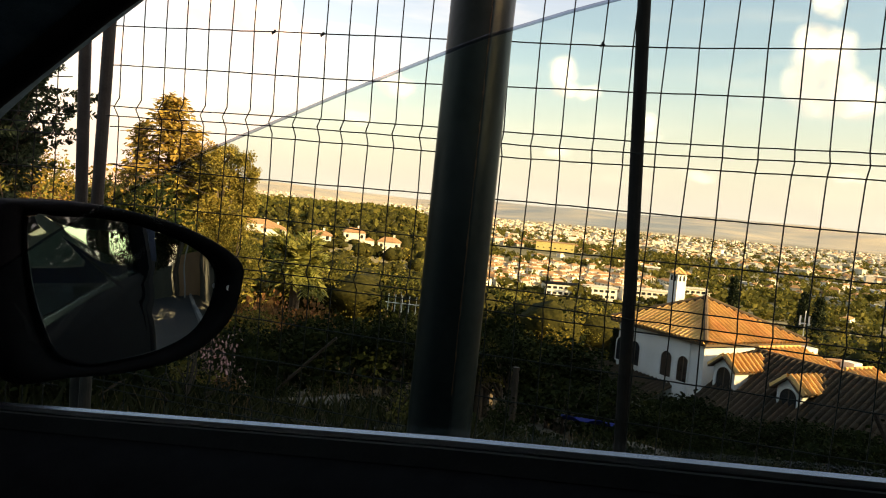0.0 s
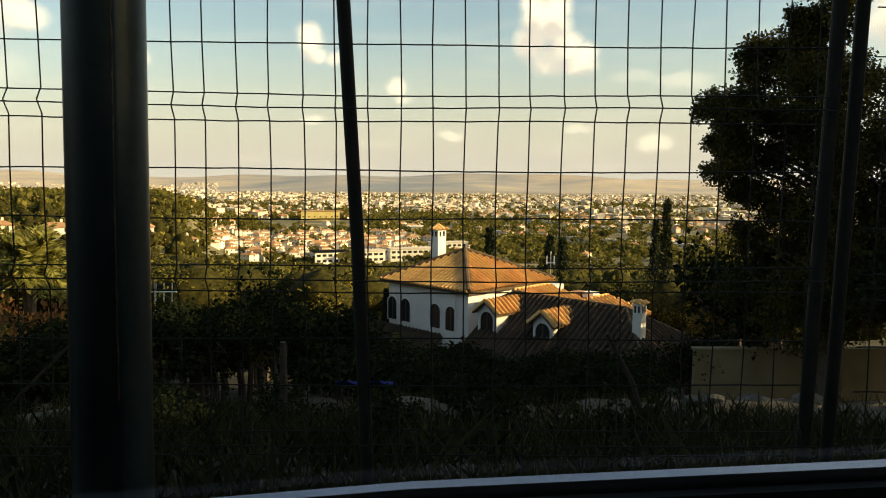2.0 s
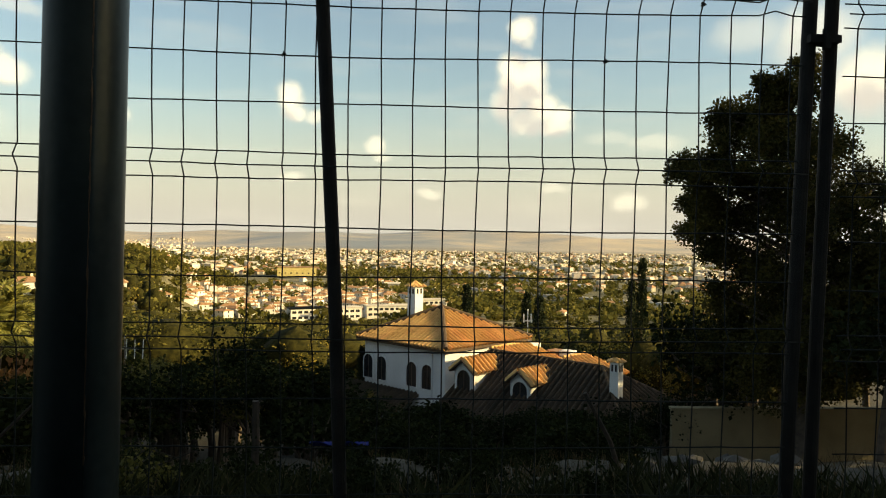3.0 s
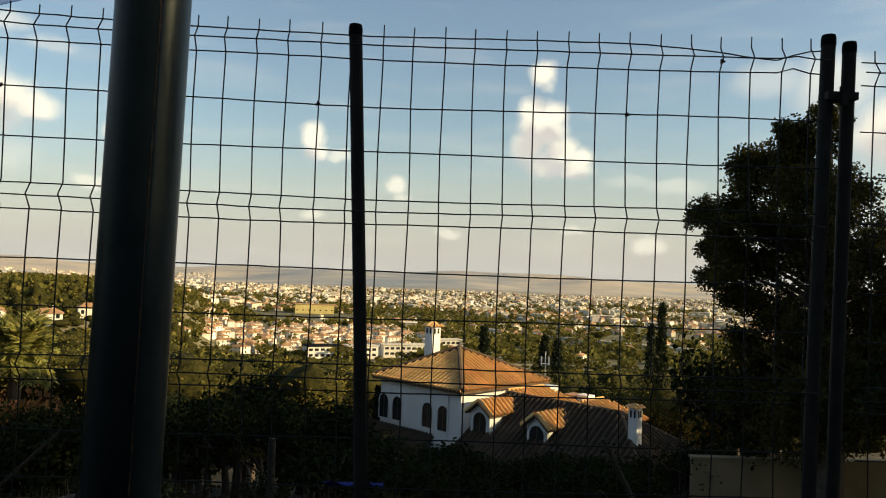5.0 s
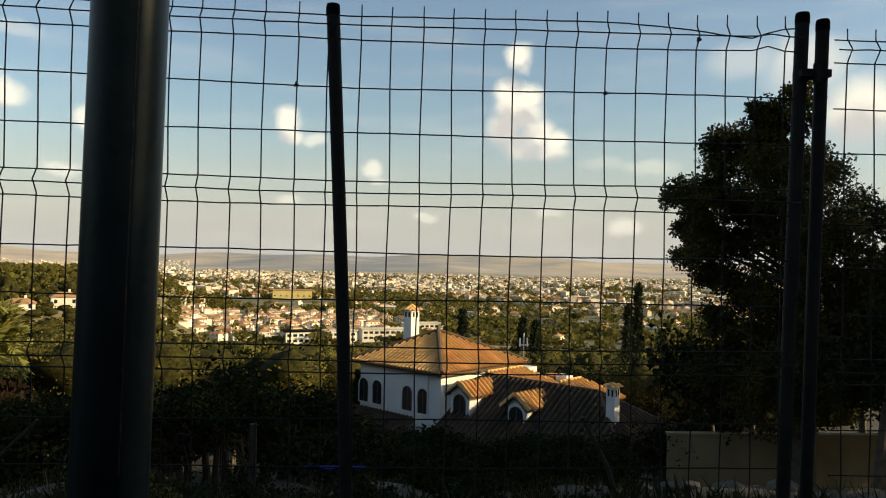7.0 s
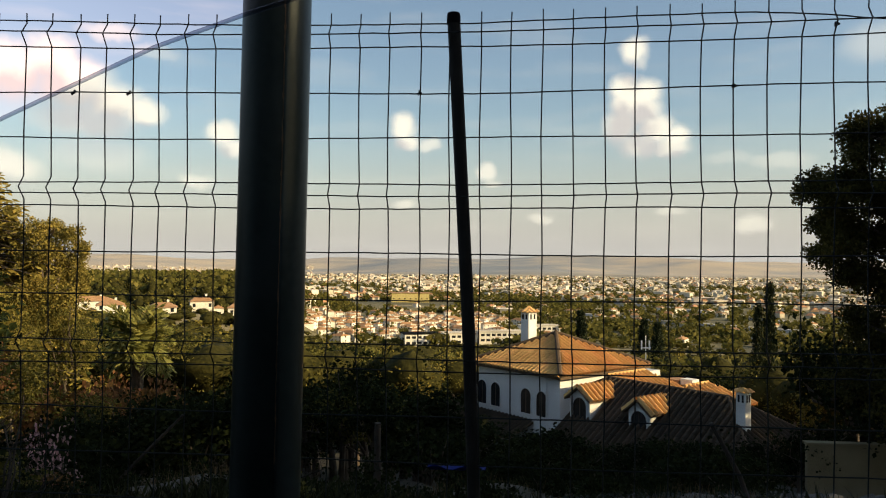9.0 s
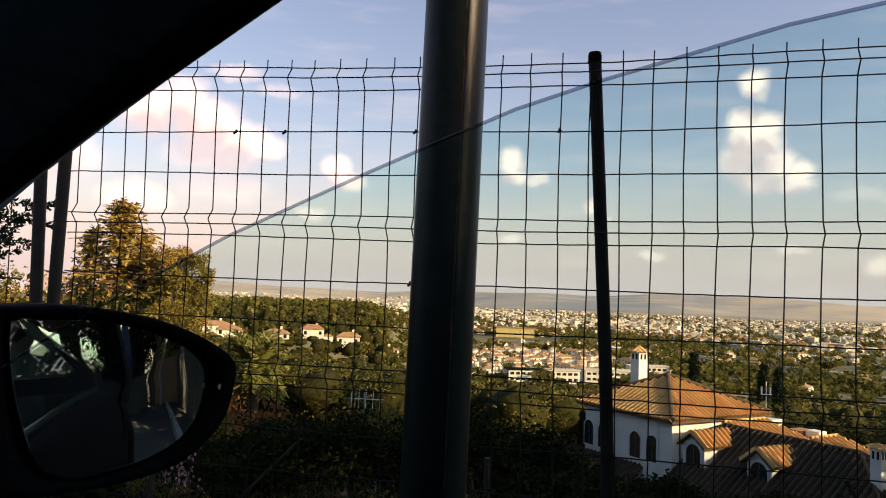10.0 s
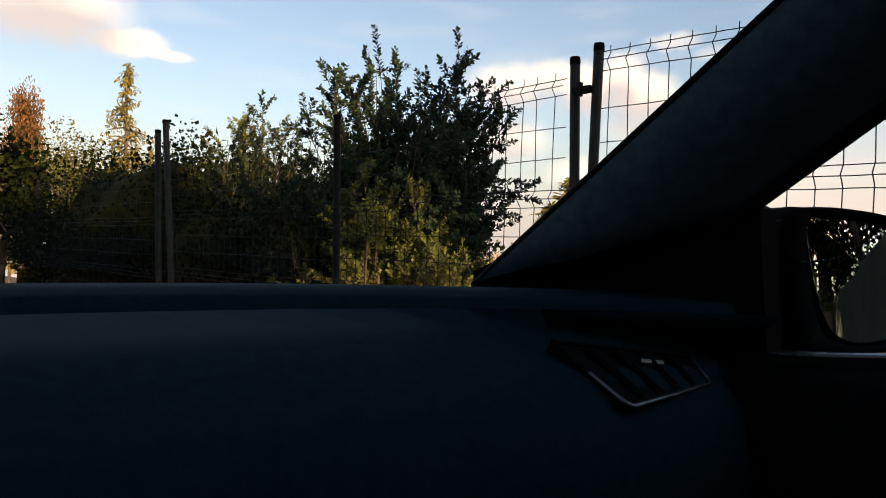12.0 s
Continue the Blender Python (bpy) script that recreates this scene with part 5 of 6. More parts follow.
def build_villa():
    house = thing("villa", "white villa with hipped clay-tile roofs, arched windows and chimneys", "house")
    N, L, R = Vector((2.46, 38.33, -4.9)), Vector((-2.57, 43.37, -4.9)), Vector((7.95, 43.5, -4.9))
    B = L + R - N
    top = (L + R) / 2 + Vector((-0.2, 0, 1.70))
    ne, nw = (R - N).normalized(), (L - N).normalized()
    inset = 0.38
    wn = N + ne * inset + nw * inset
    wl, wr = L + ne * inset - nw * inset, R - ne * inset + nw * inset
    wb = B - ne * inset - nw * inset
    floor = -10.6
    body = Mesh().prism([Vector((p.x, p.y, -4.92)) for p in (wn, wr, wb, wl)], (0, 0, floor + 4.92))
    part("wall", body, M["white"], house)
    main = part("main_roof", Mesh().add([N, R, B, L, top] + [p - Vector((0, 0, 0.14)) for p in (N, R, B, L)], [(0, 1, 4), (1, 2, 4), (2, 3, 4), (3, 0, 4), (0, 5, 6, 1), (1, 6, 7, 2), (2, 7, 8, 3), (3, 8, 5, 0), (8, 7, 6, 5)]), M["tile_dark"], house)
    for a, b in ((N, R), (R, B), (B, L), (L, N)):
        part("tiled_slope", tiled_slope(a, b, top, top), M["tile"], main)
    for c in (N, R, B, L):
        part("hip_ridge", Mesh().tube([c + Vector((0, 0, 0.10)), top + Vector((0, 0, 0.12))], 0.13, 8), M["tile_dark"], main)
    part("finial", Mesh().tube([top, top + Vector((0, 0, 0.22)), top + Vector((0, 0, 0.32))], [0.16, 0.1, 0.02], 10), M["tile_dark"], main)
    out_left = -ne
    for s in (1.31, 2.52, 5.0, 6.17):
        c = wn + nw * (s * 0.98)
        arched_wall_window(house, (c.x, c.y, -7.25), nw, out_left, 0.78, 1.36)
    part("downpipe", Mesh().tube([wn + nw * 0.9 + out_left * 0.06 + Vector((0, 0, -0.1)), wn + nw * 0.9 + out_left * 0.06 + Vector((0, 0, -5))], 0.04, 6), M["white"], house)
    chimney(house, (0.9, 43.9), 0.66, -4.6, -1.92, 43)
    # lean-to roof below the shaded wall
    a0, a1 = wn + nw * 1.9 + Vector((0, 0, -2.72)), wl + nw * 1.6 + Vector((0, 0, -2.72))
    b0, b1 = a0 + out_left * 1.8 + Vector((0, 0, -0.62)), a1 + out_left * 1.8 + Vector((0, 0, -0.62))
    porch = part("porch_roof", Mesh().add([a0, a1, b1, b0] + [p - Vector((0, 0, 0.12)) for p in (a0, a1, b1, b0)], [(0, 1, 2, 3), (7, 6, 5, 4), (0, 4, 5, 1), (1, 5, 6, 2), (2, 6, 7, 3), (3, 7, 4, 0)]), M["tile_dark"], house)
    part("tiled_slope", tiled_slope(b1, b0, a1, a0), M["tile_shaded"], porch, "old clay tiles with shade put into their dark colour")
    # the wing that runs forward, its ridge in line with the shaded wall
    d = -nw
    r0 = Vector((4.75, 38.15, -4.84))
    r1 = r0 + d * 6.7
    side = -ne
    e0, e1 = r0 + side * 5.0 - d * 0.5 + Vector((0, 0, -3.2)), r1 + side * 5.0 + d * 4.8 + Vector((0, 0, -3.2))
    f0, f1 = r0 - side * 4.2 + Vector((0, 0, -2.7)), r1 - side * 4.2 + d * 4.2 + Vector((0, 0, -2.7))
    wing = part("wing_roof", Mesh().add([r0, r1, e0, e1, f0, f1] + [p - Vector((0, 0, 0.14)) for p in (e0, e1, f0, f1)], [(0, 2, 3, 1), (0, 1, 5, 4), (1, 3, 5), (2, 6, 7, 3), (3, 7, 9, 5), (5, 9, 8, 4)]), M["tile_dark"], house)
    # slope turned from the sun: its shade is part of the tile colour
    part("tiled_slope", tiled_slope(e0, e1, r0, r1), M["tile_shaded"], wing, "old clay tiles with shade put into their dark colour")
    part("tiled_slope", tiled_slope(f1, f0, r1, r0), M["tile"], wing)
    part("tiled_slope", tiled_slope(e1, f1, r1, r1), M["tile_shaded"], wing, "old clay tiles with shade put into their dark colour")
    for p, q in ((r0, r1), (r1, e1), (r1, f1)):
        part("ridge", Mesh().tube([p + Vector((0, 0, 0.06)), q + Vector((0, 0, 0.06))], 0.085, 8), M["tile_dark"], wing)
    g = [Vector((p.x, p.y, -8.05)) for p in (e0 - side * 0.5, e1 - side * 0.5 - d * 0.4, f1 + side * 0.5 - d * 0.4, f0 + side * 0.5)]
    part("wing_wall", Mesh().prism(g, (0, 0, -3.2)), M["white"], house)
    # dormers
    for c, wide, ridge_z in (((3.26, 35.97), 1.22, -4.98), ((5.72, 33.83), 1.15, -5.12)):
        c = Vector((c[0], c[1], 0))
        a, b = c + d * wide / 2, c - d * wide / 2
        back = ne * 3.0
        eave = ridge_z - 0.5
        dm = part("dormer", Mesh().loft([[Vector((b.x, b.y, -8.0)), Vector((a.x, a.y, -8.0)), Vector((a.x, a.y, eave)), Vector((c.x, c.y, ridge_z)), Vector((b.x, b.y, eave))],
                                         [p + back for p in (Vector((b.x, b.y, -8.0)), Vector((a.x, a.y, -8.0)), Vector((a.x, a.y, eave)), Vector((c.x, c.y, ridge_z)), Vector((b.x, b.y, eave)))]]), M["white"], house, "white gabled dormer with an arched window")
        rz = Vector((c.x, c.y, ridge_z + 0.06)) + side * 0.25
        ea, eb = Vector((a.x, a.y, eave - 0.06)) + side * 0.25 + d * 0.18, Vector((b.x, b.y, eave - 0.06)) + side * 0.25 - d * 0.18
        bk = ne * 3.4
        part("tiled_slope", tiled_slope(ea, ea + bk, rz, rz + bk), M["tile"], dm)
        part("tiled_slope", tiled_slope(eb + bk, eb, rz + bk, rz), M["tile"], dm)
        part("eaves", Mesh().loft([[ea, rz, eb, eb - Vector((0, 0, 0.08)), rz - Vector((0, 0, 0.08)), ea - Vector((0, 0, 0.08))], [p + bk for p in (ea, rz, eb, eb - Vector((0, 0, 0.08)), rz - Vector((0, 0, 0.08)), ea - Vector((0, 0, 0.08)))]]), M["tile_dark"], dm)
        arched_wall_window(house, (c.x, c.y, eave - 1.28), -d, side, 0.84, 1.3)
    chimney(house, (9.6, 31.6), 0.42, -7.2, -4.22, 43)
    # flat-topped annexe and parapet blocks on the sunny side
    for x, y, z, w, deep, mat, name in ((7.55, 43.5, -5.30, 1.55, 0.9, "white", "annexe"), (8.75, 40.0, -5.16, 1.0, 0.8, "wall_brown", "parapet"), (9.35, 39.45, -5.06, 0.62, 0.7, "white", "parapet")):
        p = Vector((x, y, z))
        part(name, Mesh().prism([p, p + ne * w, p + ne * w - d * deep, p - d * deep], (0, 0, -3.5)), M[mat], house)
    # two cross roofs behind the ridge of the wing, their sunny slopes showing over it
    for along, reach, run, lift in ((0.1, 3.0, 2.7, 0.10), (4.55, 1.9, 1.9, 0.16)):
        t0 = r0 + d * along + Vector((0, 0, lift))
        t1 = t0 + ne * reach
        drop = Vector((0, 0, -0.42 * run))
        k = [t0 + d * run + drop, t1 + (d + ne * 0.5) * run + drop, t1 + (ne * 0.5 - d) * run + drop, t0 - d * run + drop]
        low = part("cross_roof", Mesh().add(k + [t0, t1], [(0, 1, 5, 4), (1, 2, 5), (2, 3, 4, 5), (3, 0, 4), (3, 2, 1, 0)]), M["tile_dark"], house)
        part("tiled_slope", tiled_slope(k[0], k[1], t0, t1), M["tile"], low)
        part("tiled_slope", tiled_slope(k[1], k[2], t1, t1), M["tile"], low)
        part("ridge", Mesh().tube([t0 + Vector((0, 0, 0.08)), t1 + Vector((0, 0, 0.08))], 0.08, 8), M["tile"], low)
    # television aerial on a mast behind the sunny eave
    foot = Vector((8.12, 46.2, -7.5))
    ae = part("aerial", Mesh().tube([foot, foot + Vector((0, 0, 4.05))], 0.03, 6), M["white"], house, "white roof aerial on a mast")
    for x in (-0.25, 0.22):
        part("element", Mesh().tube([foot + Vector((x, 0, 3.2)), foot + Vector((x, 0, 3.75))], 0.05, 5), M["white"], ae)
    part("boom", Mesh().tube([foot + Vector((-0.3, 0, 3.3)), foot + Vector((0.3, 0, 3.3))], 0.04, 5), M["white"], ae)


build_villa()


def boundary_wall():
    w = Mesh().box((9.6, 24.9, -7.6), (24, 25.1, -4.72))
    ob = solid("garden_wall", w, M["wall_beige"], "beige rendered garden wall at the foot of the trees", "wall", "structure")
    part("coping", Mesh().box((9.55, 24.84, -4.72), (24.05, 25.16, -4.64)), M["wall_beige"], ob)
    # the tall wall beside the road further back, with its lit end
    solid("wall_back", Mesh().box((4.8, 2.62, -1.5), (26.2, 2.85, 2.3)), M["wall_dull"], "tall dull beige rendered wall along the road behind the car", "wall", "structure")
    solid("wall_end", Mesh().box((26.2, 0.75, -0.5), (26.5, 2.9, 1.75)), M["wall_brown"], "low ochre wall end by the road", "wall", "structure")
    # the lime hedge looks sunlit through its leaf colour alone
    for k, (x, y, r, leaf) in enumerate([(10.8, 4.0, 1.3, "leaf_shade"), (14.0, 4.1, 1.4, "leaf_shade"), (17.5, 4.2, 1.4, "leaf_shade"), (21.5, 4.2, 1.6, "leaf_shade"), (27.9, 2.3, 1.9, "leaf_lime_lit"), (28.0, 3.8, 2.3, "leaf_olive"),
                                         (29.2, 0.2, 2.2, "leaf_shade"), (28.6, -1.9, 2.4, "leaf_shade"), (28.4, -4.6, 2.4, "leaf_shade"), (24.9, 4.6, 1.8, "leaf_olive")]):
        b = bush_model("hedge", 400 + k, M[leaf], r, 120, 30, 0.1, 1.1, "dense hedge growing along the wall", "hedge")
        b.matrix_basis = pose(x, y, gz(x, y) + (0.9 if k < 4 else 0.0), 0, 0, 60 * k)
    post = thing("lamp_post", "thin pale post at the bend of the road", "post", (24.4, 1.18, 0))
    part("shaft", Mesh().tube([(0, 0, -0.2), (0, 0, 3.4)], [0.06, 0.045], 10), M["kerb"], post)
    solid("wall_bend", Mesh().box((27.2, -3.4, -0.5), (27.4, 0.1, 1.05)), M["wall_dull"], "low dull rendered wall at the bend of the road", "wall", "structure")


boundary_wall()


def small_stuff():
    rng = np.random.default_rng(9)
    for (x0, y0, z0), (x1, y1, z1), r, label in [((-1.55, 9.2, -2.0), (-1.52, 9.2, -0.85), 0.05, "rough upright timber stake in the dry grass"),
                                                 ((3.5, 10.2, -2.3), (2.75, 10.0, -0.9), 0.035, "pale leaning pole in the dry grass"),
                                                 ((-4.6, 8.0, -1.6), (-3.6, 8.2, -0.6), 0.02, "bare leaning stick in the dry grass")]:
        s = Mesh().tube([(x0, y0, gz(x0, y0) - 0.2), ((x0 + x1) / 2 + 0.02, (y0 + y1) / 2, (z0 + z1) / 2), (x1, y1, z1)], [r * 1.1, r, r * 0.85], 8)
        solid("stake", s, M["timber"], label, "stake")
    for k in range(26):
        x, y = 6.3 + 2.6 * rng.random(), 15.5 + 3.5 * rng.random()
        s = 0.15 + 0.22 * rng.random()
        pts = []
        bm = bmesh.new()
        bmesh.ops.create_icosphere(bm, subdivisions=1, radius=s)
        for v in bm.verts:
            v.co = Vector((v.co.x * (0.8 + 0.5 * rng.random()), v.co.y * (0.8 + 0.5 * rng.random()), v.co.z * (0.5 + 0.4 * rng.random())))
        me = bpy.data.meshes.new("stone")
        bm.to_mesh(me)
        bm.free()
        me.materials.append(M["rubble"])
        ob = solid("stone", me, None, "pale rough stone lying by the garden wall", "stone", group="stones by the wall")
        ob.location = (x, y, gz(x, y) + s * 0.2)
    for bx, by, n in [(-2.9, 4.3, 9), (-1.6, 4.9, 6)]:
        base = Vector((bx, by, gz(bx, by)))
        twig = Mesh()
        for k in range(n):
            a, l = rng.random() * 6.283, 0.35 + 0.5 * rng.random()
            tip = base + Vector((math.cos(a) * l * 0.8, math.sin(a) * l * 0.5, l * (0.5 + 0.5 * rng.random())))
            m = base.lerp(tip, 0.55) + Vector((0.03 * rng.normal(), 0.03 * rng.normal(), 0.05))
            twig.tube([base, m, tip], [0.008, 0.006, 0.002], 5)
            for q in (0.4, 0.7):
                c = m.lerp(tip, q)
                twig.tube([c, c + Vector((0.12 * rng.normal(), 0.08 * rng.normal(), 0.08 + 0.06 * rng.random()))], [0.004, 0.0015], 4)
        solid("dry_branch", twig, M["timber"], "dead forked twigs standing in the dry grass", "twigs")
    # blue sheet caught on the bank
    sheet = Mesh()
    n = 10
    sheet.loft([[(-1.3 + 1.1 * i / n, 12.6 + 0.5 * j / 5, gz(-1.3, 12.6) + 0.55 + 0.04 * math.sin(i * 1.3 + j) - 0.03 * j) for i in range(n)] for j in range(6)], closed=False)
    ob = solid("tarpaulin", sheet, M["blue"], "crumpled blue tarpaulin sheet on the bank", "tarpaulin")
    so = ob.modifiers.new("thick", "SOLIDIFY")
    so.thickness = 0.01
    # roof aerial on a mast
    x, y = spot(-20.3, 16.5)
    z = gz(x, y)
    a = thing("aerial", "white television aerial on a thin mast", "aerial", (x, y, z))
    part("mast", Mesh().tube([(0, 0, -0.2), (0, 0, 3.0)], 0.02, 6), M["chrome"], a)
    part("boom", Mesh().tube([(-0.35, 0, 2.75), (0.45, 0.1, 2.75)], 0.012, 5), M["white"], a)
    for k in range(5):
        xx = -0.3 + 0.17 * k
        part("element", Mesh().tube([(xx, -0.02, 2.55), (xx, 0.02, 2.95)], 0.008, 4), M["white"], a)
    # dry grass on the bank
    c = []
    while len(c) < 650:
        b, d = rng.uniform(-60, 50), rng.uniform(3.6, 14)
        x, y = spot(b, d)
        if y > 2.9:
            c.append((x, y, gz(x, y)))
    c = np.array(c)
    n = 14
    p = np.repeat(c, n, 0) + np.concatenate([rng.normal(scale=0.14, size=(len(c) * n, 2)), np.zeros((len(c) * n, 1))], 1)
    lean = np.concatenate([rng.normal(scale=0.35, size=(len(p), 2)), np.ones((len(p), 1))], 1)
    h = (0.06 + 0.18 * rng.random((len(p), 1)))
    w = np.concatenate([rng.normal(size=(len(p), 2)), np.zeros((len(p), 1))], 1)
    w = w / np.linalg.norm(w, axis=1, keepdims=True) * 0.006
    q = np.stack([p - w, p + w, p + lean * h + w * 0.2, p + lean * h - w * 0.2], 1)
    solid("grass", quad_data("grass", q, M["dry"]), None, "dry straw-coloured grass on the bank", "grass", "stuff")


small_stuff()


def verge_weeds():
    """Rank growth on the verge behind the fence."""
    rng = np.random.default_rng(19)
    x, y = rng.uniform(-9, 9, 1500), 2.75 + 3.6 * rng.random(1500) ** 1.3
    c = np.stack([x, y, ground_z(x, y)], 1)
    n = 16
    p = np.repeat(c, n, 0) + np.concatenate([rng.normal(scale=0.11, size=(len(c) * n, 2)), np.zeros((len(c) * n, 1))], 1)
    d = np.concatenate([rng.normal(scale=0.55, size=(len(p), 2)), np.ones((len(p), 1))], 1)
    h = 0.08 + 0.22 * rng.random((len(p), 1))
    w = np.cross(d, rng.normal(size=(len(p), 3)))
    w = w / np.linalg.norm(w, axis=1, keepdims=True) * 0.012
    q = np.stack([p, p + d * h * 0.5 + w, p + d * h, p + d * h * 0.5 - w], 1)
    solid("weeds", quad_data("weeds", q, M["weed"]), None, "dark rank weeds on the verge behind the fence", "weeds", "stuff")


verge_weeds()


# ---------------------------------------------------------------- the town in the valley
def town_house_model(seed, w, d, h, storeys):
    rng = np.random.default_rng(seed)
    ob = thing("town_house", "cream terraced house with a clay-tile roof", "house", group="houses of the near town")
    part("wall", Mesh().box((-w / 2, -d / 2, -3), (w / 2, d / 2, h)), M["town_wall"], ob)
    o = 0.4
    rh = 1.3 + 0.5 * rng.random()
    roof = Mesh().add([(-w / 2 - o, -d / 2 - o, h), (w / 2 + o, -d / 2 - o, h), (w / 2 + o, d / 2 + o, h), (-w / 2 - o, d / 2 + o, h), (-w / 4, 0, h + rh), (w / 4, 0, h + rh)],
                      [(0, 1, 5, 4), (1, 2, 5), (2, 3, 4, 5), (3, 0, 4), (3, 2, 1, 0)])
    part("roof", roof, M["far_roof"], ob)
    ww, wd, wh = 2.6 + 1.6 * rng.random(), d * 0.7, h * (0.5 + 0.15 * rng.random())
    side = -1 if seed % 2 else 1
    lo, hi = sorted((side * w / 2, side * (w / 2 + ww)))
    part("side_wing", Mesh().box((lo, -wd / 2 - 0.6, -3), (hi, wd / 2 - 0.6, wh)), M["town_wall"], ob)
    part("side_roof", Mesh().add([(lo - 0.3, -wd / 2 - 0.9, wh), (hi + 0.3, -wd / 2 - 0.9, wh), (hi + 0.3, wd / 2 - 0.3, wh), (lo - 0.3, wd / 2 - 0.3, wh), ((lo + hi) / 2, -wd / 4 - 0.6, wh + 1.0), ((lo + hi) / 2, wd / 4 - 0.6, wh + 1.0)],
                                 [(0, 1, 4), (1, 2, 5, 4), (2, 3, 5), (3, 0, 4, 5), (3, 2, 1, 0)]), M["far_roof"], ob)
    part("chimney", Mesh().box((w * 0.2 - 0.35, 0.4, h), (w * 0.2 + 0.35, 1.1, h + rh + 0.8)), M["town_wall"], ob)
    for s in range(storeys):
        for x in np.linspace(-w / 2 + 1.3, w / 2 - 1.3, max(2, int(w / 3))):
            part("window", Mesh().box((x - 0.5, -d / 2 - 0.03, 1.0 + 2.8 * s), (x + 0.5, -d / 2 + 0.05, 2.3 + 2.8 * s)), M["dark_glass"], ob)
        part("window", Mesh().box((w / 2 - 0.05, -0.6, 1.0 + 2.8 * s), (w / 2 + 0.03, 0.6, 2.3 + 2.8 * s)), M["dark_glass"], ob)
    return ob


def build_town():
    rng = np.random.default_rng(17)
    models = [town_house_model(300 + k, 8 + 3 * (k % 3), 7 + 2 * (k % 2), 5.2 if k % 2 else 5.8, 2) for k in range(4)]
    spots = []
    for b, d in [(-26.9, 235), (-30.4, 250), (-24.2, 262), (-21.4, 250), (-31.6, 265), (-18.6, 300), (-22.6, 330), (-28.0, 340)]:
        spots.append((b, d, -1.6))
    for k in range(230):
        spots.append((rng.uniform(-16.5, -1.0), rng.uniform(425, 640), 0))
    for k in range(60):
        spots.append((rng.uniform(-17, 24), rng.uniform(420, 760), 0))
    placed = []
    for b, d, lift in spots:
        x, y = spot(b, d)
        if any((x - p) ** 2 + (y - q) ** 2 < 75 for p, q in placed):
            continue
        placed.append((x, y))
        s = (0.62 + 0.22 * rng.random()) if d > 400 else 0.95
        m = Matrix.Translation((x, y, gz(x, y) + lift)) @ Matrix.Rotation(radians(rng.choice([20, 24, 30, 28, 110, 65, -10, -35])), 4, "Z") @ Matrix.Diagonal((s, s, s, 1))
        copy_thing(models[rng.integers(4)], m)
    for m in models:
        remove(m)
    for b, d, wide, turn, roof in [(-4.7, 412, 17, 20, "far_wall"), (-1.3, 428, 27, 14, "far_wall"), (-7.6, 405, 20, 22, "trim_black"), (1.6, 470, 24, 16, "far_wall")]:
        x, y = spot(b, d)
        block = thing("flat_roofed_building", "long white flat-roofed building at the edge of the woods" if roof == "far_wall" else "low white building with a dark flat roof by the woods", "building")
        block.matrix_basis = pose(x, y, gz(x, y) + 2.0, 0, 0, turn)
        part("wall", Mesh().box((-wide / 2, -5, -6), (wide / 2, 5, 5.0)), M["town_wall"], block)
        part("roof", Mesh().box((-wide / 2 - 0.5, -5.5, 5.0), (wide / 2 + 0.5, 5.5, 5.4)), M[roof], block)
        for k in range(int(wide / 3.2)):
            for z in (-0.4, 2.6):
                part("window", Mesh().box((-wide / 2 + 0.8 + 3.2 * k, -5.04, z), (-wide / 2 + 3.0 + 3.2 * k, -4.9, z + 1.4)), M["dark_glass"], block)
    hall = thing("public_hall", "long yellow hall with rows of windows in the valley", "building")
    x, y = spot(-8.4, 860)
    hall.matrix_basis = pose(x, y, gz(x, y) + 2.5, 0, 0, 8)
    part("wall", Mesh().box((-22, -9, -6), (22, 9, 8.0)), M["yellow_wall"], hall)
    part("roof", Mesh().box((-22.5, -9.5, 8.0), (22.5, 9.5, 8.5)), M["far_roof"], hall)
    win = Mesh().box((-0.9, -9.1, 0.4), (0.9, -8.9, 1.6)).data("window", M["dark_glass"])
    for k in range(7):
        w = part("window", win, None, hall)
        w.location = (-19.5 + 6.5 * k, 0, 0.6)
    # two raised roads that cross the valley
    for ends, wide in (([(80, 985), (130, 852), (175, 736), (215, 610)], 9), ([(60, 668), (105, 609), (168, 545), (230, 500)], 7)):
        edge = []
        for i, (x, y) in enumerate(ends):
            z = gz(x, y)
            a = Vector((ends[min(i + 1, 3)][0] - ends[max(i - 1, 0)][0], ends[min(i + 1, 3)][1] - ends[max(i - 1, 0)][1], 0)).normalized()
            n = Vector((-a.y, a.x, 0)) * wide / 2
            c = Vector((x, y, z + 2.2))
            edge.append([c - n, c + n, c + n * 1.6 - Vector((0, 0, 4)), c - n * 1.6 - Vector((0, 0, 4))])
        solid("valley_road", Mesh().loft(edge), M["kerb"], "pale raised road crossing the valley", "road", "structure")
    # the spread of far houses and woods
    walls, roofs = Mesh(), Mesh()
    for k in range(17000):
        b = rng.uniform(-46, 40)
        u = rng.random()
        d = 560 * (2750 / 560) ** (u ** 0.62)
        if b < -16 and rng.random() < 0.45:
            d = rng.uniform(3000, 3950)
        x, y = spot(b, d)
        dens = 0.5 + 0.5 * math.sin(x / 140 + 1.7) * math.sin(y / 190 + 0.6) + 0.35 * math.sin(x / 61 + y / 83)
        if rng.random() > (0.05 + 0.6 * dens if d < 1450 else 0.3 + 0.65 * dens) or (y > 2550 and d < 3000) or (d < 900 and rng.random() < (0.45 if b < -1 else 0.55)) or (-13 < b < -4 and 640 < d < 880) or (b < -18 and d < 1150):
            continue
        g = gz(x, y)
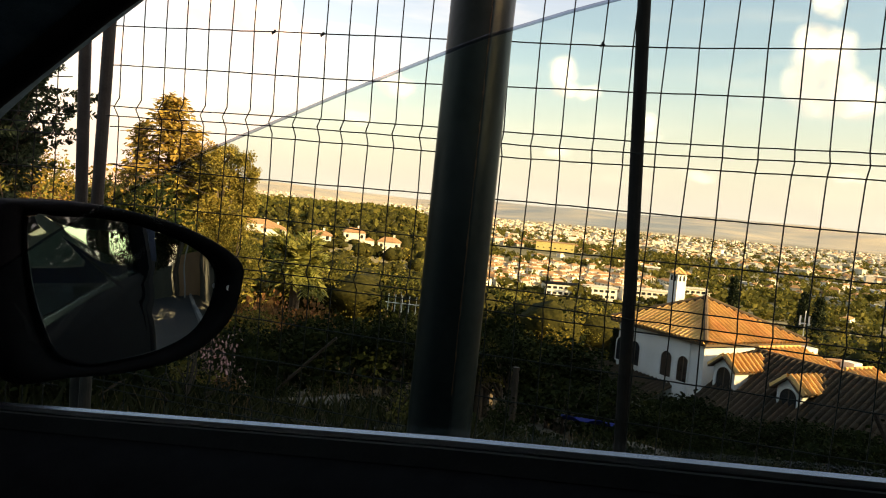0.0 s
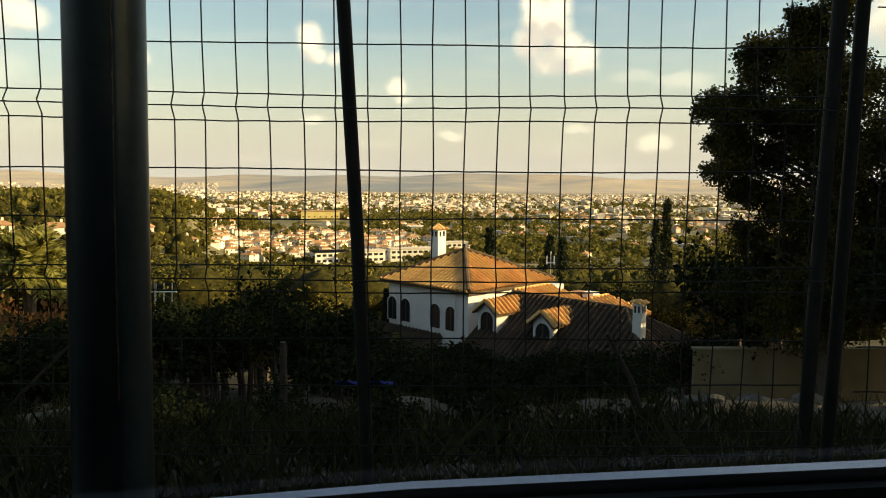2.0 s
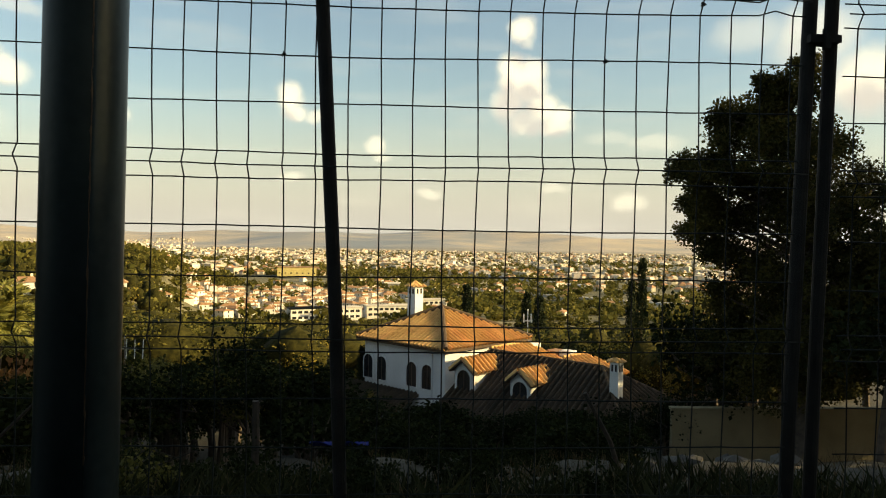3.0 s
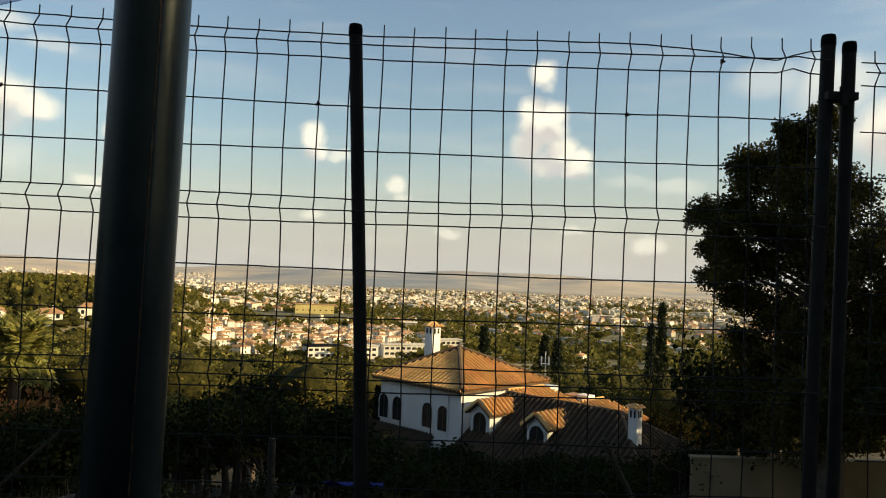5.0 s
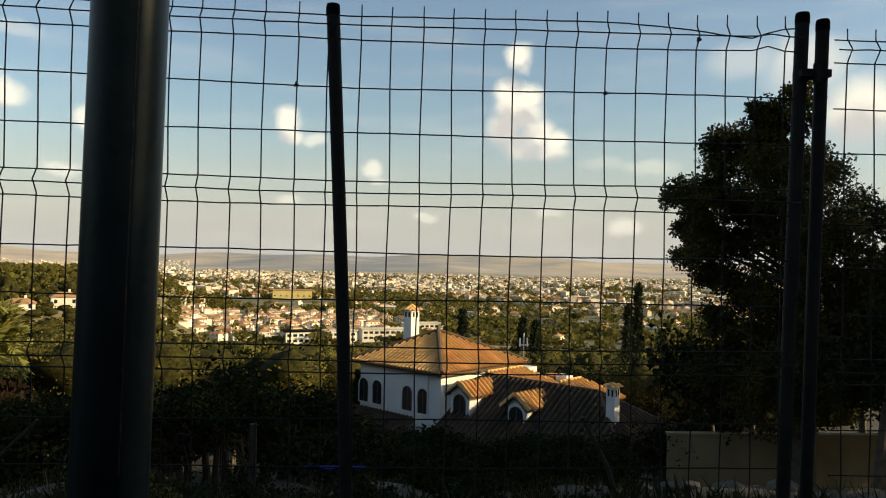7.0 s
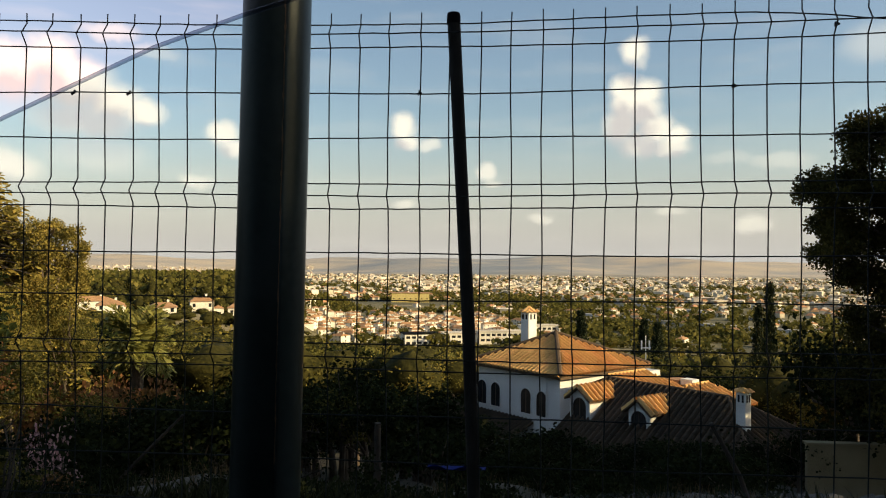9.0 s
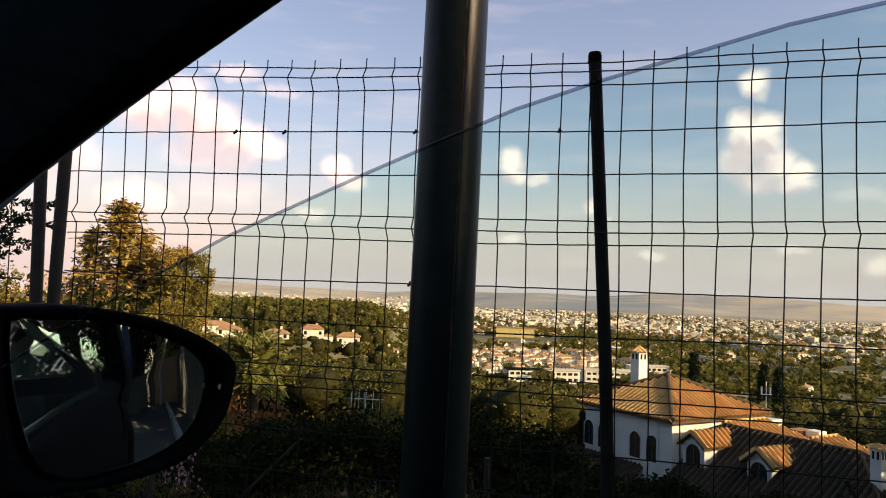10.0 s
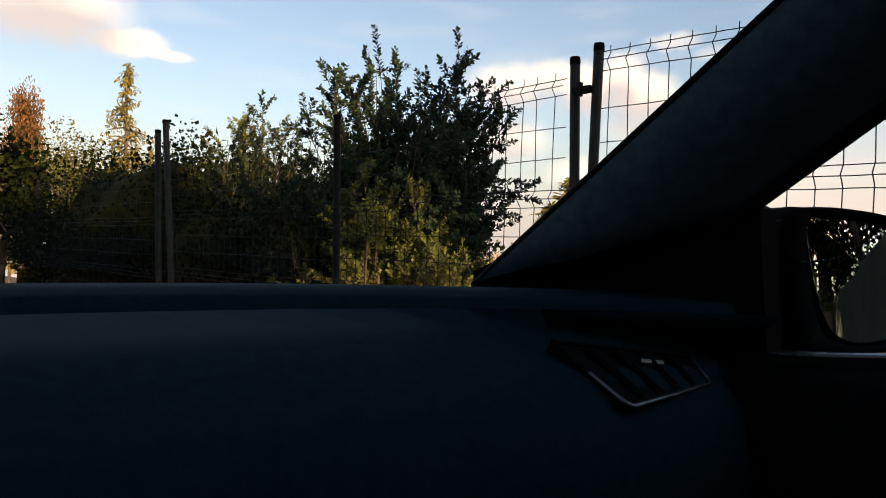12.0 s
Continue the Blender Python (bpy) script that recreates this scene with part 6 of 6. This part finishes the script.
        big = rng.random() < 0.1
        w, dp, h = (rng.uniform(9, 24), rng.uniform(7, 11), rng.uniform(4, 8)) if big else (rng.uniform(4, 8), rng.uniform(4, 7), rng.uniform(2.4, 4.2))
        m = Matrix.Translation((x, y, g)) @ Matrix.Rotation(rng.random() * 3.14, 4, "Z")
        walls.box((-w / 2, -dp / 2, -4), (w / 2, dp / 2, h), m)
        rh = 0.4 if big else 2.0
        q = [m @ Vector(p) for p in ((-w / 2 - .4, -dp / 2 - .4, h), (w / 2 + .4, -dp / 2 - .4, h), (w / 2 + .4, dp / 2 + .4, h), (-w / 2 - .4, dp / 2 + .4, h), (-w / 4, 0, h + rh), (w / 4, 0, h + rh))]
        (roofs if rng.random() < (0.3 if big or d > 1100 else 0.8) else walls).add(q, [(0, 1, 5, 4), (1, 2, 5), (2, 3, 4, 5), (3, 0, 4)])
    solid("far_houses", walls, M["far_wall"], "pale houses and blocks scattered over the valley", "houses", "stuff")
    solid("far_roofs", roofs, M["far_roof"], "clay roofs of the scattered valley houses", "roofs", "stuff")
    unit = np.random.default_rng(2)
    base = []
    for k in range(5):
        q = unit.normal(size=(8, 3))
        q /= np.linalg.norm(q, axis=1, keepdims=True)
        base.append(leaves(unit, q * np.array([0.5, 0.5, 0.5]) + [0, 0, 0.5], 0.36, 4, 0.5, slim=0.55))
    quads = []
    for k in range(7600):
        b = rng.uniform(-40, 36)
        d = 400 * (2400 / 400) ** (rng.random() ** 1.1)
        x, y = spot(b, d)
        if (415 < d < 650 and -17 < b < -1 and rng.random() < 0.8) or (700 < d < 860 and -12 < b < -5):
            continue
        dens = 0.5 - 0.45 * math.sin(x / 140 + 1.7) * math.sin(y / 190 + 0.6)
        if d < 1400 and (b > 0 or d > 660):
            dens += 0.3 if b < 3 else (-0.06 if d < 1000 else 0.05)
        if rng.random() > dens:
            continue
        s = rng.uniform(3.0, 6.0)
        quads.append(base[k % 5] * np.array([s * 1.1, s * 1.1, s]) + np.array([x, y, gz(x, y) - 0.3]))
    solid("far_woods", quad_data("far_woods", np.concatenate(quads), M["far_leaf"]), None, "olive-green woods between the valley houses", "woods", "stuff")


build_town()


# ---------------------------------------------------------------- the car
def car_interp(table, x):
    return [float(np.interp(x, [r[0] for r in table], [r[k] for r in table])) for k in range(1, len(table[0]))]


def build_car():
    """A parked car facing along -x, seen from its front passenger seat. The door's outer skin lies near y = 0.52."""
    car = thing("car", "parked dark blue car with black interior, front side window half lowered", "car")
    mid = -0.36                                   # the car's middle line
    flip = lambda p: (p[0], 2 * mid - p[1], p[2])

    # window line of the door: x, y, z along the sill
    sill = [(-0.42, 0.485, 1.046), (-0.30, 0.481, 1.055), (-0.22, 0.478, 1.064), (0.06, 0.470, 1.097), (0.16, 0.468, 1.107), (0.28, 0.465, 1.1185), (0.43, 0.462, 1.127), (0.70, 0.458, 1.142), (1.00, 0.45, 1.153)]
    # rear edge of the windscreen pillar, running on as the roof rail
    rail = [(-0.42, 0.467, 1.146), (-0.352, 0.455, 1.193), (-0.24, 0.437, 1.266), (-0.15, 0.424, 1.316), (-0.04, 0.410, 1.372), (0.08, 0.396, 1.430), (0.25, 0.386, 1.478), (0.55, 0.378, 1.502), (1.00, 0.375, 1.500)]
    # front edge of the pillar along the windscreen
    front = [(-0.72, 0.428, 1.100), (-0.56, 0.400, 1.198), (-0.42, 0.375, 1.283), (-0.30, 0.354, 1.356), (-0.24, 0.343, 1.392), (-0.14, 0.326, 1.445), (-0.04, 0.305, 1.485), (0.04, 0.29, 1.505)]
    glass_top = [(-0.30, 0.475, 1.139), (-0.215, 0.463, 1.188), (-0.10, 0.449, 1.245), (0.0, 0.439, 1.285), (0.085, 0.431, 1.317), (0.20, 0.423, 1.346), (0.30, 0.419, 1.363), (0.55, 0.412, 1.392), (1.00, 0.41, 1.405)]

    def at(table, t):
        i = t * (len(table) - 1)
        k = min(int(i), len(table) - 2)
        return Vector(table[k]).lerp(Vector(table[k + 1]), i - k)

    for mirror_side in (False, True):
        F = flip if mirror_side else (lambda p: tuple(p))
        # pillar: a rounded band between its two edges, inner face bowed inwards
        rings = []
        for k in range(15):
            t = k / 14
            a, b = at(front, t), Vector((0, 0, 0))
            xr = a.x + 0.30 + 0.02 * math.sin(t * 3)
            b = at(rail, min(1.0, 0.09 + 0.60 * t))
            m = (a + b) / 2
            inward = Vector((0.25, -1.0, -0.1)).normalized()
            b = b + Vector((-0.005, 0.0, 0.008))
            ring = [a, a.lerp(b, 0.05) + inward * 0.006, a.lerp(b, 0.25) + inward * 0.018, m + inward * 0.022, a.lerp(b, 0.8) + inward * 0.014, a.lerp(b, 0.96) + inward * 0.004, b,
                    b + Vector((0, 0.035, 0.01)), m + Vector((-0.02, 0.06, 0.03)), a + Vector((-0.004, 0.02, 0.004))]
            rings.append([F(p) for p in ring])
        part("windscreen_pillar", Mesh().loft(rings), M["cloth"], car, "dark grey cloth-covered pillar", smooth=True)
        seal = Mesh().tube([F(Vector(p) + Vector((-0.005, 0.004, 0.009))) for p in rail], 0.010, 8)
        part("door_seal", seal, M["rubber"], car, smooth=True)
        part("screen_seal", Mesh().tube([F(Vector(p) + Vector((0.003, 0.002, -0.003))) for p in front], 0.005, 8), M["rubber"], car, smooth=True)

        # door: inner panel, sill, outer skin
        door = part("door", Mesh().loft([[F((x, y + 0.020, z - 0.010)), F((x, y + 0.050, z - 0.03)), F((x, y + 0.085, z - 0.30)), F((x, y + 0.06, 0.28)), F((x, y + 0.0, 0.28)), F((x, y - 0.045, 0.60)), F((x, y - 0.06, z - 0.22)),
                                         F((x, y - 0.075, z - 0.07)), F((x, y - 0.055, z - 0.022)), F((x, y - 0.012, z - 0.010))] for x, y, z in sill + [(1.02, 0.45, 1.158)]]), M["trim_black"], car, "black door panel", smooth=True)
        part("sill_strip", Mesh().loft([[F((x, y + 0.003, z - 0.006)), F((x, y + 0.0035, z + 0.0005)), F((x, y + 0.006, z + 0.002)), F((x, y + 0.009, z + 0.0005)), F((x, y + 0.010, z - 0.008)), F((x, y + 0.004, z - 0.012))] for x, y, z in sill]), M["chrome"], door, "bright metal window strip", smooth=False)
        part("weather_strip", Mesh().loft([[F((x, y - 0.014, z - 0.010)), F((x, y - 0.008, z - 0.001)), F((x, y + 0.001, z - 0.003)), F((x, y + 0.001, z - 0.012))] for x, y, z in sill]), M["rubber"], door)
        # the sail panel in front of the mirror
        tri = [(-0.355, 0.458, 1.192), (-0.355, 0.484, 1.045), (-0.74, 0.48, 1.01), (-0.73, 0.44, 1.115), (-0.50, 0.45, 1.20), (-0.40, 0.452, 1.215)]
        part("sail_panel", Mesh().prism([F(p) for p in tri], (0, 0.035 if not mirror_side else -0.035, 0)), M["trim_black"], door)
        # glass
        pane = Mesh()
        xs = np.linspace(-0.33, 1.0, 34)
        low_edge, top_edge = [], []
        for x in xs:
            sy, sz = car_interp(sill, x)
            ty, tz = car_interp(glass_top, x)
            if mirror_side:
                ty, tz = car_interp(rail, x)
            if tz < sz + 0.002:
                ty, tz = sy, sz + 0.002
            low_edge.append((x, sy + 0.014, sz - 0.02))
            top_edge.append((x, ty, tz))
        mids = [[(Vector(a).lerp(Vector(b), q) + Vector((0, 0.006 * math.sin(math.pi * q), 0))) for a, b in zip(low_edge, top_edge)] for q in (0, 0.33, 0.66, 1)]
        pane.loft([[F(p) for p in r] for r in mids], closed=False)
        g = part("side_glass", pane, M["side_glass"], door, "tinted window glass, half lowered" if not mirror_side else "tinted window glass, closed", smooth=True)
        g.visible_shadow = False
        if not mirror_side:
            edge = Mesh().tube([F(Vector(p) + Vector((0, 0, 0.0))) for p in mids[-1]], 0.0009, 6)
            part("glass_edge", edge, M["glass_rim"], door, "ground edge of the window glass", smooth=True)
        # rear part of the side: centre pillar, rear quarter
        part("centre_pillar", Mesh().loft([[F(p) for p in ((1.00, 0.375, 1.51), (1.16, 0.372, 1.51), (1.16, 0.43, 1.50), (1.00, 0.43, 1.50))], [F(p) for p in ((1.00, 0.44, 1.15), (1.18, 0.44, 1.15), (1.18, 0.52, 1.15), (1.00, 0.52, 1.15))],
                                               [F(p) for p in ((0.98, 0.46, 0.3), (1.20, 0.46, 0.3), (1.20, 0.53, 0.3), (0.98, 0.53, 0.3))]]), M["trim_black"], car)
        part("rear_door", Mesh().loft([[F(p) for p in ((x, y + 0.03, z), (x, y + 0.08, z - 0.3), (x, y + 0.05, 0.28), (x, y - 0.02, 0.28), (x, y - 0.06, z - 0.2), (x, y - 0.03, z))] for x, y, z in ((1.18, 0.45, 1.16), (1.6, 0.44, 1.18), (2.1, 0.42, 1.21), (2.6, 0.36, 1.24))]), M["trim_black"], car, smooth=True)
        rear = Mesh().loft([[F(p) for p in ((1.14, 0.455, 1.15), (1.5, 0.44, 1.17), (1.9, 0.43, 1.2), (2.15, 0.41, 1.22))], [F(p) for p in ((1.14, 0.385, 1.49), (1.5, 0.38, 1.485), (1.9, 0.375, 1.46), (2.15, 0.37, 1.42))]], closed=False)
        rg = part("rear_side_glass", rear, M["side_glass"], car, smooth=True)
        rg.visible_shadow = False
        part("rear_quarter", Mesh().prism([F(p) for p in ((2.12, 0.41, 1.2), (2.75, 0.34, 1.24), (2.5, 0.33, 1.36), (2.12, 0.37, 1.44))], (0, 0.05 if not mirror_side else -0.05, 0)), M["body"], car)
        part("front_wing", Mesh().loft([[F(p) for p in ((x, 0.28, z), (x, 0.42, z - 0.02), (x, 0.56, z - 0.10), (x, 0.58, 0.62), (x, 0.50, 0.6))] for x, z in ((-0.62, 1.04), (-1.0, 1.0), (-1.4, 0.94), (-1.72, 0.84))]), M["body"], car, smooth=True)

    # roof and headliner
    width = [0.30, 0.34, 0.37, 0.375, 0.37, 0.35]
    xs = [-0.02, 0.2, 0.6, 1.1, 1.8, 2.3]
    zs = [1.505, 1.545, 1.575, 1.575, 1.545, 1.47]
    outer, inner = [], []
    for x, w, z in zip(xs, width, zs):
        half = w - mid
        ring_o = [(x, mid + half * q, z - 0.06 * q * q + 0.01) for q in np.linspace(-1, 1, 13)]
        ring_i = [(x, mid + half * q, z - 0.06 * q * q - 0.025) for q in np.linspace(-1, 1, 13)]
        outer.append(ring_o)
        inner.append(ring_i)
    part("roof", Mesh().loft([o + list(reversed([(a, b, c - 0.012) for a, b, c in o])) for o in outer]), M["body"], car, smooth=True)
    part("headliner", Mesh().loft([o + list(reversed([(a, b, c - 0.012) for a, b, c in o])) for o in inner]), M["cloth"], car, "dark cloth headliner", smooth=True)
    # windscreen
    rows = []
    for t in np.linspace(0, 1, 9):
        e = at(front, t)
        half = e.y - mid
        rows.append([(e.x - (0.20 * (1 - t) + 0.05) * (1 - q * q), mid + half * q, e.z + 0.012 * (1 - q * q)) for q in np.linspace(-1, 1, 17)])
    ws = part("windscreen", Mesh().loft(rows, closed=False), M["screen_glass"], car, smooth=True)
    ws.visible_shadow = False
    part("screen_header", Mesh().loft([[(x + 0.0, mid + (0.285 - mid) * q, 1.49 + 0.02 * (1 - q * q)), (x + 0.10, mid + (0.285 - mid) * q, 1.505 + 0.03 * (1 - q * q)), (x + 0.10, mid + (0.285 - mid) * q, 1.48 + 0.03 * (1 - q * q)), (x, mid + (0.285 - mid) * q, 1.47 + 0.02 * (1 - q * q))]
                                       for q in np.linspace(-1, 1, 9) for x in (0.03 - 0.05 * (1 - q * q),)]), M["cloth"], car)

    # dashboard: cross-sections from the middle of the car to the door
    rings = []
    for y in np.linspace(2 * mid - 0.45, 0.45, 25):
        q = (y - mid) / (0.45 - mid)
        base = -0.885 + 0.21 * abs(q) ** 3.0
        edge = -0.315 - 0.025 * abs(q) ** 4
        drop = 0.012 * q * q
        rings.append([(base, y, 1.085), (base + 0.02, y, 1.097), (base + 0.16, y, 1.103), (base + 0.30, y, 1.104 - drop * 0.5), (base + 0.306, y, 1.085 - drop * 0.5), (base + 0.336, y, 1.083 - drop * 0.5), (base + 0.348, y, 1.097 - drop * 0.5), (edge - 0.13, y, 1.082 - drop), (edge - 0.05, y, 1.052 - drop), (edge - 0.01, y, 1.015 - drop), (edge + 0.005, y, 0.95),
                      (edge - 0.01, y, 0.87), (edge - 0.10, y, 0.80), (edge - 0.12, y, 0.55), (-0.9, y, 0.5)])
    dash = part("dashboard", Mesh().loft(rings), M["dash"], car, "soft dark grey dashboard", smooth=True)
    # corner air vent with a bright surround
    c = [Vector((-0.413, 0.216, 1.068)), Vector((-0.345, 0.225, 1.025)), Vector((-0.3715, 0.3975, 1.021)), Vector((-0.390, 0.390, 1.046))]
    vn = (c[1] - c[0]).cross(c[3] - c[0]).normalized()
    if vn.z < 0:
        vn = -vn
    vent = part("air_vent", Mesh().prism([p + vn * 0.004 for p in c], vn * -0.02), M["trim_black"], dash, "black corner air vent")
    rim_line = [c[0].lerp(c[1], 0.5), c[0].lerp(c[1], 0.93), c[1].lerp(c[2], 0.03), c[1].lerp(c[2], 0.5), c[1].lerp(c[2], 0.96), c[2].lerp(c[3], 0.2), c[2].lerp(c[3], 0.9)]
    part("surround", Mesh().tube([p + vn * 0.006 for p in rim_line], [0.0016, 0.0026, 0.0028, 0.0026, 0.0026, 0.0022, 0.001], 6), M["dim_chrome"], vent, "satin chrome surround", smooth=True)
    part("upper_rim", Mesh().tube([p + vn * 0.005 for p in (c[2].lerp(c[3], 0.9), c[3], c[0], c[0].lerp(c[1], 0.5))], 0.002, 6), M["trim_black"], vent)
    for k in range(4):
        a, b = c[0].lerp(c[3], 0.2 + 0.2 * k), c[1].lerp(c[2], 0.2 + 0.2 * k)
        part("slat", Mesh().tube([a.lerp(b, 0.1) + vn * 0.005, a.lerp(b, 0.9) + vn * 0.005], 0.004, 6), M["trim_black"], vent)
    part("tab", Mesh().tube([c[0].lerp(c[2], 0.5) + vn * 0.009, c[0].lerp(c[2], 0.5) + vn * 0.009 + (c[3] - c[0]).normalized() * 0.03], 0.003, 6), M["dim_chrome"], vent, "small metal vent tab")

    # outside mirror
    gl = [(-0.349, 0.569, 1.186), (-0.339, 0.585, 1.189), (-0.308, 0.637, 1.187), (-0.275, 0.692, 1.167), (-0.260, 0.718, 1.144), (-0.259, 0.720, 1.117), (-0.269, 0.703, 1.081), (-0.287, 0.672, 1.063), (-0.311, 0.632, 1.055), (-0.325, 0.609, 1.056), (-0.337, 0.589, 1.072), (-0.346, 0.574, 1.125)]
    ho = [(-0.364, 0.542, 1.190), (-0.350, 0.567, 1.200), (-0.316, 0.624, 1.199), (-0.279, 0.685, 1.184), (-0.249, 0.736, 1.154), (-0.246, 0.742, 1.130), (-0.251, 0.733, 1.090), (-0.271, 0.700, 1.056), (-0.299, 0.652, 1.044), (-0.330, 0.600, 1.043), (-0.354, 0.559, 1.045), (-0.366, 0.540, 1.114)]
    n = Vector((0.860, -0.510, 0.0))
    centre = sum((Vector(p) for p in ho), Vector()) / 12
    centre_gl = sum((Vector(p) for p in gl), Vector()) / 12
    house = [[Vector(g) - n * 0.018 for p, g in zip(ho, gl)], [Vector(g).lerp(Vector(p), 0.25) + n * 0.004 for p, g in zip(ho, gl)], [Vector(g).lerp(Vector(p), 0.8) + n * 0.006 for p, g in zip(ho, gl)], [Vector(p) - n * 0.008 for p in ho],
             [centre.lerp(Vector(p), 1.0) - n * 0.04 for p in ho], [centre.lerp(Vector(p), 0.86) - n * 0.08 for p in ho], [centre.lerp(Vector(p), 0.5) - n * 0.11 for p in ho], [centre.lerp(Vector(p), 0.1) - n * 0.118 for p in ho]]
    def finer(r):
        out = []
        for i in range(len(r)):
            p0, p1, p2, p3 = r[i - 1], r[i], r[(i + 1) % len(r)], r[(i + 2) % len(r)]
            for t in (0, 0.25, 0.5, 0.75):
                out.append(0.5 * ((2 * p1) + (p2 - p0) * t + (2 * p0 - 5 * p1 + 4 * p2 - p3) * t * t + (3 * p1 - p0 - 3 * p2 + p3) * t ** 3))
        return out
    mir = part("door_mirror", Mesh().loft([finer(r) for r in house]), M["trim_black"], car, "black door mirror housing", smooth=True)
    arm = [[Vector(p) for p in q] for q in ([(-0.366, 0.552, 1.190), (-0.366, 0.552, 1.047), (-0.45, 0.57, 1.05), (-0.46, 0.57, 1.16)], [(-0.372, 0.51, 1.180), (-0.372, 0.51, 1.05), (-0.46, 0.51, 1.05), (-0.46, 0.51, 1.16)], [(-0.372, 0.465, 1.165), (-0.370, 0.47, 1.045), (-0.49, 0.47, 1.04), (-0.49, 0.46, 1.14)])]
    part("mirror_arm", Mesh().loft(arm), M["trim_black"], mir, bevel=0.008)
    # slightly convex glass, tipped a little upwards
    rim = finer([Vector(g) for g in gl])
    pivot = Vector((-0.305, 0.642, 1.12))
    along = Vector((0.510, 0.860, 0.0))
    glass_rings = []
    for q in (1.0, 0.97, 0.85, 0.7, 0.5, 0.3, 0.12, 0.01):
        ring = []
        for p in rim:
            p = centre_gl.lerp(p, q) if q < 1 else p
            u, v = (p - pivot).dot(along), p.z - pivot.z
            ring.append(p - n * (u * u / 1.9 + 0.022 * u + v * v / 5.0 + 0.067 * v + 0.003))
        glass_rings.append(ring)
    part("mirror_glass", Mesh().loft(glass_rings), M["mirror"], mir, "silvered convex mirror glass", smooth=True)
    part("sensor_dot", Mesh().tube([Vector((-0.255, 0.727, 1.123)) + n * 0.002, Vector((-0.255, 0.727, 1.123)) + n * 0.004], 0.003, 10), M["white"], mir, "small white dot on the rim")

    # the rest of the body: bonnet, bulkhead, floor, tail, wheels, seats
    part("bonnet", Mesh().loft([[(x, mid + (0.45 - mid) * q, z - 0.05 * q * q) for q in np.linspace(-1, 1, 9)] + [(x, mid + (0.45 - mid) * q, z - 0.05 * q * q - 0.03) for q in np.linspace(1, -1, 9)] for x, z in ((-0.80, 1.045), (-1.1, 1.02), (-1.5, 0.95), (-1.75, 0.84))]), M["body"], car, smooth=True)
    part("front_bumper", Mesh().box((-1.95, 2 * mid - 0.5, 0.25), (-1.72, 0.5, 0.80)), M["body"], car, bevel=0.06)
    part("floor_pan", Mesh().box((-0.95, 2 * mid - 0.5, 0.22), (2.75, 0.5, 0.28)), M["trim_black"], car)
    part("bulkhead", Mesh().box((-0.95, 2 * mid - 0.46, 0.28), (-0.90, 0.46, 1.02)), M["trim_black"], car)
    part("tailgate", Mesh().loft([[(x, 2 * mid - w, z), (x, w, z), (x + 0.06, w, z), (x + 0.06, 2 * mid - w, z)] for x, w, z in ((2.72, 0.45, 0.3), (2.78, 0.42, 0.9), (2.7, 0.36, 1.22))]), M["body"], car)
    rw = part("rear_window", Mesh().loft([[(2.68, 2 * mid - 0.34, 1.23), (2.68, 0.34, 1.23)], [(2.3, 2 * mid - 0.33, 1.46), (2.3, 0.33, 1.46)]], closed=False), M["side_glass"], car)
    rw.visible_shadow = False
    for x in (-1.32, 1.98):
        for y in (0.50, 2 * mid - 0.50):
            wheel = part("wheel", Mesh().tube([(x, y - 0.10, 0.32), (x, y - 0.08, 0.32), (x, y + 0.08, 0.32), (x, y + 0.10, 0.32)], [0.29, 0.32, 0.32, 0.29], 28), M["tyre"], car, smooth=False)
            part("rim", Mesh().tube([(x, y - 0.105, 0.32), (x, y + 0.105, 0.32)], 0.2, 20), M["chrome"], wheel)
    for y in (-0.02, 2 * mid + 0.02):
        seat = part("front_seat", Mesh().loft([[(x, y - 0.24, 0.32), (x, y + 0.24, 0.32), (x, y + 0.25, z), (x, y - 0.25, z)] for x, z in ((0.10, 0.52), (0.3, 0.60), (0.62, 0.56))]), M["seat"], car, "grey cloth front seat", bevel=0.03)
        part("backrest", Mesh().loft([[(x - 0.06, y - w, z), (x - 0.06, y + w, z), (x + 0.09, y + w, z), (x + 0.09, y - w, z)] for x, w, z in ((0.66, 0.24, 0.5), (0.74, 0.25, 0.85), (0.84, 0.20, 1.12))]), M["seat"], seat, bevel=0.03)
    part("rear_bench", Mesh().loft([[(x, 2 * mid - 0.36, 0.3), (x, 0.36, 0.3), (x, 0.36, z), (x, 2 * mid - 0.36, z)] for x, z in ((1.3, 0.55), (1.75, 0.58), (1.85, 1.1), (2.0, 1.12))]), M["seat"], car, bevel=0.03)
    wheel = part("steering_wheel", Mesh().tube([(-0.10 - 0.07 * math.cos(a), 2 * mid + 0.02 + 0.18 * math.sin(a), 0.90 + 0.165 * math.cos(a)) for a in np.linspace(0, 6.283, 33)], 0.016, 8, caps=False), M["trim_black"], car, smooth=True)
    part("hub", Mesh().tube([(-0.10, 2 * mid + 0.02, 0.90), (-0.32, 2 * mid + 0.02, 0.82)], 0.06, 12), M["trim_black"], wheel)
    return car


M["glass_rim"] = pane_material("ground_glass_edge", (0.60, 0.62, 0.68), 0.25, 0.02)
build_car()
